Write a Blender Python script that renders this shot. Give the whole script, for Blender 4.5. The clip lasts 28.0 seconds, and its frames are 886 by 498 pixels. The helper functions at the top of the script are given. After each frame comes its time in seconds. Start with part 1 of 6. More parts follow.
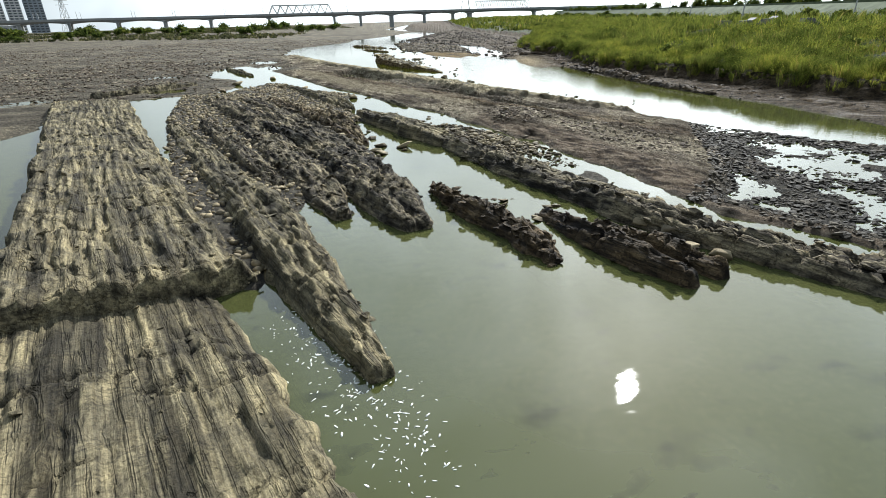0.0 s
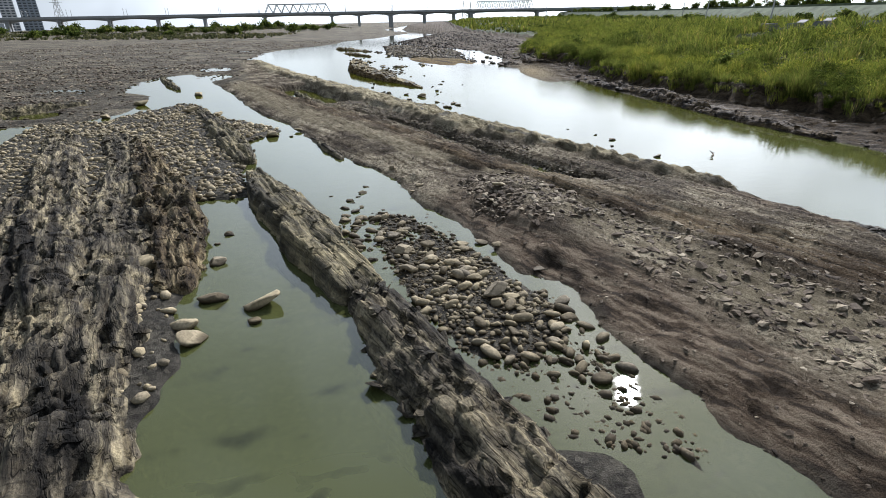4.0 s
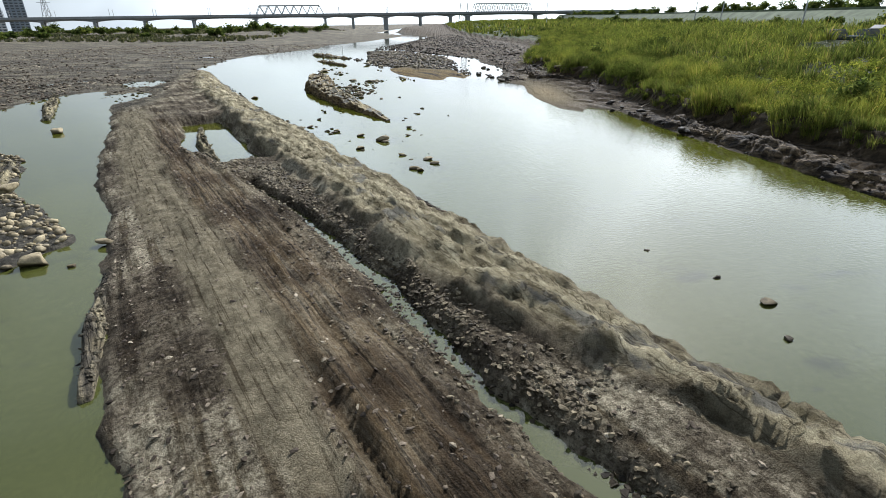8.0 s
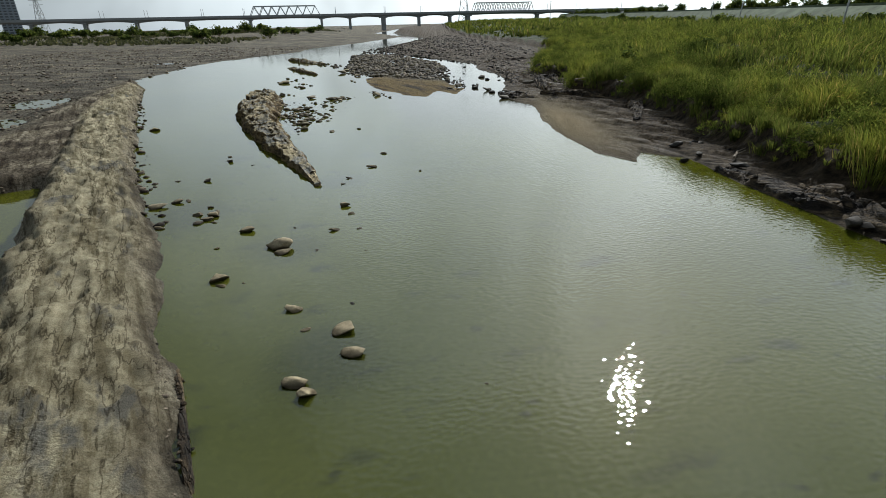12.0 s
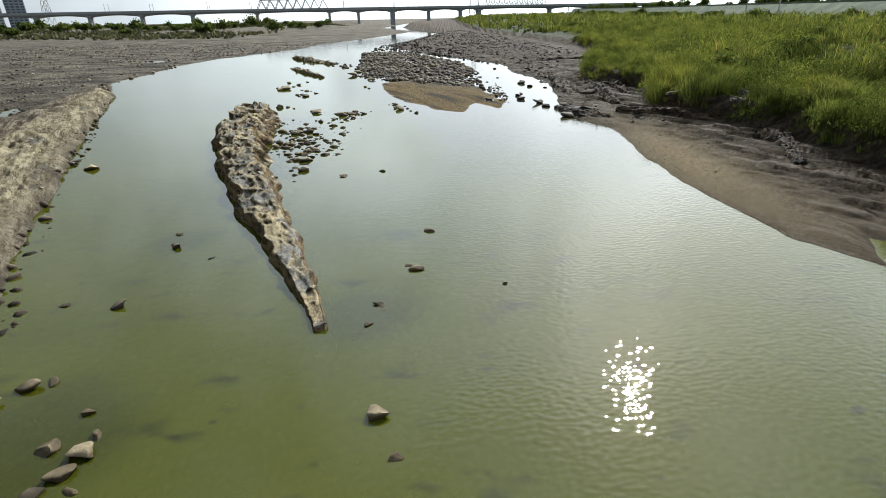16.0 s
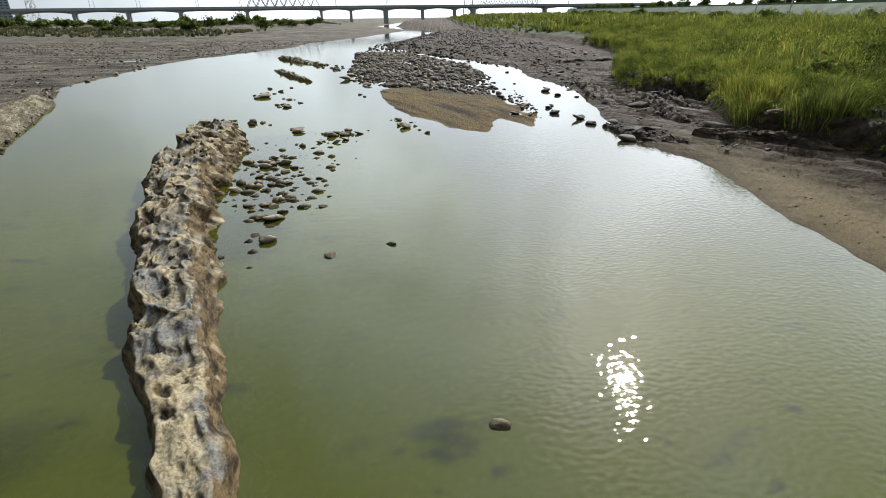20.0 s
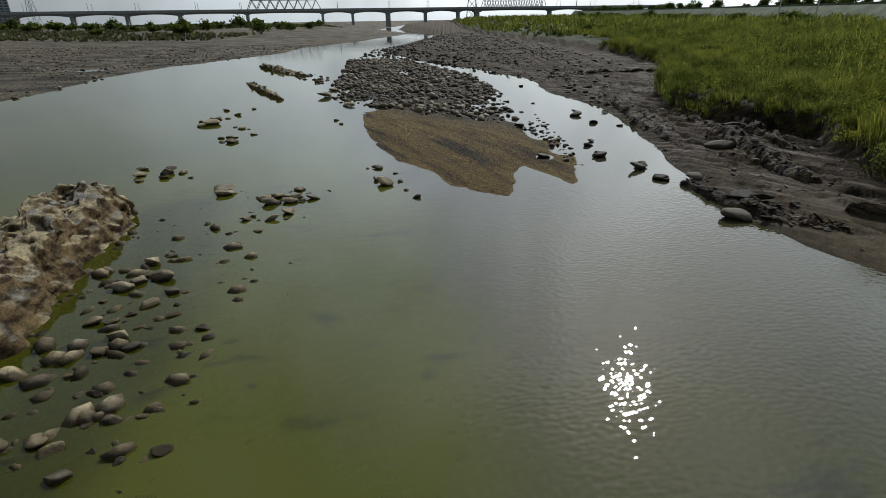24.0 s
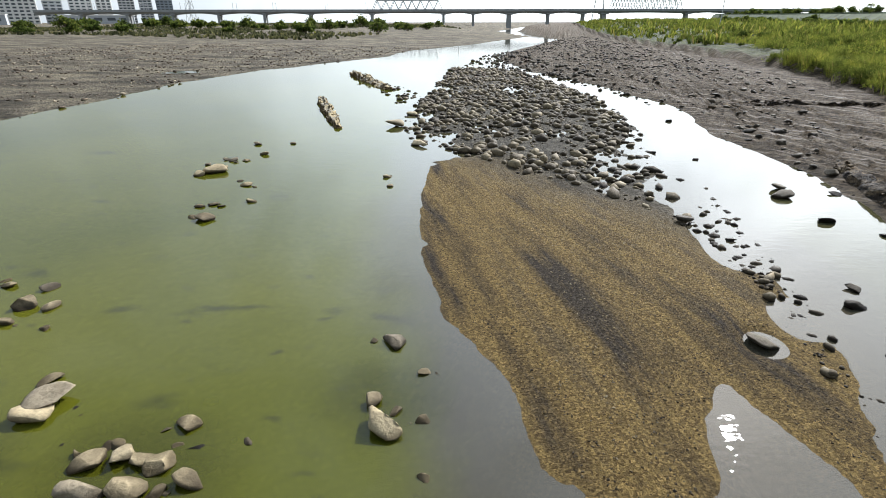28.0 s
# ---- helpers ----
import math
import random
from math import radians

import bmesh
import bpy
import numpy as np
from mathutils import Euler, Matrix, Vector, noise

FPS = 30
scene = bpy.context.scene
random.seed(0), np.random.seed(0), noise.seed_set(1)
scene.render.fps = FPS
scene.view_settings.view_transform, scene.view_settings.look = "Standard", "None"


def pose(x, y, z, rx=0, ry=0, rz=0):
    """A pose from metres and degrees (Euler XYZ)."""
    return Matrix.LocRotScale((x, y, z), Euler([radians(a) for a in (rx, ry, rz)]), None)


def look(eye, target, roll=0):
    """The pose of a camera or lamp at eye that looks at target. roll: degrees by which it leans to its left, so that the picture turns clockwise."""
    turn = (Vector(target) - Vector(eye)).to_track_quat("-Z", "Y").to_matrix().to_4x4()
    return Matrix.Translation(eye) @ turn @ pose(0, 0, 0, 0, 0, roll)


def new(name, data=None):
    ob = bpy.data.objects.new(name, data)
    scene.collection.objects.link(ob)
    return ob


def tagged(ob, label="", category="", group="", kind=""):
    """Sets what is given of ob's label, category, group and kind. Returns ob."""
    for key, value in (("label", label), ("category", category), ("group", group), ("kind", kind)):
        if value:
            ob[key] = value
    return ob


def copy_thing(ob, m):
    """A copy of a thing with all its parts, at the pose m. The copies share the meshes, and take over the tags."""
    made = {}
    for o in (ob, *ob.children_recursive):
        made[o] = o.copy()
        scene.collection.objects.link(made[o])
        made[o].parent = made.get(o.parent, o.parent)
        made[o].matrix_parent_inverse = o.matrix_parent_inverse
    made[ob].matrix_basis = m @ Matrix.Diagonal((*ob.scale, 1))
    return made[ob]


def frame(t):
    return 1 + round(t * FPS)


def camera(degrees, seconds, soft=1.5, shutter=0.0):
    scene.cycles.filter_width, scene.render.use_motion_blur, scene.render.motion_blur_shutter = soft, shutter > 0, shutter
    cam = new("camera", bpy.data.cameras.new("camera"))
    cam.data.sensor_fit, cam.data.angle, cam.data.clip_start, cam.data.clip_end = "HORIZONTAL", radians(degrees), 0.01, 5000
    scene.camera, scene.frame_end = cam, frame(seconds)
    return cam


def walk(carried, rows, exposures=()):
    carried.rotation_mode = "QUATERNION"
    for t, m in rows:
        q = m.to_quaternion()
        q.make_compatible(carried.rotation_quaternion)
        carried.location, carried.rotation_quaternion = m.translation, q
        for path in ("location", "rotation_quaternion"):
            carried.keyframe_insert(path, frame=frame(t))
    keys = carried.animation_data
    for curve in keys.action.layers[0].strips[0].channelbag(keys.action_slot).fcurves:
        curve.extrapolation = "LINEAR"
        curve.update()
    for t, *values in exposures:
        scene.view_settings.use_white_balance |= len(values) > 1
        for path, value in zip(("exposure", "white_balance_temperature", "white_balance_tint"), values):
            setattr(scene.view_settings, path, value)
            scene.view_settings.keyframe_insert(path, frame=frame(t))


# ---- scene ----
cam = camera(82.0, 28.0, soft=0.65)
PATH = [
    (0, (0.587, 6.982, 5.949), (0.577, 8.807, 5.131), -1.7),
    (0.5, (0.772, 8.825, 5.901), (0.749, 10.652, 5.088), -1.4),
    (1, (1.014, 10.665, 5.944), (0.983, 12.492, 5.131), -1.3),
    (1.5, (1.225, 12.539, 5.999), (1.2, 14.367, 5.187), -1.3),
    (2, (1.379, 14.518, 6.026), (1.376, 16.345, 5.212), -0.9),
    (2.5, (1.555, 16.432, 6.129), (1.569, 18.258, 5.313), -0.5),
    (4.5, (3.128, 25.501, 5.743), (3.1, 27.327, 4.927), -1.7),
    (5, (3.325, 27.59, 5.733), (3.272, 29.417, 4.921), -1.5),
    (5.5, (3.505, 29.55, 5.876), (3.472, 31.375, 5.059), -1.3),
    (6, (3.547, 31.584, 5.826), (3.539, 33.413, 5.018), -0.7),
    (6.5, (3.835, 33.765, 5.932), (3.821, 35.594, 5.122), -1.1),
    (7, (3.942, 35.795, 5.927), (3.923, 37.623, 5.116), -1.2),
    (7.5, (4.088, 37.772, 5.934), (4.079, 39.6, 5.122), -1.2),
    (8, (4.22, 39.755, 5.884), (4.219, 41.584, 5.075), -1.0),
    (8.5, (4.467, 41.726, 5.894), (4.424, 43.554, 5.084), -1.2),
    (9, (4.702, 43.606, 5.935), (4.674, 45.434, 5.123), -1.2),
    (9.5, (4.927, 45.521, 6.029), (4.89, 47.345, 5.211), -1.2),
    (10, (5.112, 47.533, 6.018), (5.086, 49.359, 5.203), -1.2),
    (10.5, (5.33, 49.41, 5.992), (5.311, 51.236, 5.178), -1.2),
    (11, (5.472, 51.208, 5.973), (5.461, 53.034, 5.158), -1.3),
    (11.5, (5.608, 52.875, 5.905), (5.598, 54.703, 5.094), -1.4),
    (12, (5.725, 54.57, 5.806), (5.717, 56.399, 4.997), -1.4),
    (12.5, (5.759, 56.076, 5.735), (5.744, 57.906, 4.93), -1.6),
    (14.5, (4.853, 61.585, 5.821), (4.816, 63.409, 5.003), -1.5),
    (15, (4.384, 62.817, 5.907), (4.358, 64.638, 5.083), -1.2),
    (15.5, (3.953, 64.083, 5.843), (3.909, 65.905, 5.02), -1.3),
    (16, (3.447, 65.291, 5.83), (3.415, 67.113, 5.005), -1.2),
    (16.5, (2.968, 66.507, 5.774), (2.948, 68.329, 4.949), -1.1),
    (17, (2.627, 67.655, 5.758), (2.618, 69.478, 4.936), -1.0),
    (17.5, (2.362, 68.754, 5.745), (2.35, 70.577, 4.923), -0.8),
    (18, (2.15, 69.821, 5.704), (2.144, 71.644, 4.881), -0.8),
    (18.5, (2.025, 70.83, 5.651), (2.018, 72.653, 4.829), -0.7),
    (19, (1.956, 71.826, 5.618), (1.948, 73.648, 4.793), -0.5),
    (19.5, (1.969, 72.756, 5.581), (1.965, 74.576, 4.753), -0.5),
    (20, (1.994, 73.681, 5.524), (1.991, 75.502, 4.697), -0.8),
    (20.5, (1.999, 74.621, 5.537), (1.992, 76.442, 4.71), -0.6),
    (21, (1.979, 75.738, 5.477), (1.972, 77.56, 4.653), -0.6),
    (21.5, (2.028, 76.882, 5.491), (2.017, 78.704, 4.668), -0.6),
    (23.5, (2.211, 82.32, 5.585), (2.194, 84.143, 4.764), -0.9),
    (24, (2.217, 83.818, 5.573), (2.202, 85.642, 4.754), -0.9),
    (24.5, (2.222, 85.318, 5.586), (2.21, 87.143, 4.768), -1.0),
    (25, (2.153, 86.835, 5.582), (2.152, 88.66, 4.763), -1.0),
    (25.5, (2.226, 88.378, 5.617), (2.21, 90.202, 4.795), -1.2),
    (26, (2.261, 89.929, 5.675), (2.232, 91.752, 4.853), -1.1),
    (26.5, (2.292, 91.529, 5.701), (2.181, 93.351, 4.883), -0.9),
    (27, (2.299, 93.155, 5.759), (2.04, 94.963, 4.946), -0.5),
    (27.5, (2.292, 94.808, 5.8), (1.987, 96.609, 4.987), -0.4),
    (28, (2.192, 96.371, 5.842), (1.794, 98.155, 5.029), -0.1),
]
EXPOSURES = [(0, 0.49, 6350, 7.0), (1, 0.29, 6250, 9.5), (2, 0.26, 6150, 12.0), (5, 0.38, 6150, 12.8), (6, 0.6, 6150, 13.0), (8, 0.36, 6150, 9.7), (9, 0.14, 6215, 8.0), (11, -0.3, 6294, 6.9), (12.5, -0.3, 6315, 6.0), (15, 0.14, 6350, 7.7), (17, 0.29, 6350, 9.0), (20, 0.24, 6350, 10.0), (23.5, -0.7, 6350, 8.6), (25, -0.52, 6350, 8.0), (26, -0.21, 6350, 8.7), (27, 0.26, 6350, 9.3), (28, 0.68, 6350, 10.0)]
walk(cam, [(t, look(eye, target, roll)) for t, eye, target, roll in PATH], EXPOSURES)

# ---- world, sun and exposure ----
SUN_AZ, SUN_EL = 23.6, 37.5
world = bpy.data.worlds.new("hazy_sky")
scene.world = world
world.use_nodes = True
wn = world.node_tree.nodes
sky = wn.new("ShaderNodeTexSky")
sky.sky_type = "NISHITA"
sky.sun_disc = False
sky.sun_elevation = radians(SUN_EL)
sky.sun_rotation = radians(SUN_AZ)
sky.air_density = 1.0
sky.dust_density = 3.0
sky.ozone_density = 1.5
# white haze, thickest toward the horizon
haze = wn.new("ShaderNodeMix")
haze.data_type = "RGBA"
veil = wn.new("ShaderNodeMix")
veil.data_type = "RGBA"
veil.inputs[6].default_value = (9.5, 10.5, 11.2, 1)
veil.inputs[7].default_value = (3.5, 4.3, 5.4, 1)
way = wn.new("ShaderNodeTexCoord")
axis = wn.new("ShaderNodeSeparateXYZ")
thin = wn.new("ShaderNodeMapRange")
thin.interpolation_type = "SMOOTHSTEP"
for key, value in (("From Min", 0.25), ("From Max", 0.8), ("To Min", 0.0), ("To Max", 1.0)):
    thin.inputs[key].default_value = value
world.node_tree.links.new(way.outputs["Generated"], axis.inputs[0])
world.node_tree.links.new(axis.outputs["Z"], thin.inputs["Value"])
haze.inputs[0].default_value = 0.82
world.node_tree.links.new(thin.outputs[0], veil.inputs[0])
world.node_tree.links.new(veil.outputs[2], haze.inputs[7])
world.node_tree.links.new(sky.outputs[0], haze.inputs[6])
# the haze glows round the sun
toward = Vector((math.sin(radians(SUN_AZ)) * math.cos(radians(SUN_EL)),
                 math.cos(radians(SUN_AZ)) * math.cos(radians(SUN_EL)), math.sin(radians(SUN_EL))))
facing = wn.new("ShaderNodeVectorMath")
facing.operation = "DOT_PRODUCT"
facing.inputs[1].default_value = toward
world.node_tree.links.new(way.outputs["Generated"], facing.inputs[0])
lobe = wn.new("ShaderNodeMath")
lobe.operation = "POWER"
lobe.use_clamp = True
lobe.inputs[1].default_value = 3.5
world.node_tree.links.new(facing.outputs["Value"], lobe.inputs[0])
gain = wn.new("ShaderNodeMath")
gain.operation = "MULTIPLY_ADD"
gain.inputs[1].default_value, gain.inputs[2].default_value = 1.55, 0.33
world.node_tree.links.new(lobe.outputs[0], gain.inputs[0])
glow = wn.new("ShaderNodeVectorMath")
glow.operation = "SCALE"
world.node_tree.links.new(haze.outputs[2], glow.inputs[0])
world.node_tree.links.new(gain.outputs[0], glow.inputs["Scale"])
# soft banks of thin cloud in the haze
cloud = wn.new("ShaderNodeTexNoise")
for key, value in (("Scale", 2.6), ("Detail", 4.0), ("Roughness", 0.55), ("Distortion", 0.4)):
    cloud.inputs[key].default_value = value
world.node_tree.links.new(way.outputs["Generated"], cloud.inputs["Vector"])
bank = wn.new("ShaderNodeMapRange")
bank.interpolation_type = "SMOOTHSTEP"
for key, value in (("From Min", 0.36), ("From Max", 0.64), ("To Min", 0.82), ("To Max", 1.2)):
    bank.inputs[key].default_value = value
world.node_tree.links.new(cloud.outputs[0], bank.inputs["Value"])
drift = wn.new("ShaderNodeVectorMath")
drift.operation = "SCALE"
world.node_tree.links.new(glow.outputs[0], drift.inputs[0])
world.node_tree.links.new(bank.outputs[0], drift.inputs["Scale"])
world.node_tree.links.new(drift.outputs[0], wn["Background"].inputs[0])
wn["Background"].inputs[1].default_value = 0.17
lamp = bpy.data.lights.new("sun", "SUN")
lamp.energy = 5.0
lamp.angle = radians(0.5)
lamp.color = (1.0, 0.97, 0.935)
sun = new("sun", lamp)
sun.matrix_world = look(toward * 200, (0, 0, 0))


# ---- numeric noise on arrays ----
def lattice(ix, iy, seed):
    n = (ix.astype(np.int64) * 374761393 + iy.astype(np.int64) * 668265263 + seed * 974711) & 0x7FFFFFFF
    n = ((n ^ (n >> 13)) * 1274126177) & 0x7FFFFFFF
    n = (n ^ (n >> 16)) & 0xFFFF
    return n / 32767.5 - 1.0


def vnoise(x, y, seed=0):
    """Smooth value noise, -1 to 1."""
    ix, iy = np.floor(x), np.floor(y)
    fx, fy = x - ix, y - iy
    fx, fy = fx * fx * fx * (fx * (fx * 6 - 15) + 10), fy * fy * fy * (fy * (fy * 6 - 15) + 10)
    a, b = lattice(ix, iy, seed), lattice(ix + 1, iy, seed)
    c, d = lattice(ix, iy + 1, seed), lattice(ix + 1, iy + 1, seed)
    return (a + (b - a) * fx) * (1 - fy) + (c + (d - c) * fx) * fy


def fbm(x, y, seed=0, octaves=4, gain=0.5):
    out, amp, total = 0, 1.0, 0.0
    for o in range(octaves):
        out = out + amp * vnoise(x * 2**o + 17.3 * o, y * 2**o - 9.1 * o, seed + o)
        total += amp
        amp *= gain
    return out / total


def smooth(a, b, v):
    s = np.clip((v - a) / (b - a), 0, 1)
    return s * s * (3 - 2 * s)


def inside(x, y, ring):
    """Signed distance to a closed outline, positive inside."""
    near = np.full(x.shape, 1e9)
    odd = np.zeros(x.shape, bool)
    for (ax, ay), (bx, by) in zip(ring, ring[1:] + ring[:1]):
        ex, ey = bx - ax, by - ay
        h = np.clip(((x - ax) * ex + (y - ay) * ey) / (ex * ex + ey * ey + 1e-9), 0, 1)
        near = np.minimum(near, np.hypot(x - ax - h * ex, y - ay - h * ey))
        if ay != by:
            odd ^= ((ay > y) != (by > y)) & (x < (bx - ax) * (y - ay) / (by - ay) + ax)
    return np.where(odd, near, -near)


def off_line(x, y, line):
    """Distance to an open line of (x, y, value) rows, and the value at the nearest place."""
    near, val = np.full(x.shape, 1e9), np.zeros(x.shape)
    for (ax, ay, av), (bx, by, bv) in zip(line, line[1:]):
        ex, ey = bx - ax, by - ay
        h = np.clip(((x - ax) * ex + (y - ay) * ey) / (ex * ex + ey * ey + 1e-9), 0, 1)
        d = np.hypot(x - ax - h * ex, y - ay - h * ey)
        val = np.where(d < near, av + (bv - av) * h, val)
        near = np.minimum(near, d)
    return near, val


# ---- materials ----
def material(name, rough=0.8, metal=0.0, shine=0.15):
    mat = bpy.data.materials.new(name)
    mat.use_nodes = True
    nt = mat.node_tree
    bsdf = nt.nodes["Principled BSDF"]
    bsdf.inputs["Roughness"].default_value = rough
    bsdf.inputs["Metallic"].default_value = metal
    bsdf.inputs["Specular IOR Level"].default_value = shine
    return mat, nt, bsdf


def node(nt, kind, **inputs):
    n = nt.nodes.new(kind)
    for key, value in inputs.items():
        n.inputs[key.replace("_", " ")].default_value = value
    return n


def ramp(nt, source, stops):
    r = nt.nodes.new("ShaderNodeValToRGB")
    els = r.color_ramp.elements
    while len(els) < len(stops):
        els.new(0.5)
    for e, (p, c) in zip(els, stops):
        e.position, e.color = p, (*c, 1)
    nt.links.new(source, r.inputs[0])
    return r.outputs[0]


def mixed(nt, fac, a, b, mode="MIX"):
    m = nt.nodes.new("ShaderNodeMix")
    m.data_type, m.blend_type = "RGBA", mode
    for socket, value in ((m.inputs[0], fac), (m.inputs[6], a), (m.inputs[7], b)):
        if isinstance(value, (int, float)):
            socket.default_value = value
        elif isinstance(value, tuple):
            socket.default_value = (*value, 1)
        else:
            nt.links.new(value, socket)
    return m.outputs[2]


def noise_fac(nt, scale, detail=4.0, rough=0.6, vector=None, stretch=None, turn=0.0):
    if vector is None:
        vector = nt.nodes.new("ShaderNodeNewGeometry").outputs["Position"]
    if stretch:
        mp = nt.nodes.new("ShaderNodeMapping")
        mp.vector_type = "TEXTURE"
        mp.inputs["Rotation"].default_value = (0, 0, radians(turn))
        mp.inputs["Scale"].default_value = tuple(1 / v for v in stretch)
        nt.links.new(vector, mp.inputs[0])
        vector = mp.outputs[0]
    n = node(nt, "ShaderNodeTexNoise", Scale=scale, Detail=detail, Roughness=rough)
    nt.links.new(vector, n.inputs["Vector"])
    return n.outputs[0]


def bump(nt, bsdf, height, strength=0.5, dist=0.05):
    b = nt.nodes.new("ShaderNodeBump")
    b.inputs["Strength"].default_value = strength
    b.inputs["Distance"].default_value = dist
    nt.links.new(height, b.inputs["Height"])
    nt.links.new(b.outputs[0], bsdf.inputs["Normal"])


def plain(name, colour, rough=0.8, metal=0.0, scale=3.0, vary=0.25):
    mat, nt, bsdf = material(name, rough, metal, 0.5 if rough < 0.6 else 0.2)
    dark = tuple(c * (1 - vary) for c in colour)
    light = tuple(min(1, c * (1 + vary)) for c in colour)
    f = noise_fac(nt, scale, 6)
    nt.links.new(ramp(nt, f, [(0.3, dark), (0.7, light)]), bsdf.inputs["Base Color"])
    bump(nt, bsdf, f, 0.25, 0.03)
    return mat


def strata_rock(name, dark, light, vein, turn=34.0, rough=0.85, worn=False):
    """Bedded shale: thin beds along the strike, dark parting lines, pale dust and grit."""
    mat, nt, bsdf = material(name, rough)
    beds = noise_fac(nt, 1.0, 4, 0.6, None, (2.0, 0.1, 1.6), turn)
    fine = noise_fac(nt, 1.0, 3, 0.55, None, (7.0, 0.35, 6.0) if worn else (6.5, 0.9, 6.0), turn)
    seam = noise_fac(nt, 1.0, 3, 0.6, None, (3.4, 0.16, 3.0) if worn else (4.5, 0.4, 4.0), turn + 2)
    joint = noise_fac(nt, 1.0, 4, 0.6, None, (0.5, 1.3, 0.8), turn + 9)
    blot = noise_fac(nt, 0.7, 6, 0.65)
    grain = noise_fac(nt, 17.0, 6, 0.75)
    col = ramp(nt, beds, [(0.36, dark), (0.45, light), (0.52, vein), (0.57, light), (0.66, dark)])
    lo = (0.8, 0.78, 0.74) if worn else (0.5, 0.48, 0.45)
    col = mixed(nt, 1.0, col, ramp(nt, fine, [(0.4, lo), (0.5, (0.95, 0.95, 0.95)), (0.6, (1.3, 1.28, 1.22))]), "MULTIPLY")
    col = mixed(nt, 1.0, col, ramp(nt, blot, [(0.4, (0.55, 0.55, 0.57)), (0.58, (1.2, 1.17, 1.1))]), "MULTIPLY")
    split = ramp(nt, seam, [(0.47, (1, 1, 1)), (0.492, (0.2, 0.2, 0.2)), (0.508, (0.2, 0.2, 0.2)), (0.53, (1, 1, 1))])
    col = mixed(nt, 0.42 if worn else 0.6, col, split, "MULTIPLY")
    breach = ramp(nt, joint, [(0.485, (1, 1, 1)), (0.497, (0.25, 0.25, 0.25)), (0.503, (0.25, 0.25, 0.25)), (0.515, (1, 1, 1))])
    col = mixed(nt, 0.6, col, breach, "MULTIPLY")
    col = mixed(nt, 1.0, col, ramp(nt, grain, [(0.4, (0.62, 0.62, 0.62)), (0.56, (1.16, 1.16, 1.16))]), "MULTIPLY")
    nt.links.new(col, bsdf.inputs["Base Color"])
    both = nt.nodes.new("ShaderNodeMath")
    both.operation = "MULTIPLY_ADD"
    both.inputs[1].default_value = 0.45
    nt.links.new(grain, both.inputs[0])
    nt.links.new(fine, both.inputs[2])
    cut = nt.nodes.new("ShaderNodeMath")
    cut.operation = "MULTIPLY_ADD"
    cut.inputs[1].default_value = 0.35
    nt.links.new(split, cut.inputs[0])
    nt.links.new(both.outputs[0], cut.inputs[2])
    bump(nt, bsdf, cut.outputs[0], 0.8 if worn else 1.0, 0.14)
    return mat


SHALE = strata_rock("grey_shale", (0.025, 0.022, 0.017), (0.12, 0.104, 0.077), (0.24, 0.208, 0.14))
DARK_SHALE = strata_rock("dark_wet_shale", (0.013, 0.0095, 0.0065), (0.066, 0.048, 0.03), (0.115, 0.085, 0.05), 34, 0.78)
GREY_STRATA = strata_rock("pale_grey_bedded_shale", (0.05, 0.044, 0.03), (0.124, 0.109, 0.072), (0.23, 0.2, 0.126), 33, 0.85, True)


BROWN_SHALE = strata_rock("brown_crumbling_shale", (0.028, 0.02, 0.012), (0.12, 0.092, 0.055), (0.21, 0.172, 0.105), 34, 0.85)


def scoured_rock(name, top_a, top_b, flank_shade_a, flank_shade_b):
    """Soft siltstone: pale scoured tops, brown crumbling flanks whose colour also holds their shade."""
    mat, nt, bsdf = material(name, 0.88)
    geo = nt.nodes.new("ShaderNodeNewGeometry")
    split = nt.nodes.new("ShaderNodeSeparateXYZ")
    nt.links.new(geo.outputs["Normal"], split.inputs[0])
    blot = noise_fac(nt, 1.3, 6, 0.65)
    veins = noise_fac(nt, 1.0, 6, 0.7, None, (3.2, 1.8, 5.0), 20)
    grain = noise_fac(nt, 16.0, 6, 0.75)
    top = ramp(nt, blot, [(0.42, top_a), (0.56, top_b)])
    side = ramp(nt, veins, [(0.4, flank_shade_a), (0.6, flank_shade_b)])
    # steep faces take the darker brown, with shade put into it by slope
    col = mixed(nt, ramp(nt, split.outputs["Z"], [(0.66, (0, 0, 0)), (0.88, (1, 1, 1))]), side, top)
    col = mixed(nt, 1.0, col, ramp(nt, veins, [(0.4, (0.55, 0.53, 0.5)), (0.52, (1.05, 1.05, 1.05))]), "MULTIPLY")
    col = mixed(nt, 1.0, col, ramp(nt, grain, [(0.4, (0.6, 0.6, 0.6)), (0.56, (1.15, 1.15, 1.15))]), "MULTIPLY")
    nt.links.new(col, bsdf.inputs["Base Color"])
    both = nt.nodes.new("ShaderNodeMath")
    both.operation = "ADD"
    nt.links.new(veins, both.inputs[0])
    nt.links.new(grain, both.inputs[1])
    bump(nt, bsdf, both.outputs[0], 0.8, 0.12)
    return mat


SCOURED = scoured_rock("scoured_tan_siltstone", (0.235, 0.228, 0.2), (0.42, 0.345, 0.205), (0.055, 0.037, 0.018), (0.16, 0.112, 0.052))


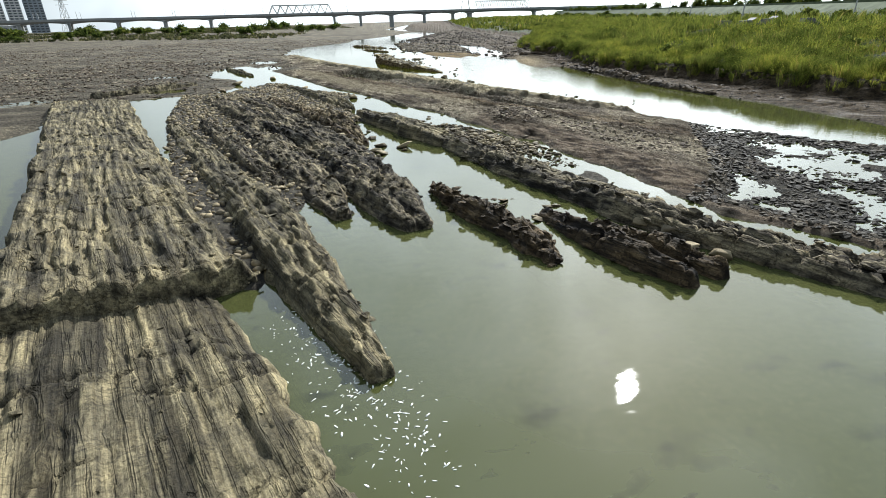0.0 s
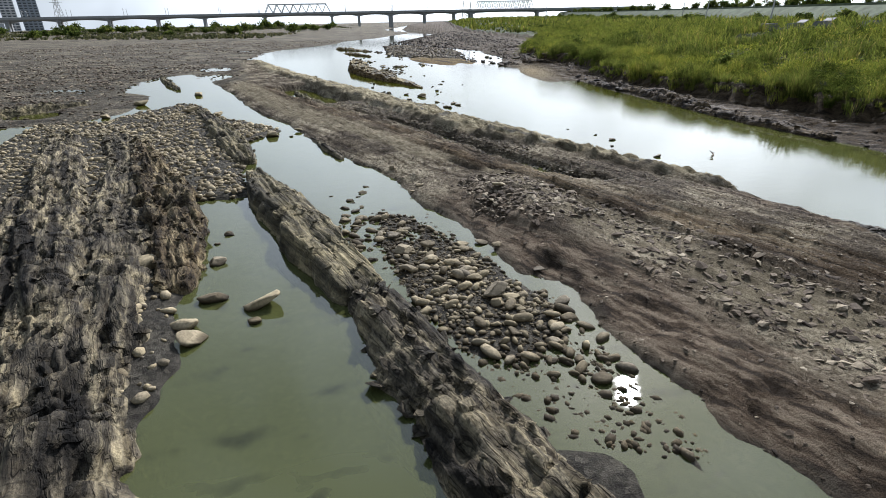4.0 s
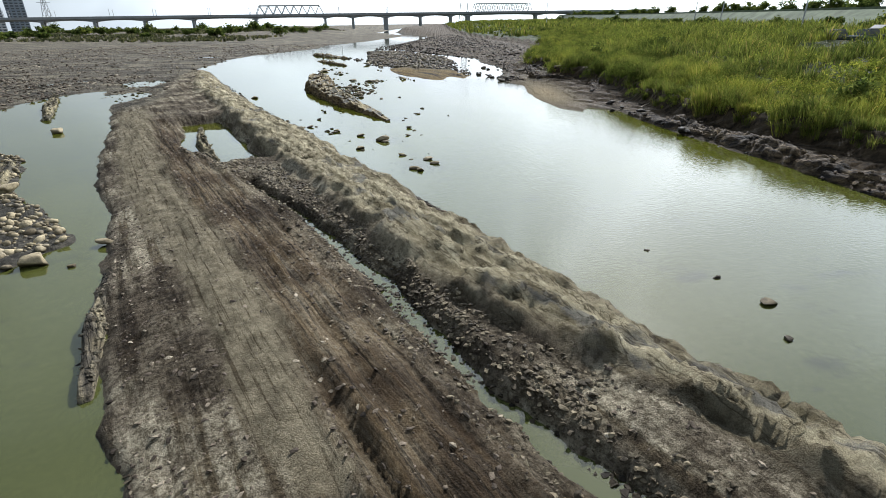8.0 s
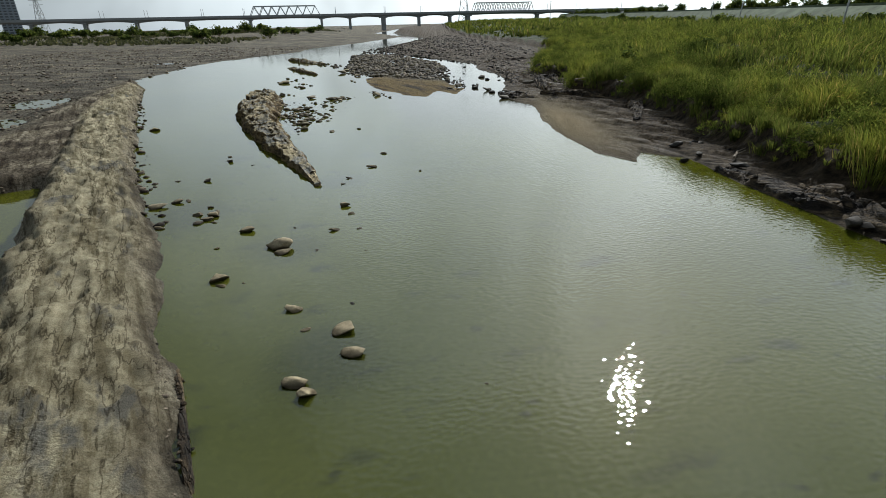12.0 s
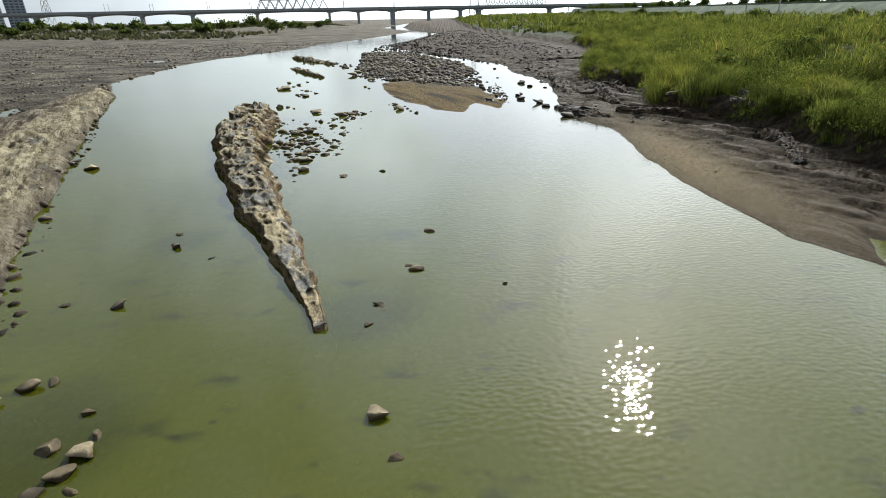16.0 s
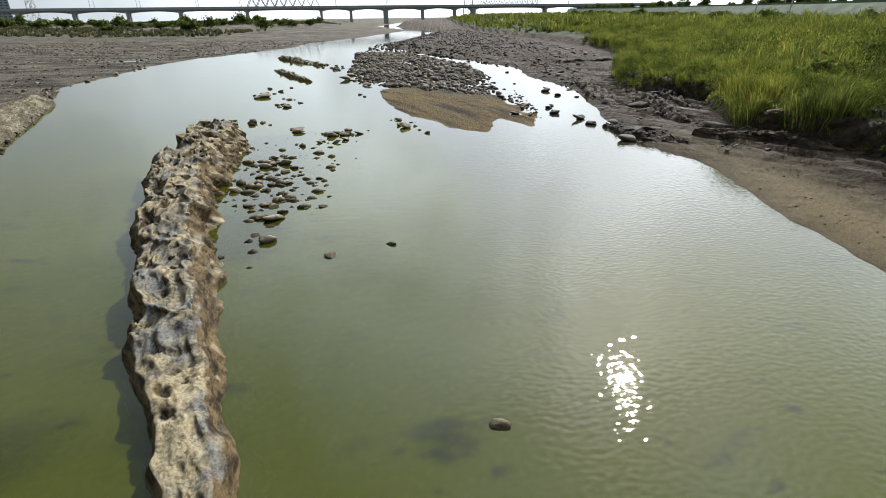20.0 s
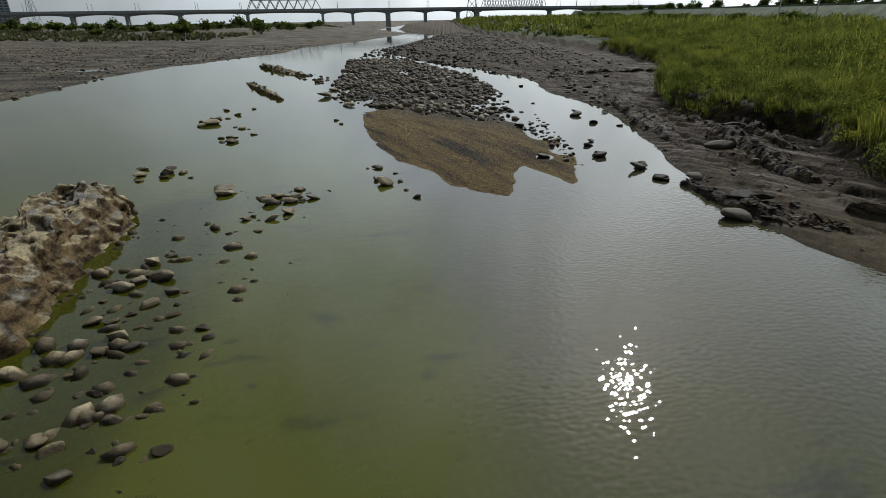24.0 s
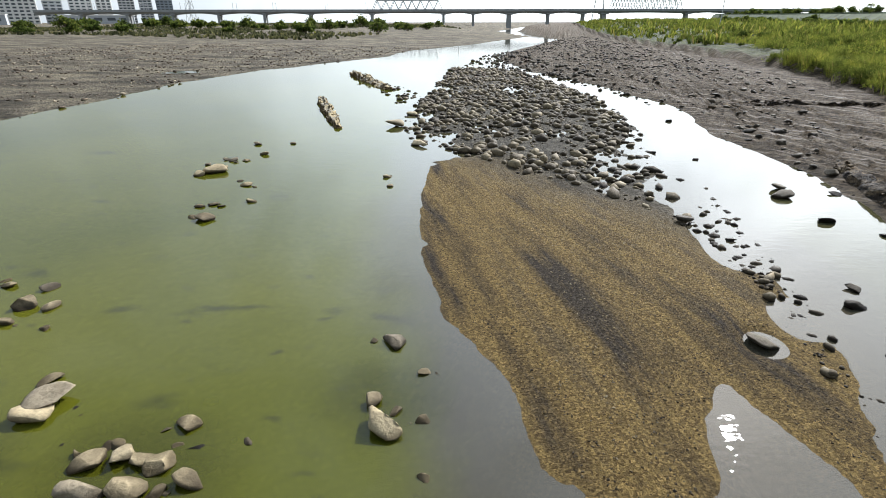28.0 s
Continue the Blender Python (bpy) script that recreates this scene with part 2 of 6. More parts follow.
def water_material():
    mat = bpy.data.materials.new("silty_green_water")
    mat.use_nodes = True
    nt = mat.node_tree
    nt.nodes.clear()
    out = nt.nodes.new("ShaderNodeOutputMaterial")
    silt = node(nt, "ShaderNodeBsdfDiffuse")
    geo = nt.nodes.new("ShaderNodeNewGeometry")
    place = nt.nodes.new("ShaderNodeSeparateXYZ")
    nt.links.new(geo.outputs["Position"], place.inputs[0])
    f = noise_fac(nt, 0.07, 3)
    pools = ramp(nt, f, [(0.38, (0.07, 0.078, 0.025)), (0.62, (0.092, 0.1, 0.037))])
    river = ramp(nt, f, [(0.38, (0.066, 0.074, 0.004)), (0.62, (0.1, 0.104, 0.01))])
    reach = nt.nodes.new("ShaderNodeMapRange")
    for key, value in (("From Min", 40.0), ("From Max", 72.0)):
        reach.inputs[key].default_value = value
    nt.links.new(place.outputs["Y"], reach.inputs["Value"])
    load = mixed(nt, reach.outputs[0], pools, river)
    # dark blots put into the silt colour stand in for stones under water
    stone_blots = noise_fac(nt, 1.0, 3, 0.6, None, (0.55, 1.1, 1.0), 10)
    nt.links.new(mixed(nt, ramp(nt, stone_blots, [(0.6, (0, 0, 0)), (0.72, (0.7, 0.7, 0.7))]), load, (0.02, 0.022, 0.006)), silt.inputs["Color"])
    shoal = noise_fac(nt, 1.0, 2, 0.5, None, (1.5, 2.6, 1.0), 14)
    nt.links.new(mixed(nt, ramp(nt, shoal, [(0.66, (0, 0, 0)), (0.74, (0.6, 0.6, 0.6))]), silt.inputs["Color"].links[0].from_socket, (0.022, 0.022, 0.008)), silt.inputs["Color"])
    shallow = nt.nodes.new("ShaderNodeAttribute")
    shallow.attribute_name = "clear"
    nt.links.new(mixed(nt, shallow.outputs["Fac"], silt.inputs["Color"].links[0].from_socket, (0.062, 0.056, 0.038)), silt.inputs["Color"])
    clear = node(nt, "ShaderNodeBsdfTransparent", Color=(0.36, 0.34, 0.18, 1))
    body = node(nt, "ShaderNodeMixShader", Fac=0.66)
    over = nt.nodes.new("ShaderNodeAttribute")
    over.attribute_name = "shoal"
    murk = node(nt, "ShaderNodeMapRange", **{"To Min": 0.66, "To Max": 0.36})
    nt.links.new(over.outputs["Fac"], murk.inputs["Value"])
    nt.links.new(murk.outputs[0], body.inputs[0])
    nt.links.new(clear.outputs[0], body.inputs[1])
    nt.links.new(silt.outputs[0], body.inputs[2])
    gloss = node(nt, "ShaderNodeBsdfGlossy", Roughness=0.03)
    gloss.distribution = "BECKMANN"
    fres = node(nt, "ShaderNodeFresnel", IOR=1.42)
    b = nt.nodes.new("ShaderNodeBump")
    b.inputs["Strength"].default_value = 0.12
    b.inputs["Distance"].default_value = 0.02
    ripples = noise_fac(nt, 1.0, 1, 0.5, None, (1.6, 4.0, 1.0), 15)
    chop = noise_fac(nt, 1.0, 0, 0.5, None, (7.0, 10.5, 1.0), 12)
    breeze = nt.nodes.new("ShaderNodeMapRange")
    for key, value in (("From Min", 42.0), ("From Max", 66.0), ("To Min", 0.0), ("To Max", 2.6)):
        breeze.inputs[key].default_value = value
    nt.links.new(place.outputs["Y"], breeze.inputs["Value"])
    current = nt.nodes.new("ShaderNodeMapRange")
    current.interpolation_type = "SMOOTHSTEP"
    for key, value in (("From Min", 1.2), ("From Max", 4.6), ("To Min", 0.06), ("To Max", 1.0)):
        current.inputs[key].default_value = value
    nt.links.new(place.outputs["X"], current.inputs["Value"])
    lull = nt.nodes.new("ShaderNodeMapRange")
    for key, value in (("From Min", 100.5), ("From Max", 103.5), ("To Min", 1.0), ("To Max", 0.12)):
        lull.inputs[key].default_value = value
    nt.links.new(place.outputs["Y"], lull.inputs["Value"])
    calm = nt.nodes.new("ShaderNodeMath")
    calm.operation = "MULTIPLY"
    nt.links.new(lull.outputs[0], calm.inputs[0])
    nt.links.new(current.outputs[0], calm.inputs[1])
    stir = nt.nodes.new("ShaderNodeMath")
    stir.operation = "MULTIPLY"
    nt.links.new(breeze.outputs[0], stir.inputs[0])
    nt.links.new(calm.outputs[0], stir.inputs[1])
    mul = nt.nodes.new("ShaderNodeMath")
    mul.operation = "MULTIPLY_ADD"
    nt.links.new(chop, mul.inputs[0])
    nt.links.new(stir.outputs[0], mul.inputs[1])
    nt.links.new(ripples, mul.inputs[2])
    nt.links.new(mul.outputs[0], b.inputs["Height"])
    still = nt.nodes.new("ShaderNodeMapRange")
    for key, value in (("From Min", 44.0), ("From Max", 60.0), ("To Min", 0.075), ("To Max", 0.052)):
        still.inputs[key].default_value = value
    nt.links.new(place.outputs["Y"], still.inputs["Value"])
    nt.links.new(still.outputs[0], gloss.inputs["Roughness"])
    nt.links.new(b.outputs[0], gloss.inputs["Normal"])
    nt.links.new(b.outputs[0], fres.inputs["Normal"])
    top = nt.nodes.new("ShaderNodeMixShader")
    nt.links.new(fres.outputs[0], top.inputs[0])
    nt.links.new(body.outputs[0], top.inputs[1])
    nt.links.new(gloss.outputs[0], top.inputs[2])
    nt.links.new(top.outputs[0], out.inputs[0])
    return mat


WATER = water_material()

# ---- outlines of the river bed, in metres ----
DIRT_BANK = [(-34, 124), (-28, 100), (-23, 84), (-16, 70.5), (-12, 63), (-7.5, 56.7), (-4.3, 51), (-1.3, 46), (0.1, 44.2),
             (1.3, 41.7), (3, 38.2), (4.4, 35.1), (5.8, 32.8), (6.6, 30.5), (8.4, 25.6), (9.7, 22.3), (13.5, 17.5), (20, 8),
             (30, 8), (26, 25), (17.5, 34.5), (14.8, 38.1), (13.5, 40.1), (10.5, 45.5), (8.3, 48.5), (6, 52.8), (4.1, 56.1),
             (2.2, 59.5), (0.3, 62.8), (-2.7, 68.5), (-7.5, 75.9), (-17.7, 94.8), (-27, 113)]
SAND_RIDGE = [(-30, 116), (-19.7, 91.4), (-6.5, 68.3), (-2.8, 61.6), (0.4, 56.2), (2.6, 52.5), (3.8, 50.6), (5.2, 48.6), (6.9, 46.8),
              (10, 43), (12.5, 40.6), (13.3, 40.4), (10.5, 45.3), (8.3, 48.3), (6, 52.6), (4.1, 56), (2.2, 59.3), (0.3, 62.6),
              (-2.7, 68.3), (-7.5, 75.7), (-17.7, 94.6), (-27, 113)]
GRAVEL_BAR = [(-3.9, 121), (-2.1, 112.3), (-1.1, 108.7), (0.2, 105.7), (1.7, 104), (2.5, 102), (3.5, 101), (4.4, 100.6),
              (4.9, 103.5), (5.6, 104.6), (6.1, 103.6), (6.9, 101.9), (7.7, 104.2), (7.9, 108.7), (7.5, 114), (7.3, 121.7),
              (6.5, 135), (2.6, 152), (-5.3, 172), (-13, 171), (-11, 155), (-9, 140), (-7.9, 131.9)]
RIGHT_BANK = [(32, -200), (28, 15), (25.4, 33.6), (23.8, 42.5), (22.4, 47.5), (20.6, 54.5), (19.5, 60), (18.4, 64.9), (17.8, 67.9), (17.3, 71.5),
              (16.6, 77.4), (15.2, 78.5), (14.3, 76.8), (13.1, 78.4), (12.2, 84), (12.3, 89), (12.6, 92), (12.2, 95.2),
              (11.4, 98), (11.3, 101), (11.8, 104.5), (12.8, 114.6), (13, 118), (12.2, 123), (10.8, 128), (10.9, 138),
              (5.4, 153), (-2, 168), (-9, 190), (-9, 220), (0, 305), (-30, 480), (-60, 2600), (2600, 2600), (2600, -200)]
REED_EDGE = [(36, -200), (33, 30), (28, 44), (24.6, 53), (22.2, 60), (20.9, 65.5), (20.1, 70.5), (19.2, 74), (18.8, 80), (18.9, 86), (19.1, 91), (17.8, 95.3), (16.2, 97.3), (17.2, 100), (18.1, 106), (16.4, 115), (17.5, 121),
             (26, 142), (28, 170), (25, 205), (16, 278), (10, 420), (10, 2600), (2600, 2600), (2600, -200)]
LEFT_PLAIN = [(-26, -200), (-26, 20), (-27, 45), (-31, 54), (-24.5, 57.5), (-21.8, 58.4), (-21, 62), (-22.7, 67), (-24.6, 72), (-28.4, 76),
              (-31, 81), (-33, 92), (-32, 95.5), (-25, 86), (-21, 80), (-19, 80), (-21, 88), (-26, 100), (-30, 110), (-33, 122), (-34, 128),
              (-36, 142), (-38, 161), (-33, 180), (-30, 195), (-32, 215), (-24, 250), (-13, 345), (-45, 500), (-90, 2600), (-2600, 2600),
              (-2600, -200)]
COBBLE_FLAT = [(-8, 21.2), (-5.9, 18.2), (-4.2, 18.0), (-4.4, 21.6), (-4.6, 26), (-5, 27.3), (-2, 27.5), (-2.4, 31), (-5.4, 37.2), (-7.4, 41.9), (-9, 47.5), (-13, 52), (-20, 58),
               (-24, 57), (-19, 44), (-13, 32)]
COBBLE_MID = [(-7.5, 40.6), (-4.6, 41.2), (-6.2, 45.7), (-8.2, 50), (-7, 54), (-9.5, 56.5), (-13, 59.5), (-16.2, 64.5), (-18.5, 66), (-20, 60), (-19.5, 54), (-15, 50), (-11, 46)]
WET_GRAVEL = [(9, 24), (11, 26), (15, 38), (17, 37), (23, 27), (26, 16), (14, 17)]
RIDGE_COBBLES = [(0.2, 39.5), (1.8, 39.5), (3.6, 36.5), (5.2, 33.5), (6.6, 30.0), (8.0, 24.8), (9.2, 22.4), (7.5, 21.5),
                 (5.0, 25.0), (3.0, 31.0), (0.5, 36.5)]
TROUGH = [(-3.4, 59.4, 0.12), (-1.2, 56.7, 0.14), (0.4, 54.6, 0.16), (1.9, 52.4, 0.26), (2.9, 50.8, 0.32), (3.9, 48.8, 0.3), (4.9, 46.8, 0.24), (5.8, 45.5, 0.26), (6.8, 44.4, 0.36), (7.6, 43.4, 0.34), (8.8, 41.8, 0.16)]
TAN_TRACK = [(-18, 77, 1.5), (-15.9, 73.4, 1.5), (-9.7, 62.9, 1.3), (-5.4, 56.3, 1.1), (-2.9, 53.0, 1.0), (-1.3, 50.7, 0.9), (0.0, 48.7, 0.8), (2.6, 44.8, 0.6)]
TRACK_PUDDLE = [(5.8, 44.6), (6.4, 44.5), (7.5, 43.6), (8.2, 42.2), (8.1, 41.6), (7.6, 41.8), (6.7, 42.8)]
POND = [(-9.3, 66.6), (-12.5, 73.3), (-10.6, 74.6), (-3.8, 63.2), (-5.2, 62.6)]
RUT_A = [(-14, 72, 1), (-10.4, 66.4, 1), (-0.2, 52.1, 1), (4, 44.8, 1), (6, 41.6, 1), (7.6, 39.4, 1), (12, 33.5, 1), (17, 27, 1)]
RUT_B = [(-18.8, 76.9, 1), (-11, 65.5, 1), (-2.8, 53.7, 1), (2.4, 46.2, 1), (5.0, 42, 1), (6.6, 39.6, 1), (10.5, 33.5, 1), (16, 26, 1)]


def relief(x, y):
    """Height of the ground sheet, and the share of each kind of surface."""
    wx = x + 0.35 * fbm(x * 0.5, y * 0.5, 3, 3)
    wy = y + 0.35 * fbm(x * 0.5, y * 0.5, 9, 3)
    far = np.hypot(x, y - 60)
    fine = fbm(x * 1.7, y * 1.7, 21, 4, 0.6)
    bed = -0.5 + 0.14 * fbm(x * 0.3, y * 0.3, 5, 3)
    h = bed
    # dirt bank with wheel ruts
    d = inside(wx, wy, DIRT_BANK)
    along = fbm((x * 0.86 + y * 0.5) * 2.4, (y * 0.86 - x * 0.5) * 0.25, 31, 3)
    dirt = 0.30 * smooth(-0.5, 1.2, d) + 0.22 * smooth(0.6, 2.5, d) + 0.11 * fine + 0.09 * fbm(x * 0.35, y * 0.35, 33, 3) + 0.05 * along * smooth(1, 2.5, d)
    near, _ = off_line(x, y, RUT_A)
    mid, half = off_line(wx, wy, TAN_TRACK)
    tan = (1 - smooth(0.5, 1.0, mid / np.maximum(half, 0.3))) * smooth(0.3, 1.2, d)
    mid, half = off_line(wx, wy, [(4.4, 42, 0.4), (6.6, 37.9, 0.9), (8.5, 34.4, 1.2), (10.5, 31.4, 1.2), (12.5, 28.5, 0.8)])
    tan = np.maximum(tan, 0.75 * (1 - smooth(0.4, 1.1, mid / half + 0.3 * fine)))
    for line, depth, off in ((RUT_A, 0.14, 0.0), (RUT_B, 0.12, 0.0), (RUT_A, 0.1, 0.75), (RUT_B, 0.1, -0.6), (RUT_A, 0.08, 0.35)):
        moved = [(a + off * 0.82, b + off * 0.57, c) for a, b, c in line]
        r, _ = off_line(x + 0.12 * vnoise(x * 0.4, y * 0.4, 41), y, moved)
        dirt = dirt + smooth(0.6, 2.0, d) * (1 - 0.75 * tan) * depth * (0.5 * np.exp(-((r - 0.3) / 0.12) ** 2) - np.exp(-((r / 0.15) ** 2)))
    dirt = dirt + 0.085 * np.exp(-((near / 2.6) ** 2)) * fbm((x * 0.84 + y * 0.54) * 3.6 + 0.4 * vnoise(x * 0.2, y * 0.2, 44), (y * 0.84 - x * 0.54) * 0.12, 43, 3, 0.7) * smooth(0.5, 2, d)
    flank = smooth(-0.3, 0.3, d) * (1 - smooth(1.3, 2.4, d + 0.5 * fine)) * (1 - smooth(38, 42, y))
    dirt = dirt + flank * 0.13 * fbm((x * 0.86 + y * 0.5) * 3.4 + 0.8 * vnoise(x * 0.8, y * 0.8, 35), (y * 0.86 - x * 0.5) * 0.7, 37, 4, 0.6)
    h = np.where(d > -0.8, np.maximum(h, bed + (dirt - bed) * smooth(-0.8, 0.3, d)), h)
    # rubble heap beside the track
    heap = np.exp(-(((x - 5.2) / 2.2) ** 2 + ((y - 38.8) / 3.5) ** 2))
    h = h + 0.30 * heap * smooth(0, 1.5, d)
    # pale sand ridge with scour ripples
    s = inside(wx, wy, SAND_RIDGE)
    across, down = x * 0.84 + y * 0.54, y * 0.84 - x * 0.54
    dunes = 0.6 - 2.0 * np.abs(fbm(across * 1.5 + 0.9 * fbm(x * 0.4, y * 0.4, 52, 2), down * 0.62 + 0.45 * across, 51, 4, 0.5))
    bare = smooth(50, 56, y)
    beds = (across * 2.1 + 0.5 * fbm(x * 0.5, y * 0.5, 57, 3)) % 1.0
    h = h + smooth(-0.15, 0.4, s) * (0.24 + 0.07 * bare * (beds - 0.5) + (0.3 - 0.1 * bare) * dunes + 0.16 * (0.35 - np.abs(fbm(across * 2.3 - 0.5 * down, down * 1.1, 54, 3, 0.5))) + 0.07 * fbm(across * 3.2, down * 0.35, 55, 3, 0.6))
    # trough and pond that hold water
    r, w = off_line(wx, wy, TROUGH)
    h = h - 0.2 * np.exp(-((r / 1.3) ** 2)) - 0.42 * np.exp(-((r / (w + 0.08)) ** 2) * 1.2)
    pd = inside(wx, wy, TRACK_PUDDLE)
    h = np.where(pd > -0.5, h + (-0.06 + 0.03 * fine - h) * smooth(-0.4, 0.15, pd), h)
    p = inside(wx, wy, POND)
    h = np.where(p > -1, h + (-0.25 - h) * smooth(-0.8, 0.4, p), h)
    # gravel bar
    g = inside(wx * 0.6 + x * 0.4, wy * 0.6 + y * 0.4, GRAVEL_BAR)
    rocky = smooth(114, 121, y + 0.9 * x)
    bar = 0.17 * smooth(-0.2, 2.5, g) + 0.012 * fine + rocky * (-0.1 + 0.26 * fbm(x * 0.45, y * 0.3, 61, 3) + 0.03 * fine)
    h = np.where(g > -1.5, np.maximum(h, bed + (bar - bed) * smooth(-1.6, 0.05, g)), h)
    for px, py, pw, pl in ((7.0, 110.6, 0.6, 1.0), (6.5, 106.0, 0.4, 0.5), (7.4, 107.2, 0.3, 0.6)):
        h = h - 0.24 * np.exp(-(((x - px) / pw) ** 2 + ((y - py) / pl) ** 2))
    # right bank: mud, then a low scarp up to the reeds
    b = inside(wx, wy, RIGHT_BANK)
    reed = inside(x + 0.9 * fbm(x * 0.16, y * 0.16, 71, 3), y, REED_EDGE)
    beach = np.exp(-(((x - 13.3) / 1.9) ** 2 + ((y - 86.5) / 9) ** 2))
    mud = 0.22 * smooth(-0.3, 1.0, b) + 0.06 * np.clip(b, 0, 8) * (1 - 0.6 * beach) + 0.3 * fbm(across * 1.3, down * 0.4, 73, 5, 0.6) * smooth(0.4, 2.2, b) * (1 - 0.85 * beach)
    layer = mud / 0.17 + 0.25 * fbm(x * 0.7, y * 0.7, 79, 3)
    step = np.floor(layer) + smooth(0.62, 0.98, layer - np.floor(layer))
    mud = mud + (0.17 * (step - layer) + 0.03 * fine) * smooth(0.3, 1.2, b) * (1 - beach) * (1 - smooth(-1, 1, reed))
    mud = mud + 1.0 * smooth(-0.15, 0.5, reed) + (0.25 * fbm(x * 0.1, y * 0.1, 75, 3) + 0.4 * fbm(x * 0.4, y * 0.4, 77, 3)) * smooth(0, 4, reed) + 1.5 * smooth(1, 26, reed)
    h = np.where(b > -1.2, np.maximum(h, bed + (mud - bed) * smooth(-1.2, 0.1, b)), h)
    # left plain of cobbles with standing pools, and the flat between the ridges
    l = inside(x + 1.3 * fbm(x * 0.2, y * 0.2, 81, 3), y + 1.0 * fbm(x * 0.25, y * 0.25, 82, 3), LEFT_PLAIN)
    flat = 0.09 + 0.2 * fbm(x * 0.09, y * 0.09, 83, 4) * smooth(0, 6, l) + 0.05 * fine + 0.5 * smooth(5, 60, l) + 1.2 * smooth(60, 160, l)
    h = np.where(l > -2, np.maximum(h, bed + (flat - bed) * smooth(-2, 0.6, l)), h)
    for px, py, pw, pl in ((-24.2, 90, 2.4, 3.2), (-30, 102, 2.6, 3.0), (-28, 62, 1.6, 1.2)):
        h = h - 0.5 * np.exp(-(((x - px + 0.3 * (y - py)) / pw) ** 2 + ((y - py) / pl) ** 2))
    c = np.maximum(inside(wx, wy, COBBLE_FLAT), inside(wx, wy, COBBLE_MID) - 0.6 * np.exp(-(((x + 11) / 1.6) ** 2 + ((y - 51) / 1.8) ** 2)) * 4)
    h = np.where(c > -1, np.maximum(h, bed + (0.16 + 0.09 * fine - bed) * smooth(-1, 0.4, c)), h)
    wg = inside(wx, wy, WET_GRAVEL)
    h = np.where(wg > -0.3, np.where(d > -0.3, h + (-0.005 + 0.13 * fbm(x * 0.6, y * 0.6, 91, 4, 0.6) - h) * smooth(-0.3, 1.2, wg), h), h)
    rc = inside(wx, wy, RIDGE_COBBLES)
    h = np.where(rc > -1, np.maximum(h, bed + (0.02 + 0.1 * fbm(x * 0.5, y * 0.5, 93, 3) - bed) * smooth(-0.8, 0.5, rc)), h)
    h = h + 3.2 * smooth(230, 560, y) * smooth(0.1, 0.6, h)
    fade = smooth(900, 1800, far)
    h = h * (1 - fade) + 6.0 * fade
    yard = np.exp(-(((x - 57) / 12) ** 2 + ((y - 101) / 4) ** 2) * 1.5)
    zones = {"sand": smooth(-0.2, 0.8, s), "gold": smooth(-1.2, 0.1, g) * (1 - rocky), "soil": smooth(0.3, 2.0, reed) * (1 - smooth(0.25, 0.6, yard)),
             "wet": smooth(-0.3, 1.0, wg), "mud": smooth(-0.8, 0.4, b) * (1 - beach), "beach": smooth(-0.8, 0.4, b) * beach,
             "dirt": smooth(-0.5, 0.5, d), "track": 0.7 * np.exp(-(((near - 0.3) / 0.9) ** 2)) * smooth(0.2, 1.5, d) * (1 - smooth(-0.5, 0.3, s)),
             "flat": smooth(-1.5, 0.5, l), "flank": flank, "tan": tan}
    return h, zones


def spread(a, b, step, far, growth=1.09):
    """Grid lines: even between a and b, growing outward to far."""
    mid = list(np.arange(a, b + step, step))
    lo, hi, s = [], [], step
    while a - sum(lo) > -far:
        s *= growth
        lo.append(s)
    s = step
    while b + sum(hi) < far:
        s *= growth
        hi.append(s)
    return np.array([a - v for v in np.cumsum(lo)][::-1] + mid + [mid[-1] + v for v in np.cumsum(hi)])


def sheet(name, xs, ys, height, mat):
    gx, gy = np.meshgrid(xs, ys)
    h, zones = height(gx.ravel(), gy.ravel())
    nx, ny = len(xs), len(ys)
    co = np.stack([gx.ravel(), gy.ravel(), h], 1).astype(np.float32)
    i = (np.arange(ny - 1)[:, None] * nx + np.arange(nx - 1)).ravel()
    quads = np.stack([i, i + 1, i + nx + 1, i + nx], 1)
    me = mesh_of(name, co, quads)
    for key, value in zones.items():
        at = me.attributes.new(key, "FLOAT", "POINT")
        at.data.foreach_set("value", value.astype(np.float32))
    me.materials.append(mat)
    return new(name, me)


def mesh_of(name, co, faces, shade=True):
    """A mesh from an array of places and an array of faces with equal corners."""
    me = bpy.data.meshes.new(name)
    n, k = faces.shape
    me.vertices.add(len(co))
    me.vertices.foreach_set("co", np.ascontiguousarray(co, np.float32).ravel())
    me.loops.add(n * k)
    me.loops.foreach_set("vertex_index", np.ascontiguousarray(faces, np.int32).ravel())
    me.polygons.add(n)
    me.polygons.foreach_set("loop_start", np.arange(0, n * k, k, dtype=np.int32))
    me.polygons.foreach_set("loop_total", np.full(n, k, np.int32))
    me.polygons.foreach_set("use_smooth", np.full(n, shade))
    me.update(calc_edges=True)
    return me


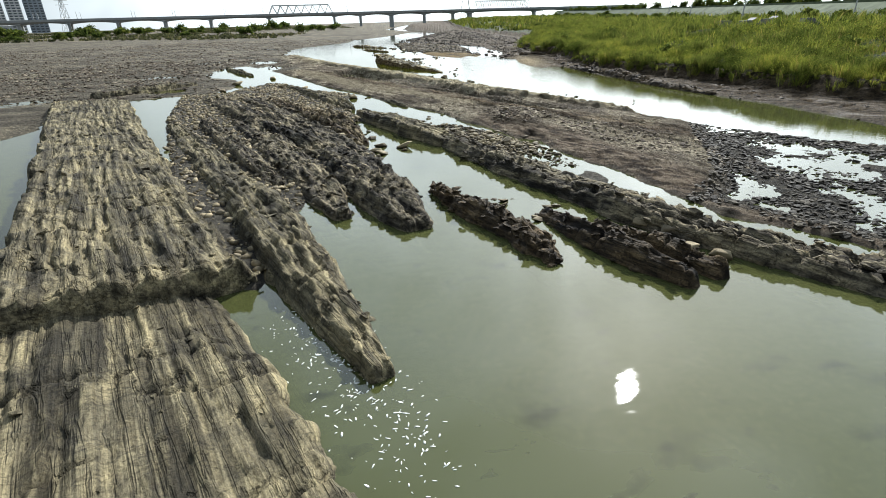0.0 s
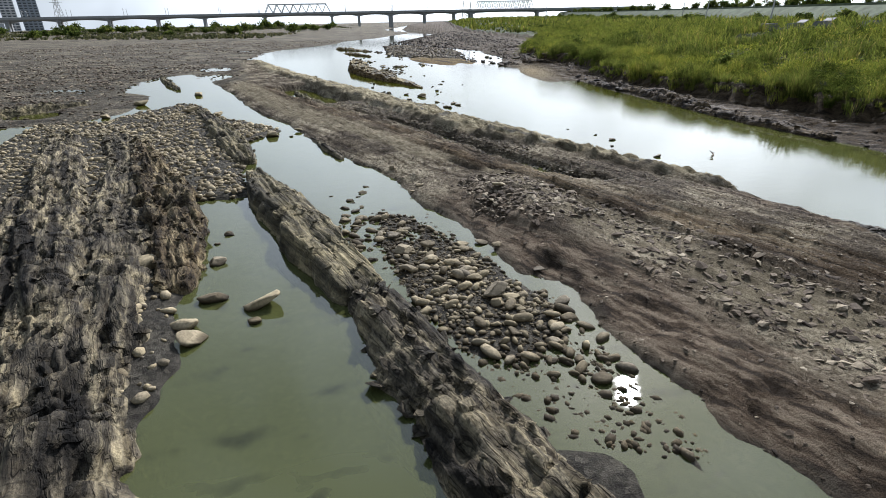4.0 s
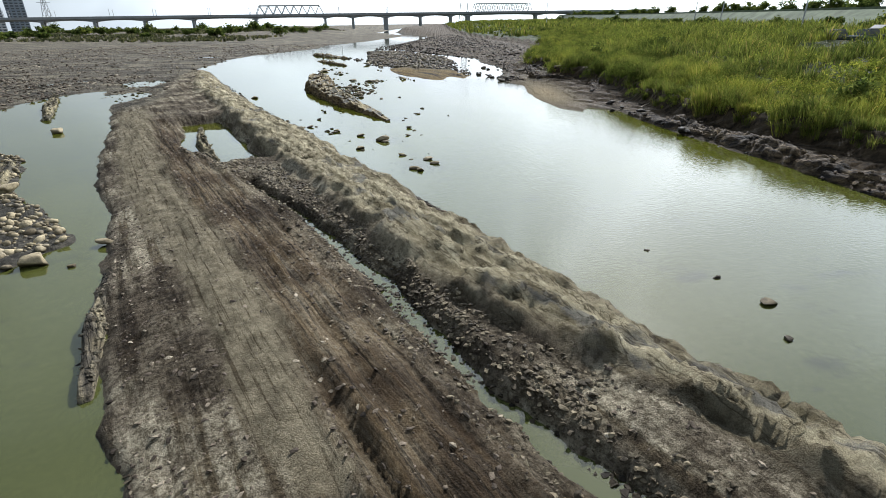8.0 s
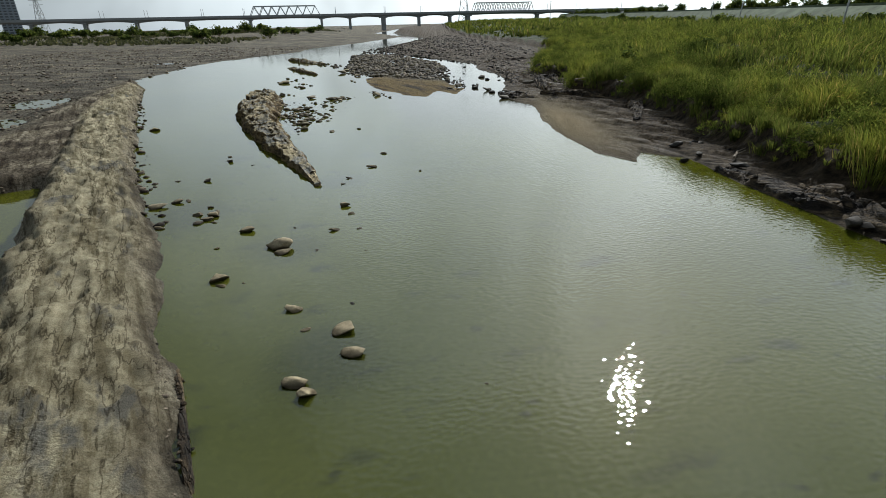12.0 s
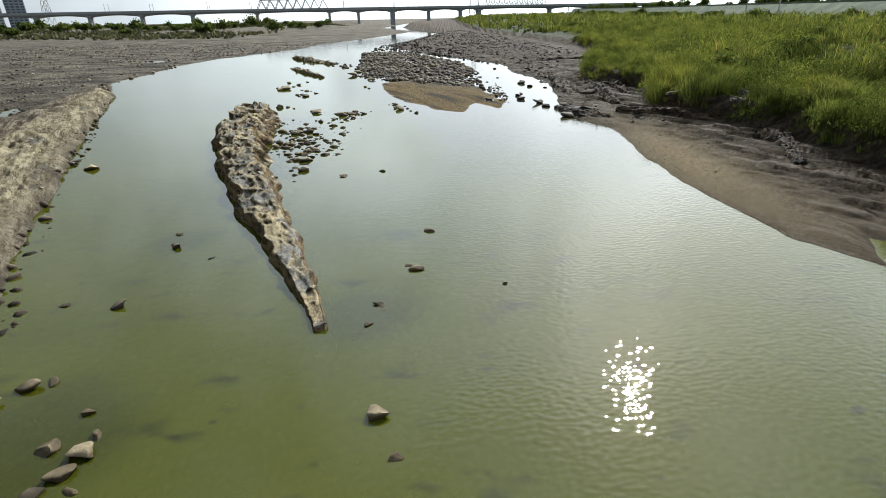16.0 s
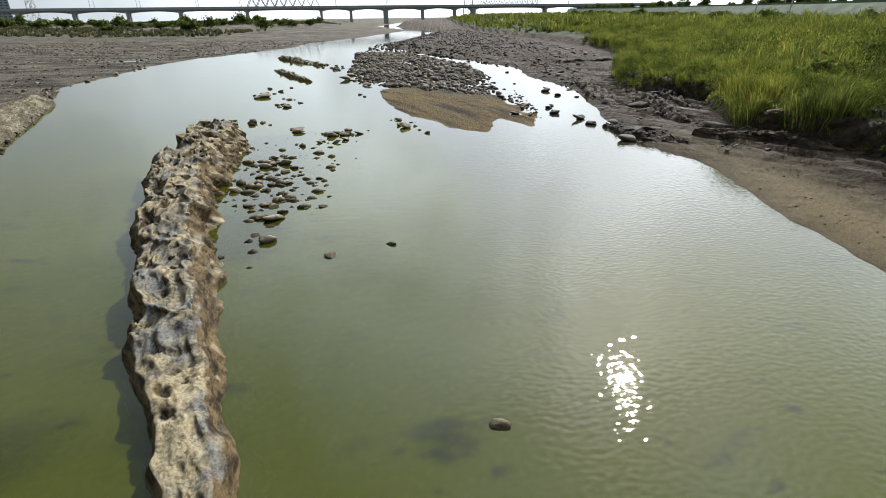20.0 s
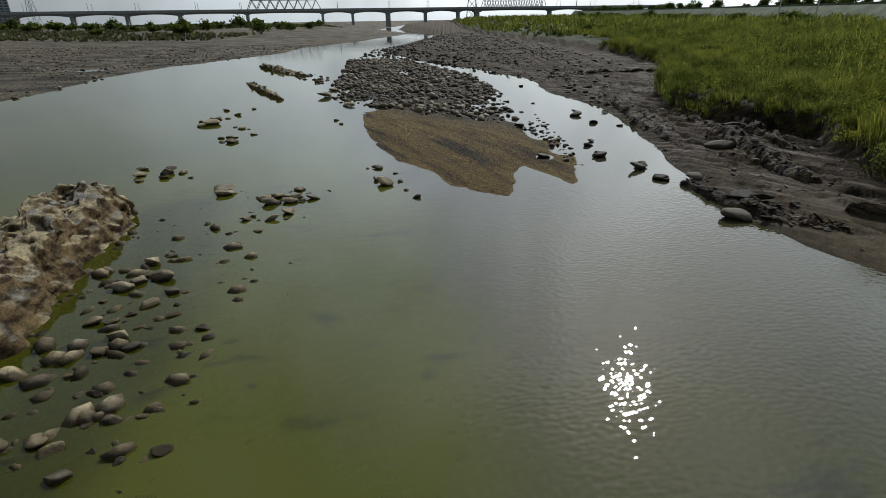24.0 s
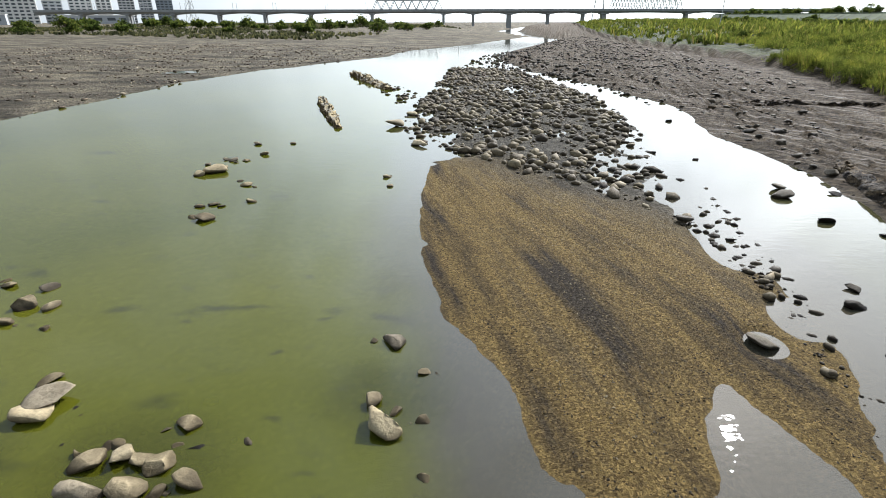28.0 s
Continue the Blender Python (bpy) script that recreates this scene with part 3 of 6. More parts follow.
def ground_material():
    mat, nt, bsdf = material("river_ground", 0.88)

    def share(name):
        a = nt.nodes.new("ShaderNodeAttribute")
        a.attribute_name = name
        return a.outputs["Fac"]
    big = noise_fac(nt, 0.35, 6, 0.65)
    mid = noise_fac(nt, 3.0, 6, 0.7)
    grit = noise_fac(nt, 38.0, 5, 0.75)
    vor = node(nt, "ShaderNodeTexVoronoi", Scale=9.0)
    geo = nt.nodes.new("ShaderNodeNewGeometry")
    nt.links.new(geo.outputs["Position"], vor.inputs["Vector"])
    clod = noise_fac(nt, 8.0, 6, 0.75)
    lines = noise_fac(nt, 1.0, 5, 0.65, None, (4.0, 0.25, 1.0), 33)
    pebble = ramp(nt, vor.outputs["Color"], [(0.1, (0.035, 0.033, 0.028)), (0.6, (0.12, 0.11, 0.09)), (0.95, (0.26, 0.235, 0.185))])
    col = mixed(nt, 0.5, pebble, ramp(nt, mid, [(0.42, (0.045, 0.04, 0.033)), (0.58, (0.15, 0.135, 0.105))]))
    dirt = ramp(nt, big, [(0.41, (0.125, 0.099, 0.068)), (0.5, (0.24, 0.2, 0.143)), (0.58, (0.46, 0.4, 0.29))])
    dirt = mixed(nt, 1.0, dirt, ramp(nt, lines, [(0.4, (0.4, 0.36, 0.3)), (0.5, (0.95, 0.95, 0.92)), (0.6, (1.3, 1.3, 1.28))]), "MULTIPLY")
    dirt = mixed(nt, 1.0, dirt, ramp(nt, clod, [(0.42, (0.42, 0.4, 0.37)), (0.56, (1.2, 1.2, 1.2))]), "MULTIPLY")
    groove = noise_fac(nt, 1.0, 4, 0.6, None, (14.0, 0.5, 1.0), 33)
    rust = mixed(nt, 1.0, ramp(nt, big, [(0.4, (0.085, 0.056, 0.03)), (0.6, (0.19, 0.135, 0.075))]), ramp(nt, groove, [(0.41, (0.16, 0.15, 0.14)), (0.45, (0.75, 0.74, 0.72)), (0.52, (1, 1, 1)), (0.6, (1.45, 1.42, 1.36))]), "MULTIPLY")
    dirt = mixed(nt, share("track"), dirt, rust)
    dry = mixed(nt, 1.0, ramp(nt, mid, [(0.4, (0.2, 0.165, 0.105)), (0.6, (0.36, 0.305, 0.2))]), ramp(nt, groove, [(0.36, (0.45, 0.42, 0.38)), (0.44, (0.95, 0.95, 0.95)), (0.6, (1.1, 1.1, 1.1))]), "MULTIPLY")
    dirt = mixed(nt, share("tan"), dirt, dry)
    wash = noise_fac(nt, 1.0, 4, 0.6, None, (5.0, 0.9, 3.0), 36)
    dirt = mixed(nt, share("flank"), dirt, ramp(nt, wash, [(0.4, (0.05, 0.036, 0.024)), (0.5, (0.165, 0.12, 0.08)), (0.6, (0.34, 0.27, 0.19))]))
    col = mixed(nt, share("dirt"), col, dirt)
    stony = ramp(nt, vor.outputs["Color"], [(0.1, (0.06, 0.052, 0.039)), (0.6, (0.15, 0.132, 0.099)), (0.95, (0.3, 0.262, 0.195))])
    swale = noise_fac(nt, 1.0, 5, 0.65, None, (0.16, 0.3, 1.0), 8)
    stony = mixed(nt, 1.0, stony, ramp(nt, swale, [(0.38, (0.45, 0.445, 0.44)), (0.5, (0.9, 0.89, 0.87)), (0.62, (1.45, 1.42, 1.34))]), "MULTIPLY")
    col = mixed(nt, share("flat"), col, stony)
    sand = ramp(nt, mid, [(0.38, (0.3, 0.255, 0.16)), (0.5, (0.44, 0.38, 0.245)), (0.62, (0.54, 0.475, 0.315))])
    streak = noise_fac(nt, 1.0, 5, 0.65, None, (3.6, 0.4, 2.0), 31)
    sand = mixed(nt, 1.0, sand, ramp(nt, streak, [(0.4, (0.55, 0.53, 0.48)), (0.5, (0.95, 0.95, 0.94)), (0.62, (1.2, 1.2, 1.2))]), "MULTIPLY")
    stain = noise_fac(nt, 1.0, 5, 0.6, None, (1.3, 0.45, 1.0), 29)
    sand = mixed(nt, ramp(nt, stain, [(0.56, (0, 0, 0)), (0.63, (0.75, 0.75, 0.75))]), sand, (0.15, 0.147, 0.135))
    fissure = noise_fac(nt, 1.0, 4, 0.6, None, (1.9, 0.22, 1.5), 30)
    gap = ramp(nt, fissure, [(0.478, (1, 1, 1)), (0.494, (0.22, 0.2, 0.17)), (0.504, (0.22, 0.2, 0.17)), (0.52, (1, 1, 1))])
    sand = mixed(nt, 0.75, sand, gap, "MULTIPLY")
    col = mixed(nt, share("sand"), col, sand)
    stream = noise_fac(nt, 1.0, 6, 0.65, None, (0.75, 0.09, 1.0), 26)
    gold = ramp(nt, stream, [(0.37, (0.06, 0.048, 0.035)), (0.45, (0.165, 0.118, 0.05)), (0.54, (0.265, 0.187, 0.07)), (0.64, (0.16, 0.12, 0.062))])
    pea = node(nt, "ShaderNodeTexVoronoi", Scale=26.0)
    nt.links.new(geo.outputs["Position"], pea.inputs["Vector"])
    gold = mixed(nt, 1.0, gold, ramp(nt, pea.outputs["Color"], [(0.1, (0.45, 0.42, 0.4)), (0.6, (0.95, 0.94, 0.9)), (0.95, (1.7, 1.65, 1.55))]), "MULTIPLY")
    col = mixed(nt, share("gold"), col, gold)
    muddy = mixed(nt, 0.5, ramp(nt, lines, [(0.42, (0.019, 0.0135, 0.008)), (0.58, (0.125, 0.088, 0.05))]), ramp(nt, mid, [(0.42, (0.02, 0.0145, 0.008)), (0.58, (0.13, 0.095, 0.054))]))
    col = mixed(nt, share("mud"), col, muddy)
    col = mixed(nt, share("beach"), col, ramp(nt, grit, [(0.4, (0.19, 0.143, 0.075)), (0.6, (0.4, 0.31, 0.165))]))
    col = mixed(nt, share("wet"), col, ramp(nt, mid, [(0.42, (0.02, 0.018, 0.014)), (0.58, (0.075, 0.066, 0.05))]))
    col = mixed(nt, share("soil"), col, ramp(nt, big, [(0.42, (0.025, 0.036, 0.009)), (0.58, (0.06, 0.075, 0.018))]))
    col = mixed(nt, 0.6, col, ramp(nt, grit, [(0.4, (0.4, 0.4, 0.4)), (0.56, (1.0, 1.0, 1.0))]), "MULTIPLY")
    nt.links.new(col, bsdf.inputs["Base Color"])
    both = nt.nodes.new("ShaderNodeMath")
    both.operation = "ADD"
    nt.links.new(clod, both.inputs[0])
    nt.links.new(grit, both.inputs[1])
    soft_sand = nt.nodes.new("ShaderNodeMapRange")
    for key, value in (("To Min", 1.0), ("To Max", 0.6)):
        soft_sand.inputs[key].default_value = value
    nt.links.new(share("sand"), soft_sand.inputs["Value"])
    calm = nt.nodes.new("ShaderNodeMath")
    calm.operation = "MULTIPLY"
    nt.links.new(both.outputs[0], calm.inputs[0])
    nt.links.new(soft_sand.outputs[0], calm.inputs[1])
    furrow = nt.nodes.new("ShaderNodeMath")
    furrow.operation = "MULTIPLY_ADD"
    nt.links.new(streak, furrow.inputs[0])
    furrow.inputs[1].default_value = 0.5
    nt.links.new(calm.outputs[0], furrow.inputs[2])
    worn = nt.nodes.new("ShaderNodeMath")
    worn.operation = "MULTIPLY"
    nt.links.new(groove, worn.inputs[0])
    nt.links.new(share("track"), worn.inputs[1])
    rut = nt.nodes.new("ShaderNodeMath")
    rut.operation = "MULTIPLY_ADD"
    nt.links.new(worn.outputs[0], rut.inputs[0])
    rut.inputs[1].default_value = 1.6
    nt.links.new(furrow.outputs[0], rut.inputs[2])
    bump(nt, bsdf, rut.outputs[0], 1.0, 0.22)
    damp = nt.nodes.new("ShaderNodeMath")
    damp.operation = "MULTIPLY"
    nt.links.new(ramp(nt, lines, [(0.54, (0, 0, 0)), (0.62, (1, 1, 1))]), damp.inputs[0])
    nt.links.new(share("mud"), damp.inputs[1])
    sheen = node(nt, "ShaderNodeMapRange", **{"To Min": 0.88, "To Max": 0.6})
    nt.links.new(damp.outputs[0], sheen.inputs["Value"])
    nt.links.new(sheen.outputs[0], bsdf.inputs["Roughness"])
    wet = node(nt, "ShaderNodeMapRange", **{"To Min": 0.1, "To Max": 0.2})
    nt.links.new(damp.outputs[0], wet.inputs["Value"])
    nt.links.new(wet.outputs[0], bsdf.inputs["Specular IOR Level"])
    return mat


GROUND = ground_material()
ground = sheet("ground", spread(-18, 18, 0.112, 2600), spread(10, 118, 0.112, 2600), relief, GROUND)
tagged(ground, "grey-brown river bed of dirt, gravel and mud", "ground", kind="structure")



def river_level(x, y):
    """Flat water, and where it runs clear over the dark bed beside the gravel bar."""
    g = inside(x + 0.8 * fbm(x * 0.4, y * 0.4, 95, 3), y + 0.8 * fbm(x * 0.4, y * 0.4, 96, 3), GRAVEL_BAR)
    lee = smooth(0.5, 3.0, x + 1.2 * fbm(x * 0.3, y * 0.2, 97, 3) - 0.12 * (98 - y)) * smooth(78, 96, y)
    clear = np.clip(0.8 * smooth(-2.6, -0.2, g) + 0.75 * lee, 0, 1)
    line = [(-6.5, 99.5, 1.6), (-5.2, 95, 2.0), (-4.0, 90.5, 1.8), (-3.4, 86, 1.0)]
    r, wide = off_line(x, y, line)
    shoal = 1 - smooth(0.5, 1.2, r / wide + 0.3 * fbm(x * 0.6, y * 0.6, 98, 3))
    for px, py, pw in ((-3.2, 100.6, 1.5), (1.6, 74.8, 1.2), (-3.2, 71, 1.8), (1.2, 68, 1.4), (3.4, 62.6, 1.3), (-0.2, 103, 1.2), (-4.4, 79, 0.9)):
        shoal = np.maximum(shoal, 0.8 * (1 - smooth(0.5, 1.2, np.hypot(x - px, y - py) / pw + 0.3 * fbm(x * 0.6, y * 0.6, 98, 3))))
    return np.zeros_like(x), {"clear": clear, "shoal": shoal}


water = sheet("water", spread(-14, 16, 0.5, 2600, 1.3), spread(58, 125, 0.5, 2600, 1.3), river_level, WATER)
tagged(water, "still silty olive-green river water with faint ripples", "water", kind="structure")
# ---- small builders ----
def part(name, bm, mat, parent, label=""):
    me = bpy.data.meshes.new(name)
    bm.to_mesh(me)
    bm.free()
    me.materials.append(mat)
    ob = new(name, me)
    ob.parent = parent
    return tagged(ob, label) if label else ob


def box(bm, size, at=(0, 0, 0), turn=None, bevel=0.0):
    m = Matrix.Translation(at) @ (turn or Matrix()) @ Matrix.Diagonal((*size, 1))
    made = bmesh.ops.create_cube(bm, size=1, matrix=m)["verts"]
    if bevel:
        edges = list({e for v in made for e in v.link_edges})
        bmesh.ops.bevel(bm, geom=edges, offset=bevel, segments=1, affect="EDGES")
    return bm


def bar(bm, a, b, w, d=None):
    """A square bar from a to b."""
    a, b = Vector(a), Vector(b)
    q = (b - a).to_track_quat("Z", "Y").to_matrix().to_4x4()
    return box(bm, (w, d or w, (b - a).length), (a + b) / 2, q)


def rod(bm, a, b, r0, r1, sides=8):
    a, b = Vector(a), Vector(b)
    m = Matrix.Translation((a + b) / 2) @ (b - a).to_track_quat("Z", "Y").to_matrix().to_4x4()
    bmesh.ops.create_cone(bm, cap_ends=True, segments=sides, radius1=r0, radius2=r1, depth=(b - a).length, matrix=m)
    return bm


def heights(x, y):
    return relief(np.asarray(x, float), np.asarray(y, float))[0]


# ---- stones ----
def stone_material(name, stops, rough=0.75):
    mat, nt, bsdf = material(name, rough, 0.0, 0.14)
    geo = nt.nodes.new("ShaderNodeNewGeometry")
    info = nt.nodes.new("ShaderNodeObjectInfo")
    add = nt.nodes.new("ShaderNodeMath")
    add.operation = "ADD"
    nt.links.new(geo.outputs["Random Per Island"], add.inputs[0])
    nt.links.new(info.outputs["Random"], add.inputs[1])
    wrap = nt.nodes.new("ShaderNodeMath")
    wrap.operation = "FRACT"
    nt.links.new(add.outputs[0], wrap.inputs[0])
    grain = noise_fac(nt, 14.0, 6, 0.7)
    blot = noise_fac(nt, 3.0, 4, 0.6)
    col = ramp(nt, wrap.outputs[0], stops)
    col = mixed(nt, 0.45, col, ramp(nt, blot, [(0.42, (0.4, 0.38, 0.35)), (0.56, (1, 1, 1))]), "MULTIPLY")
    col = mixed(nt, 0.5, col, ramp(nt, grain, [(0.4, (0.45, 0.45, 0.45)), (0.58, (1, 1, 1))]), "MULTIPLY")
    # wet up to a hand above the water, deepened to paint in shaded sides
    high = nt.nodes.new("ShaderNodeSeparateXYZ")
    nt.links.new(geo.outputs["Position"], high.inputs[0])
    wet = node(nt, "ShaderNodeMapRange", **{"From Min": 0.05, "From Max": 0.14})
    nt.links.new(high.outputs["Z"], wet.inputs["Value"])
    col = mixed(nt, wet.outputs[0], mixed(nt, 1.0, col, (0.26, 0.245, 0.22), "MULTIPLY"), col)
    nt.links.new(col, bsdf.inputs["Base Color"])
    bump(nt, bsdf, grain, 0.7, 0.04)
    return mat


GOLD_GRAVEL = stone_material("tan_pea_gravel", [(0.0, (0.07, 0.054, 0.034)), (0.4, (0.15, 0.113, 0.056)), (0.8, (0.23, 0.174, 0.085)), (1.0, (0.34, 0.28, 0.17))])
BROWN_STONE = stone_material("brown_river_stone", [(0.0, (0.045, 0.035, 0.022)), (0.5, (0.115, 0.09, 0.055)), (1.0, (0.24, 0.195, 0.12))], 0.65)
COBBLE = stone_material("river_cobble", [(0.0, (0.13, 0.104, 0.064)), (0.3, (0.27, 0.219, 0.135)), (0.65, (0.43, 0.355, 0.22)), (0.85, (0.29, 0.243, 0.165)), (1.0, (0.16, 0.135, 0.1))])
RUBBLE = stone_material("broken_shale_rubble", [(0.0, (0.055, 0.042, 0.031)), (0.5, (0.15, 0.117, 0.085)), (0.8, (0.245, 0.198, 0.142)), (1.0, (0.43, 0.365, 0.26))], 0.85)
DARK_STONE = stone_material("dark_wet_stone", [(0.0, (0.02, 0.0165, 0.0125)), (0.5, (0.055, 0.046, 0.034)), (1.0, (0.125, 0.105, 0.075))], 0.7)


def pebble_shape(seed, level, knobs=0.18, facets=2, deep=0.3, flat=0.85):
    """A worn stone of unit width: vertices and triangles."""
    rnd = random.Random(seed)
    bm = bmesh.new()
    bmesh.ops.create_icosphere(bm, subdivisions=level, radius=0.5)
    off = Vector((rnd.uniform(-50, 50), rnd.uniform(-50, 50), rnd.uniform(-50, 50)))
    sx, sy, sz = 1.0, rnd.uniform(0.6, 0.85), rnd.uniform(0.42, 0.62)
    cuts = [(Vector((rnd.gauss(0, 1), rnd.gauss(0, 1), rnd.gauss(0, 0.8))).normalized(), rnd.uniform(deep, 0.42)) for _ in range(facets)]
    for v in bm.verts:
        for axis, reach in cuts:
            over = v.co.dot(axis) - reach
            if over > 0:
                v.co -= axis * over * flat
        n = noise.noise(v.co * 1.6 + off) * knobs + noise.noise(v.co * 4.5 + off) * knobs * 0.35
        v.co *= 1 + n
        v.co = Vector((v.co.x * sx, v.co.y * sy, v.co.z * sz))
    co = np.array([v.co[:] for v in bm.verts])
    tri = np.array([[v.index for v in f.verts] for f in bm.faces])
    bm.free()
    return co, tri


def shard_shape(seed):
    """An angular broken block of unit width."""
    rnd = random.Random(seed)
    bm = bmesh.new()
    for _ in range(11):
        p = Vector((rnd.gauss(0, 1), rnd.gauss(0, 1), rnd.gauss(0, 1))).normalized() * rnd.uniform(0.42, 0.56)
        bm.verts.new((p.x, p.y * rnd.uniform(0.6, 1), p.z * 0.36))
    hull = bmesh.ops.convex_hull(bm, input=bm.verts)
    bmesh.ops.delete(bm, geom=[g for g in hull["geom_interior"] if isinstance(g, bmesh.types.BMVert)], context="VERTS")
    bmesh.ops.triangulate(bm, faces=bm.faces)
    bm.verts.index_update()
    co = np.array([v.co[:] for v in bm.verts])
    tri = np.array([[v.index for v in f.verts] for f in bm.faces])
    bm.free()
    return co, tri


PEBBLES = [pebble_shape(900 + i, 2) for i in range(8)]
CHIPS = [pebble_shape(940 + i, 1, 0.3) for i in range(8)]
SHARDS = [shard_shape(960 + i) for i in range(10)]


def heap_of(name, shapes, x, y, z, size, mat, label, category, shade=True, tilt=0.25, seed=0):
    """Many stones joined into one mesh of kind stuff."""
    rs = np.random.RandomState(seed)
    cos, tris, base = [], [], 0
    pick = rs.randint(0, len(shapes), len(x))
    for k, (co, tri) in enumerate(shapes):
        sel = np.nonzero(pick == k)[0]
        if not len(sel):
            continue
        n = len(sel)
        yaw, tx, ty = rs.uniform(0, 6.283, n), rs.normal(0, tilt, n), rs.normal(0, tilt, n)
        stretch = np.stack([rs.uniform(0.8, 1.25, n), rs.uniform(0.8, 1.2, n), rs.uniform(0.75, 1.3, n)], 1)
        p = co[None] * stretch[:, None, :] * size[sel][:, None, None]
        px, py, pz = p[..., 0], p[..., 1], p[..., 2]
        pz = pz + px * tx[:, None] + py * ty[:, None]
        c, s = np.cos(yaw)[:, None], np.sin(yaw)[:, None]
        q = np.stack([px * c - py * s + x[sel][:, None], px * s + py * c + y[sel][:, None], pz + z[sel][:, None]], -1)
        cos.append(q.reshape(-1, 3))
        tris.append((tri[None] + (np.arange(n) * len(co))[:, None, None] + base).reshape(-1, 3))
        base += n * len(co)
    me = mesh_of(name, np.concatenate(cos), np.concatenate(tris), shade)
    me.materials.append(mat)
    ob = new(name, me)
    return tagged(ob, label, category, kind="stuff")


def spots(ring, count, seed, power=1.0, clump=0.5, scale=0.4):
    """Random places inside an outline, gathered in clumps."""
    rs = np.random.RandomState(seed)
    a = np.array(ring)
    lo, hi = a.min(0), a.max(0)
    got = np.zeros((0, 2))
    while len(got) < count:
        p = rs.uniform(lo, hi, (count * 4, 2))
        keep = (inside(p[:, 0], p[:, 1], ring) > 0) & (rs.uniform(-1, 1, len(p)) * clump < fbm(p[:, 0] * scale, p[:, 1] * scale, seed, 3) + 0.15)
        got = np.concatenate([got, p[keep]])
    return got[:count, 0], got[:count, 1]


def sizes(n, lo, hi, seed, skew=2.5):
    return lo + (hi - lo) * np.random.RandomState(seed).uniform(0, 1, n) ** skew


def strew(name, ring, count, lo, hi, shapes, mat, label, seed, category="stones", sink=0.06, shade=True, clump=0.5, floor=-0.2, scale=0.4, skew=2.5):
    x, y = spots(ring, count, seed, clump=clump, scale=scale)
    zones = relief(x, y)[1]
    bare = np.random.RandomState(seed + 7).uniform(0, 1, len(x)) < np.maximum(0.55 * zones["flank"], 0.85 * zones["tan"] * (y > 44))
    clear = (inside(x, y, SAND_RIDGE) < 0.1) & ~(bare & (seed == 205))
    x, y = x[clear], y[clear]
    size = sizes(len(x), lo, hi, seed + 1, skew)
    z = np.maximum(heights(x, y), floor) + size * sink
    return heap_of(name, shapes, x, y, z, size, mat, label, category, shade, 0.13, seed)


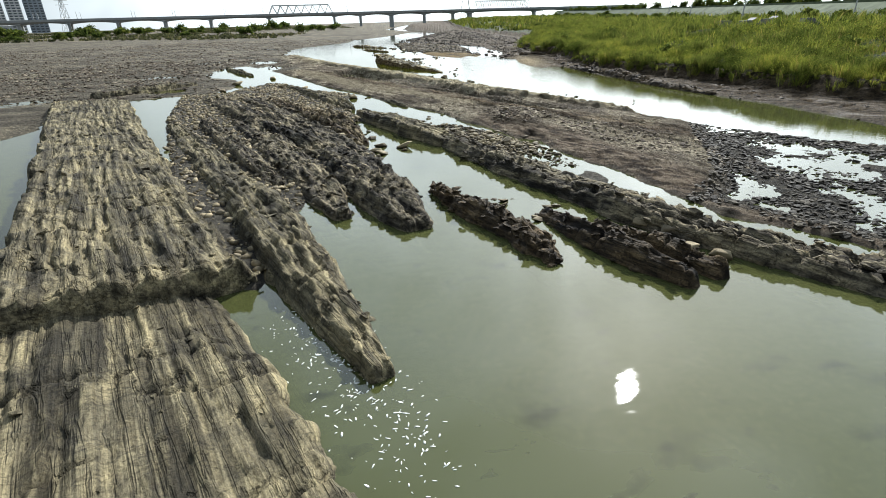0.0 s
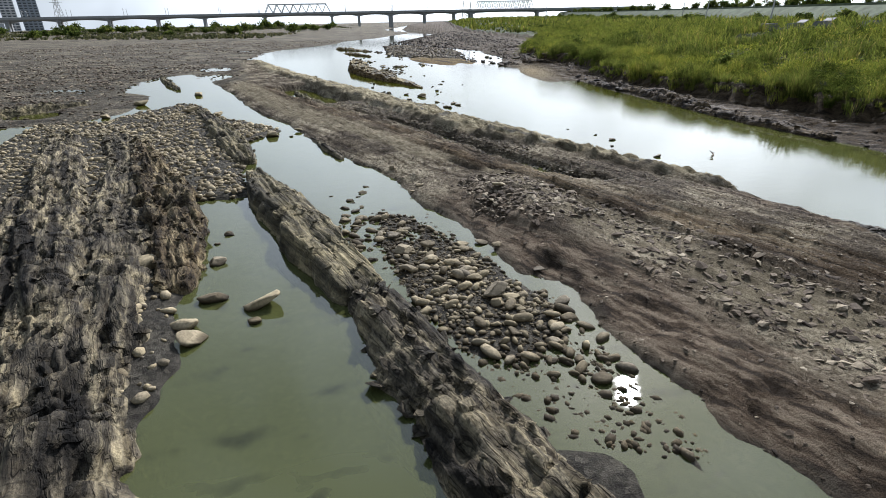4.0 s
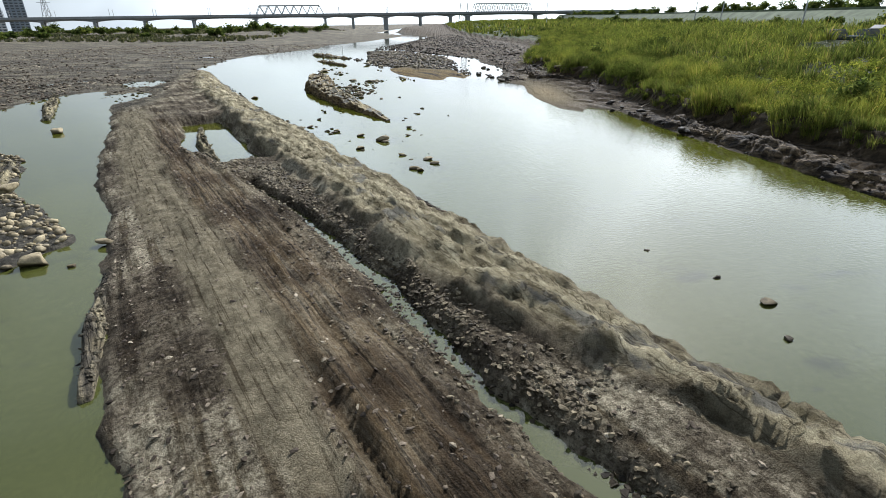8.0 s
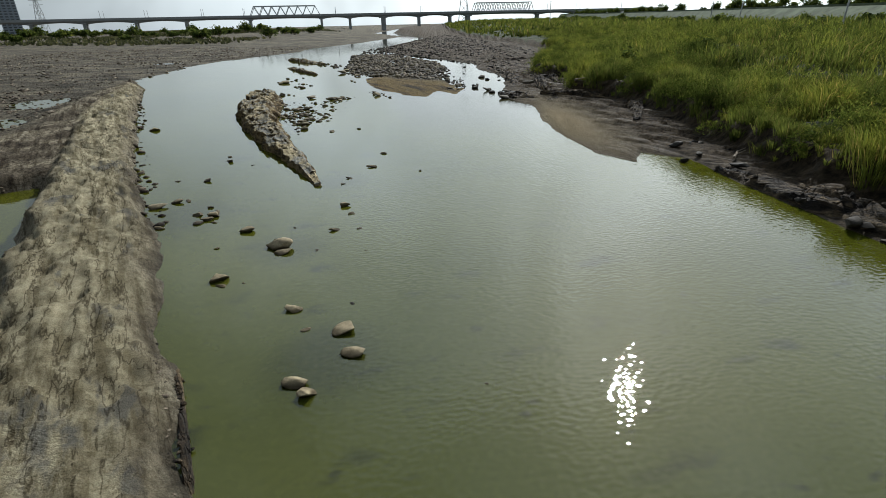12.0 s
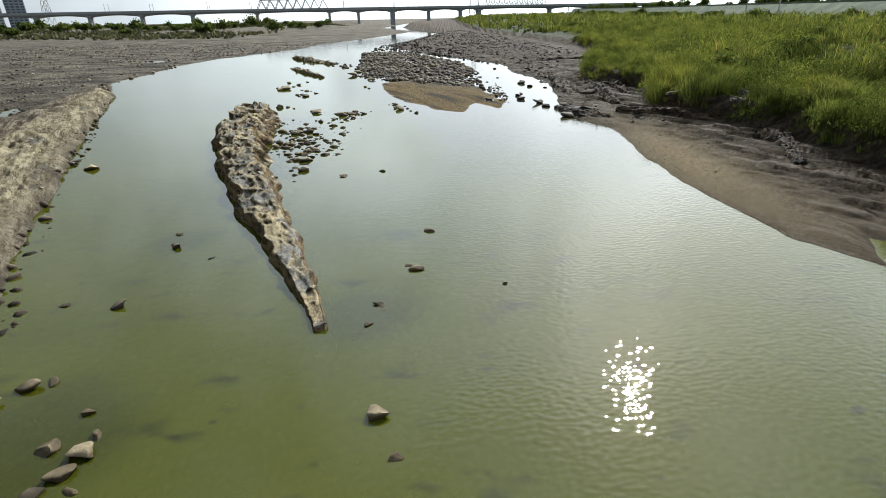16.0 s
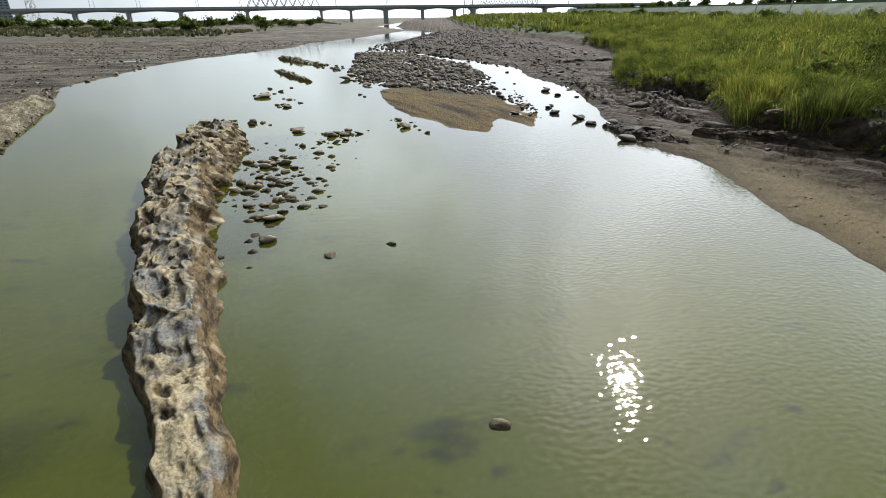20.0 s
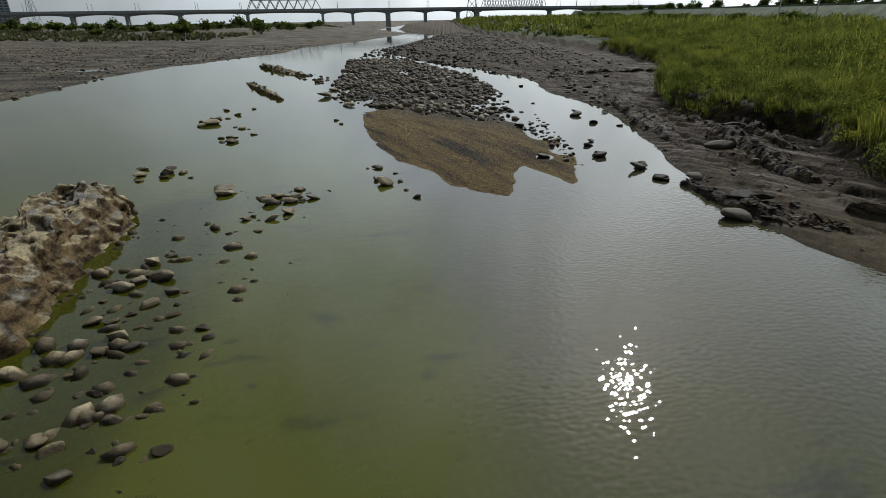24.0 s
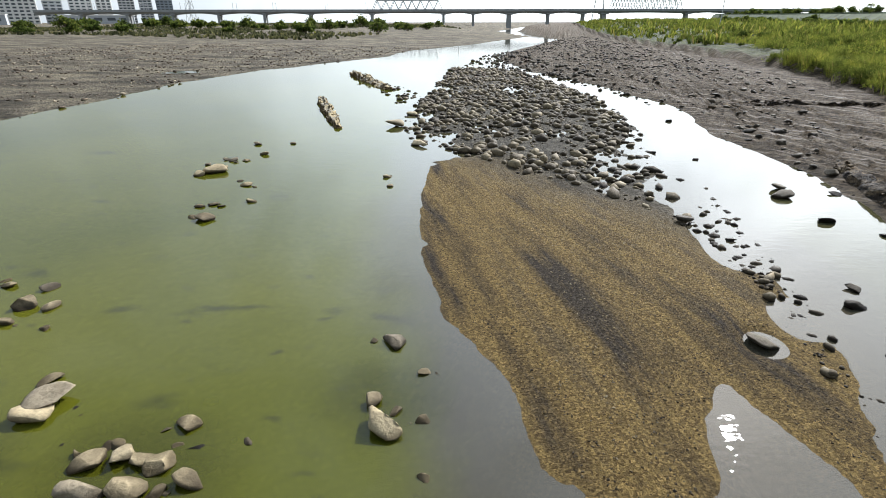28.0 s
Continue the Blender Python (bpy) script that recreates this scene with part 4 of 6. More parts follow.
# ---- bedrock ridges ----
def ridge_mesh(name, spine, seed, step=0.075, bands=5.0, jag=0.16, crest=0.0, top=0.6, mat=SHALE, rough=0.42, pit=0.8, flute=0.0, band=0.6, knob=1.55, slack=1.0):
    """A ridge of bedded rock along a spine of (x, y, half width, height) rows: steep sides, strata steps, broken edges."""
    sp = np.array(spine, float)
    seg = np.r_[0, np.cumsum(np.hypot(*np.diff(sp[:, :2], axis=0).T))]
    n = int(seg[-1] / step) + 2
    s = np.linspace(0, seg[-1], n)
    k = np.array([-0.5, -0.25, 0, 0.25, 0.5]) * min(4.0, seg[-1] * 0.15)
    at = np.mean([np.stack([np.interp(np.clip(s + o, 0, seg[-1]), seg, sp[:, c]) for c in range(4)], 1) for o in k], 0)
    at[0], at[-1] = sp[0], sp[-1]
    tx, ty = np.gradient(at[:, 0]), np.gradient(at[:, 1])
    ln = np.hypot(tx, ty) + 1e-9
    nx, ny = ty / ln, -tx / ln
    m = int(max(at[:, 2]) * 2.6 / step) + 8
    v = np.linspace(-1, 1, m)
    S, V = np.meshgrid(s, v, indexing="ij")
    W, H = at[:, 2][:, None], at[:, 3][:, None]
    edge = 1 + jag * 1.3 * fbm(S * 0.9, np.sign(V) * 7.0 + 0 * S, seed, 4, 0.6)
    D = V * W * 1.18 * edge
    X = at[:, 0][:, None] + nx[:, None] * D
    Y = at[:, 1][:, None] + ny[:, None] * D
    A = np.abs(V)
    plateau = 1 - smooth(np.where(V > 0, top * slack, top), 1.0, A)
    tilt = 1 + crest * V
    lean = D * bands * 0.4 + 1.3 * fbm(S * 0.16, D * 0.9, seed + 5, 4)
    saw = lean - np.floor(lean)
    saw = np.where(saw < 0.82, saw / 0.82, (1 - saw) / 0.18) - 0.5
    strat = 0.7 * saw + 0.7 * fbm(D * bands * 1.7, S * 0.3, seed + 6, 3, 0.65)
    lumps = 0.6 * fbm(S * 0.3, D * 1.2, seed + 8, 5, 0.6) + 0.5 * fbm(S * 1.1, D * 1.3, seed + 9, 4, 0.6)
    crack = np.abs(fbm(S * 0.9, D * 0.35, seed + 11, 3))
    crack = -smooth(0.05, 0.0, crack)
    pits = -smooth(0.25, 0.6, fbm(S * 1.6, D * 2.2, seed + 12, 3))
    Z = -0.45 + (H + 0.45) * plateau * tilt + plateau * (rough * H + 0.05) * (band * strat + knob * lumps + 0.7 * crack + pit * pits)
    Z = Z + flute * plateau * (H + 0.15) * (0.45 - 1.7 * np.abs(fbm(S * 0.75 + 0.6 * D, D * 1.5, seed + 15, 4, 0.55)))
    ends = smooth(0, 0.5, S) * smooth(0, 0.5, seg[-1] - S)
    Z = -0.45 + (Z + 0.45) * ends
    push = 0.5 * jag * fbm(Z * 3.0 + S * 0.6, D * 2.0 + S * 1.3, seed + 14, 3) * W
    X, Y = X + nx[:, None] * push, Y + ny[:, None] * push
    co = np.stack([X.ravel(), Y.ravel(), Z.ravel()], 1)
    i = (np.arange(n - 1)[:, None] * m + np.arange(m - 1)).ravel()
    me = mesh_of(name, co, np.stack([i, i + m, i + m + 1, i + 1], 1), shade=True)
    me.materials.append(mat)
    return me


def ridge(label, spine, seed, shards=0, chunk=0.4, **more):
    """A ridge, and the broken blocks that stick out of it."""
    me = ridge_mesh("rock_ridge", spine, seed, **more)
    ob = new("rock_ridge", me)
    if shards:
        rs = np.random.RandomState(seed)
        co = np.zeros(len(me.vertices) * 3, np.float32)
        me.vertices.foreach_get("co", co)
        co = co.reshape(-1, 3)
        co = co[co[:, 2] > -0.06]
        p = co[rs.randint(0, len(co), shards)]
        size = 0.08 + (chunk - 0.08) * rs.uniform(0, 1, shards) ** 2.2
        blocks = heap_of("broken_rock", SHARDS, p[:, 0], p[:, 1], p[:, 2] + size * 0.05, size, more.get("mat", SHALE), "", "", False, 0.28, seed)
        blocks.parent = ob
    return tagged(ob, label, "rock outcrop", "bedrock ridges in the river bed")


ridge("broad slab of layered pale grey shale with cracked ends", [(3.2, 0.6, 3.0, 0.5), (-1.1, 6.9, 3.1, 0.5), (-4.9, 12.3, 3.0, 0.5), (-6.9, 15.4, 2.8, 0.5), (-8.1, 17.3, 2.6, 0.4)], 101, mat=GREY_STRATA, bands=3.5, jag=0.08, top=0.86, rough=0.2, pit=0.2, band=0.9, knob=1.1, crest=-0.35, shards=160, chunk=0.35)
ridge("long slab of layered pale grey shale with an undercut end", [(-5.9, 16.2, 2.4, 0.85), (-8.8, 20.4, 2.4, 0.8), (-13.1, 27, 2.3, 0.65), (-21, 39, 2.4, 0.6), (-30, 53, 2.6, 0.5)], 103, mat=GREY_STRATA, bands=3.5, jag=0.1, top=0.84, rough=0.22, pit=0.2, band=0.9, knob=1.1, crest=-0.2, shards=260, chunk=0.4)
ridge("narrow dark shale ridge tapering to a point in the water", [(-0.2, 13.8, 0.2, 0.1), (-1.6, 16.2, 0.65, 0.4), (-3.1, 18.7, 1.0, 0.55), (-4.8, 22, 1.3, 0.55), (-8, 27, 1.1, 0.45), (-12, 33, 1.0, 0.4), (-17, 41, 0.6, 0.35)], 107, shards=160, chunk=0.4, mat=GREY_STRATA, top=0.42, rough=0.38)
ridge("broken shale spur beside still water", [(-2.5, 22.2, 0.2, 0.12), (-3.6, 24.8, 0.9, 0.45), (-5.5, 28.5, 1.2, 0.5), (-9, 35, 1.2, 0.45), (-13, 42, 1.0, 0.3)], 109, shards=240, chunk=0.55, mat=SHALE, top=0.4)
ridge("jagged dark shale ridge with cobbles lodged in it", [(0.1, 21.0, 0.3, 0.2), (-1.1, 23.9, 1.4, 0.6), (-3.0, 28, 1.5, 0.6), (-4.5, 32, 1.2, 0.5), (-7.6, 38.5, 1.3, 0.45), (-11.5, 46, 1.2, 0.4), (-17, 54, 0.9, 0.3)], 113, shards=420, chunk=0.55, mat=SHALE, top=0.45)
ridge("pale eroded shale ridge with a rough crest", [(-3.0, 28.5, 0.7, 0.45), (-6, 33, 1.1, 0.6), (-9.5, 38, 1.3, 0.6), (-15, 46.5, 1.3, 0.5), (-20, 54, 1.0, 0.35)], 117, shards=300, chunk=0.5, mat=SHALE, top=0.4)
ridge("rough grey shale rib among packed cobbles", [(-5.6, 26, 0.3, 0.25), (-7.6, 29.2, 0.7, 0.5), (-10.6, 34, 0.8, 0.5), (-15, 41, 0.7, 0.4)], 115, shards=220, chunk=0.45, mat=SHALE, top=0.4)
ridge("brown crumbling shale bank with steep sides above a pool", [(-13.5, 50.5, 0.6, 0.45), (-9.4, 43.8, 0.9, 0.6), (-6.7, 39.8, 1.0, 0.75), (-5.0, 37, 0.85, 0.7), (-4.4, 35.4, 0.7, 0.5), (-3.4, 33.2, 0.3, 0.2)], 118, shards=420, chunk=0.35, mat=BROWN_SHALE, top=0.5, jag=0.3, pit=1.0)
ridge("low dark jagged rock rib crossing the pool", [(0.0, 26.2, 0.15, 0.12), (0.6, 24.9, 0.42, 0.36), (1.6, 22.9, 0.62, 0.48), (2.5, 21.4, 0.75, 0.45), (3.3, 20.1, 0.75, 0.42), (3.5, 18.7, 0.2, 0.15)], 119, shards=320, chunk=0.45, mat=DARK_SHALE, top=0.3, jag=0.5)
ridge("steep dark brown slab of tilted shale in the pool", [(3.6, 23.3, 0.15, 0.2), (4.1, 21.7, 0.3, 0.4), (4.9, 19.9, 0.36, 0.5), (5.8, 18.5, 0.36, 0.5), (6.7, 17.3, 0.2, 0.2)], 120, shards=90, chunk=0.35, mat=DARK_SHALE, top=0.35, jag=0.25, crest=-0.4, rough=0.3)
ridge("dark brown tilted shale slab beside a pale boulder", [(4.9, 21.8, 0.15, 0.2), (5.7, 20.5, 0.28, 0.35), (6.6, 19.2, 0.36, 0.42), (7.5, 17.7, 0.3, 0.35)], 122, shards=90, chunk=0.35, mat=DARK_SHALE, top=0.35, jag=0.25, crest=-0.4, rough=0.3)
ridge("long grey shale ridge with pale dusty crest", [(-16.5, 64, 0.4, 0.25), (-10, 53, 0.85, 0.55), (-7.4, 48.2, 0.85, 0.55), (-6.0, 45.5, 0.5, 0.4)], 123, shards=160, chunk=0.3, top=0.45, mat=GREY_STRATA, rough=0.4)
ridge("pale grey bedded shale ridge with a smooth worn top", [(-5.4, 44.4, 0.35, 0.3), (-3.9, 41.5, 0.75, 0.55), (-2.2, 38.7, 0.95, 0.65), (-0.6, 35.9, 0.9, 0.6), (1.2, 33.1, 0.6, 0.35)], 128, shards=160, chunk=0.3, top=0.55, mat=GREY_STRATA, rough=0.26, pit=0.3)
ridge("long grey shale ridge running along the channel", [(0.4, 34.5, 0.4, 0.3), (1.3, 33, 0.85, 0.5), (3.0, 29.5, 1.0, 0.5), (5, 25.8, 1.1, 0.5), (6.6, 23, 1.1, 0.5), (8, 20.6, 1.0, 0.5), (9.5, 19, 1.0, 0.45), (11.4, 17.2, 1.1, 0.45), (14.5, 13.5, 1.2, 0.4)], 127, shards=480, chunk=0.5, top=0.4)
ridge("thin sunken rock rib at the edge of the dirt bank", [(-4.8, 52.3, 0.15, 0.1), (-3.2, 49, 0.35, 0.22), (-1.8, 46.4, 0.2, 0.08)], 137, shards=80, chunk=0.25, top=0.3)
ridge("thin dark rock ledge breaking the surface beside the sand", [(0.4, 62.9, 0.1, 0.05), (2.5, 59.0, 0.16, 0.08), (4.4, 55.8, 0.2, 0.1), (6.0, 52.9, 0.2, 0.1), (7.2, 50.4, 0.12, 0.05)], 141, shards=90, chunk=0.2, top=0.3, mat=DARK_SHALE)
ridge("small pale rock rib standing in a puddle", [(-11, 72.5, 0.2, 0.2), (-8.8, 67.5, 0.45, 0.35), (-6.3, 63.3, 0.25, 0.2)], 139, shards=110, chunk=0.3, top=0.35, mat=GREY_STRATA, rough=0.5, jag=0.3)
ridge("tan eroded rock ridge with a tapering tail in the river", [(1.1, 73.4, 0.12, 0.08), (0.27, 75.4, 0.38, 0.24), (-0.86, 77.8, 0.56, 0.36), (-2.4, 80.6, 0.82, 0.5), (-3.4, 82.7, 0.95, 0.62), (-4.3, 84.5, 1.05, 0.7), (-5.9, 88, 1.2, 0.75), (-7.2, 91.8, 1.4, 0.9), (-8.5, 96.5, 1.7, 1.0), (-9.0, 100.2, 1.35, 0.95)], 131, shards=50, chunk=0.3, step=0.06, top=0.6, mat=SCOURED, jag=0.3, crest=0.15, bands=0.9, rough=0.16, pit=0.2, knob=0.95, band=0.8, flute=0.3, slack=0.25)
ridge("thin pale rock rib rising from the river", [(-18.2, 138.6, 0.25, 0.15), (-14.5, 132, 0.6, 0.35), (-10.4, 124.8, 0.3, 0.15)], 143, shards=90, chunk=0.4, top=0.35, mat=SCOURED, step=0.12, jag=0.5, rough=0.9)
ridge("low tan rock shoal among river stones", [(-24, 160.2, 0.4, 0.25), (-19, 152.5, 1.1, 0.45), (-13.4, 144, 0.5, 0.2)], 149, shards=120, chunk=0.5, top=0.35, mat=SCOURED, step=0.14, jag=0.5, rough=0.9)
ridge("dark wet rock ledge at the waterline of the mud bank", [(10.8, 102.2, 0.2, 0.1), (11.4, 99.6, 0.55, 0.22), (12.2, 97.6, 0.65, 0.28), (13.3, 96.2, 0.35, 0.3)], 151, shards=170, chunk=0.35, top=0.3, mat=DARK_SHALE, jag=0.3)
ridge("low dark layered rock ledge on the mud bank", [(13.6, 98.2, 0.4, 0.45), (15.4, 96.6, 0.8, 0.62), (17.2, 94.8, 0.9, 0.75), (19, 92, 0.4, 0.7)], 153, shards=200, chunk=0.35, top=0.35, mat=DARK_SHALE, bands=4, jag=0.3)
ridge("dark layered rock ledge under the reed bank", [(17, 84.5, 0.3, 0.5), (18.3, 88, 0.6, 0.75), (18.8, 91, 0.5, 0.75)], 157, shards=90, chunk=0.4, top=0.35, mat=DARK_SHALE, jag=0.3)
ridge("jagged dark mud and rock bench beside the side channel", [(11.9, 136.2, 0.4, 0.3), (16.2, 138.2, 0.9, 0.6), (20, 136.6, 0.9, 0.8), (25, 137.2, 0.6, 0.8)], 159, shards=200, chunk=0.5, top=0.35, mat=DARK_SHALE, step=0.12, jag=0.3)
ridge("low pale rock rib at the edge of the river flat", [(-32.2, 89.9, 0.4, 0.3), (-28, 83, 0.55, 0.4), (-23.6, 76.4, 0.3, 0.2)], 161, shards=140, chunk=0.4, top=0.35, mat=GREY_STRATA, step=0.12, jag=0.35, rough=0.6)
ridge("pale broken rock rib beside the river flat", [(-26.5, 67, 0.4, 0.3), (-29, 62.5, 0.8, 0.5), (-33, 57, 0.7, 0.45)], 163, shards=140, chunk=0.5, top=0.35, mat=GREY_STRATA, step=0.12, jag=0.35, rough=0.6)
for spine, seed in (([(22.2, 48, 0.3, 0.25), (20.9, 53.5, 0.8, 0.38), (19.4, 60, 0.4, 0.3)], 171), ([(20.2, 57, 0.4, 0.55), (19.3, 64, 0.9, 0.62), (18.2, 72, 0.4, 0.5)], 173),
                    ([(18.6, 66, 0.3, 0.25), (17.9, 70.5, 0.6, 0.35), (17.0, 75.5, 0.3, 0.25)], 175), ([(12.9, 106, 0.4, 0.3), (13.6, 113, 0.9, 0.45), (14.0, 121, 0.5, 0.4)], 177),
                    ([(14.6, 100, 0.4, 0.55), (15.4, 107, 0.9, 0.7), (15.6, 114, 0.4, 0.6)], 179), ([(16.6, 104, 0.3, 0.7), (17.2, 111, 0.7, 0.85), (16.8, 117, 0.4, 0.8)], 181)):
    ridge("low dark layered mudstone ledge along the bank", spine, seed, shards=110, chunk=0.4, top=0.4, mat=DARK_SHALE, bands=3.5, jag=0.35, step=0.1)
strew("cobbles", COBBLE_FLAT, 4200, 0.1, 0.42, CHIPS, COBBLE, "loose rounded grey-tan cobbles packed between shale ridges", 201, "cobbles", clump=0.7)
strew("cobbles", [(0.2, 39.5), (1.8, 39.5), (3.6, 36.5), (5.2, 33.5), (6.4, 30.5), (6.6, 28.5), (4.6, 29.0), (3.0, 31.6), (0.5, 36.5)], 1500, 0.07, 0.26, CHIPS, COBBLE, "rounded pale cobbles piled in a shallow channel", 203, "cobbles", clump=0.6, scale=0.6)
strew("gravel", [(-0.8, 37.0), (0.6, 39.2), (2.2, 38.2), (3.6, 36.4), (3.6, 35.2), (4.6, 33.6), (6.0, 32.4), (6.6, 29.6), (4.4, 29.2), (2.6, 31.6), (1.0, 34.6)], 4200, 0.03, 0.14, SHARDS, COBBLE, "small brown gravel between the cobbles of a channel", 249, "gravel", shade=False, clump=1.0, scale=0.6, floor=-0.05)
strew("rubble", [(-18, 72), (-7.5, 56.7), (-1.3, 46), (1.3, 41.7), (4.4, 35.1), (6.6, 30.5), (9.7, 22.3), (15, 17), (22, 20), (17.5, 34.5), (13.5, 40.1), (6, 52.8), (0.3, 62.8), (-7.5, 75.9)], 27000, 0.025, 0.17, SHARDS, RUBBLE, "small broken shale rubble scattered over the dirt bank", 205, "rubble", sink=-0.05, shade=False, clump=0.9, scale=0.25)
strew("slabs", [(6.4, 38.2), (8.2, 38), (10.6, 34.5), (14, 30), (15, 26), (11.5, 26), (9, 30.4), (7.2, 34.2)], 1300, 0.06, 0.36, SHARDS, RUBBLE, "flat pale shale slabs scattered over dry silt", 251, "stones", sink=0.0, shade=False, clump=0.9, scale=0.5, skew=2.4)
strew("cobbles", COBBLE_MID, 2300, 0.12, 0.46, CHIPS, COBBLE, "rounded pale cobbles heaped beside a shale ridge", 229, "cobbles", clump=0.6, scale=0.5)
strew("rubble", [(3.2, 41.0), (5.2, 41.4), (7.0, 39.0), (6.9, 36.9), (5.4, 36.4), (3.9, 38.0)], 1100, 0.05, 0.36, SHARDS, RUBBLE, "heap of angular broken grey rock blocks", 207, "rubble", sink=0.0, shade=False, clump=1.1, scale=0.6, skew=3.0)
strew("rubble", [(-2.4, 57.2), (0.2, 55.6), (3.2, 50.8), (7.2, 45.3), (11, 41), (9.4, 40.2), (6.0, 43.4), (2.2, 49.6), (-1.2, 55.2)], 2200, 0.03, 0.17, SHARDS, BROWN_STONE, "dark wet rubble along a water-filled trough", 209, "rubble", shade=False, clump=0.9)
strew("rubble", [(-7.5, 64.5), (-3.0, 61.6), (0.4, 56.2), (2.6, 52.5), (3.8, 50.6), (5.2, 48.6), (6.9, 46.6), (6.4, 45.4), (4.4, 47.4), (3.2, 49.4), (2.0, 51.6), (0.6, 53.6), (-1.8, 57.0), (-4.5, 60.2), (-8.5, 64)], 3600, 0.04, 0.22, SHARDS, BROWN_STONE, "dark wet rubble between the trough and the sand", 235, "rubble", shade=False, clump=0.9, scale=0.5, floor=-0.02)
strew("gravel", [(-1.9, 112), (-0.9, 108.7), (0.4, 106), (1.9, 104.2), (2.8, 102), (4.4, 100.7), (4.9, 103.7), (5.6, 104.8), (6.9, 102.2), (7.6, 104.2), (7.7, 108.7), (7.3, 113), (0.5, 118)], 8000, 0.02, 0.075, SHARDS, GOLD_GRAVEL, "fine golden-brown gravel covering the low bar", 237, "gravel", shade=False, clump=1.2, scale=0.8, sink=0.05)
strew("stones", [(6.6, 113), (8.0, 118), (8.2, 109), (7.9, 104.5), (7.3, 104.8), (7.2, 108.5)], 200, 0.08, 0.4, CHIPS, BROWN_STONE, "brown stones along the edge of the gravel bar", 239, "stones", clump=0.9, scale=0.6, floor=-0.05)
strew("stones", [(-15, 150), (-7, 137), (-4.5, 126), (-3.6, 121), (-5.5, 122), (-8.5, 131), (-13, 140), (-17, 148)], 170, 0.15, 0.8, CHIPS, BROWN_STONE, "brown stones in the shallows beside the bar", 241, "stones", clump=0.9, scale=0.3, floor=-0.06)
strew("clods", [(12.6, 84), (12.4, 89), (12.8, 94), (15, 95.5), (16.6, 89), (16.2, 82)], 260, 0.03, 0.14, SHARDS, DARK_STONE, "dark specks and clods on the tan beach", 243, "clods", shade=False, clump=0.9, scale=0.6)
strew("rubble", [(-22, 58.5), (-23, 67), (-29, 76), (-33, 91), (-31.6, 96.5), (-25, 87), (-20, 81), (-21, 88), (-30, 110), (-60, 112), (-64, 50), (-31, 55)], 5200, 0.1, 0.6, SHARDS, RUBBLE, "brown-grey rubble spread over the river flat", 245, "rubble", shade=False, clump=0.8, scale=0.2, floor=-0.05)
strew("rubble", [(6.2, 45.2), (6.8, 45.2), (8.6, 42.6), (9.2, 41.4), (8.8, 41.2), (8.1, 42.4)], 420, 0.05, 0.24, SHARDS, BROWN_STONE, "wet rubble dividing the trough from a puddle", 247, "rubble", shade=False, floor=-0.02, skew=1.8, clump=1.2)
strew("gravel", WET_GRAVEL, 8000, 0.08, 0.4, SHARDS, DARK_STONE, "dark wet gravel with puddles between the stones", 211, "gravel", shade=False)
strew("cobbles", [(-3.5, 121.5), (0.5, 117.5), (3.0, 116), (7.2, 111.5), (7.3, 121.7), (6.5, 135), (2.6, 152), (-5.3, 172), (-13, 171), (-11, 155), (-9, 140), (-7.9, 131.9)], 4600, 0.14, 0.85, CHIPS, BROWN_STONE, "brown river stones covering the upper gravel bar", 213, "stones", clump=0.8, scale=0.3)
strew("cobbles", [(-34, 60), (-32, 122), (-37, 145), (-38, 161), (-33, 180), (-30, 230), (-90, 230), (-150, 140), (-110, 60)], 9000, 0.2, 0.75, SHARDS, RUBBLE, "grey cobbles spread over a broad river flat", 215, "cobbles", clump=1.0, scale=0.08)
strew("rubble", [(24.2, 33.6), (21.6, 46.8), (18.5, 60), (16.6, 72), (16, 77.5), (18.5, 80), (19, 72), (21.5, 62), (25, 50), (29, 36)], 350, 0.05, 0.45, SHARDS, DARK_STONE, "dark stones and clods on the muddy bank", 217, "stones", shade=False, clump=0.8, skew=4)
strew("rubble", [(12.4, 95), (11.3, 101), (12.8, 114.6), (12.2, 123), (10.9, 138), (16, 138), (18, 118), (18.5, 100), (17, 92)], 450, 0.06, 0.5, SHARDS, DARK_STONE, "dark stones along the eroded mud bank", 219, "stones", shade=False, clump=0.8, skew=4)
strew("stones", [(-8, 97), (-6, 99), (-3, 97), (-1.6, 90), (-4, 87.5), (-6, 92)], 210, 0.12, 0.6, CHIPS, COBBLE, "wet tan stones lying in shallow water beside the rock", 221, "stones", floor=-0.06, clump=0.7)
strew("stones", [(-34, 122), (-27, 113), (-17.5, 95.5), (-7.3, 76.8), (-3, 69.8), (-3.6, 69.2), (-8, 75.9), (-18.2, 94.6), (-28, 113)], 420, 0.1, 0.5, CHIPS, RUBBLE, "small stones along the foot of the sand ridge", 223, "stones", floor=-0.05, clump=0.7)
strew("stones", [(-5, 70), (-3, 79.5), (2.6, 76), (5, 70), (4.8, 61.5), (2.6, 61)], 200, 0.15, 0.45, CHIPS, DARK_STONE, "dim stones lying under the silty water", 225, "stones", sink=-0.1, floor=-0.08, clump=1.2, scale=0.8)
strew("stones", [(-2.6, 84.5), (-1.2, 92), (-2.2, 102.6), (-8, 101), (-6.6, 94), (-4.6, 86)], 420, 0.15, 0.55, CHIPS, DARK_STONE, "dim stones lying under the silty green water", 227, "stones", sink=-0.1, floor=-0.08, clump=1.2, scale=0.8)

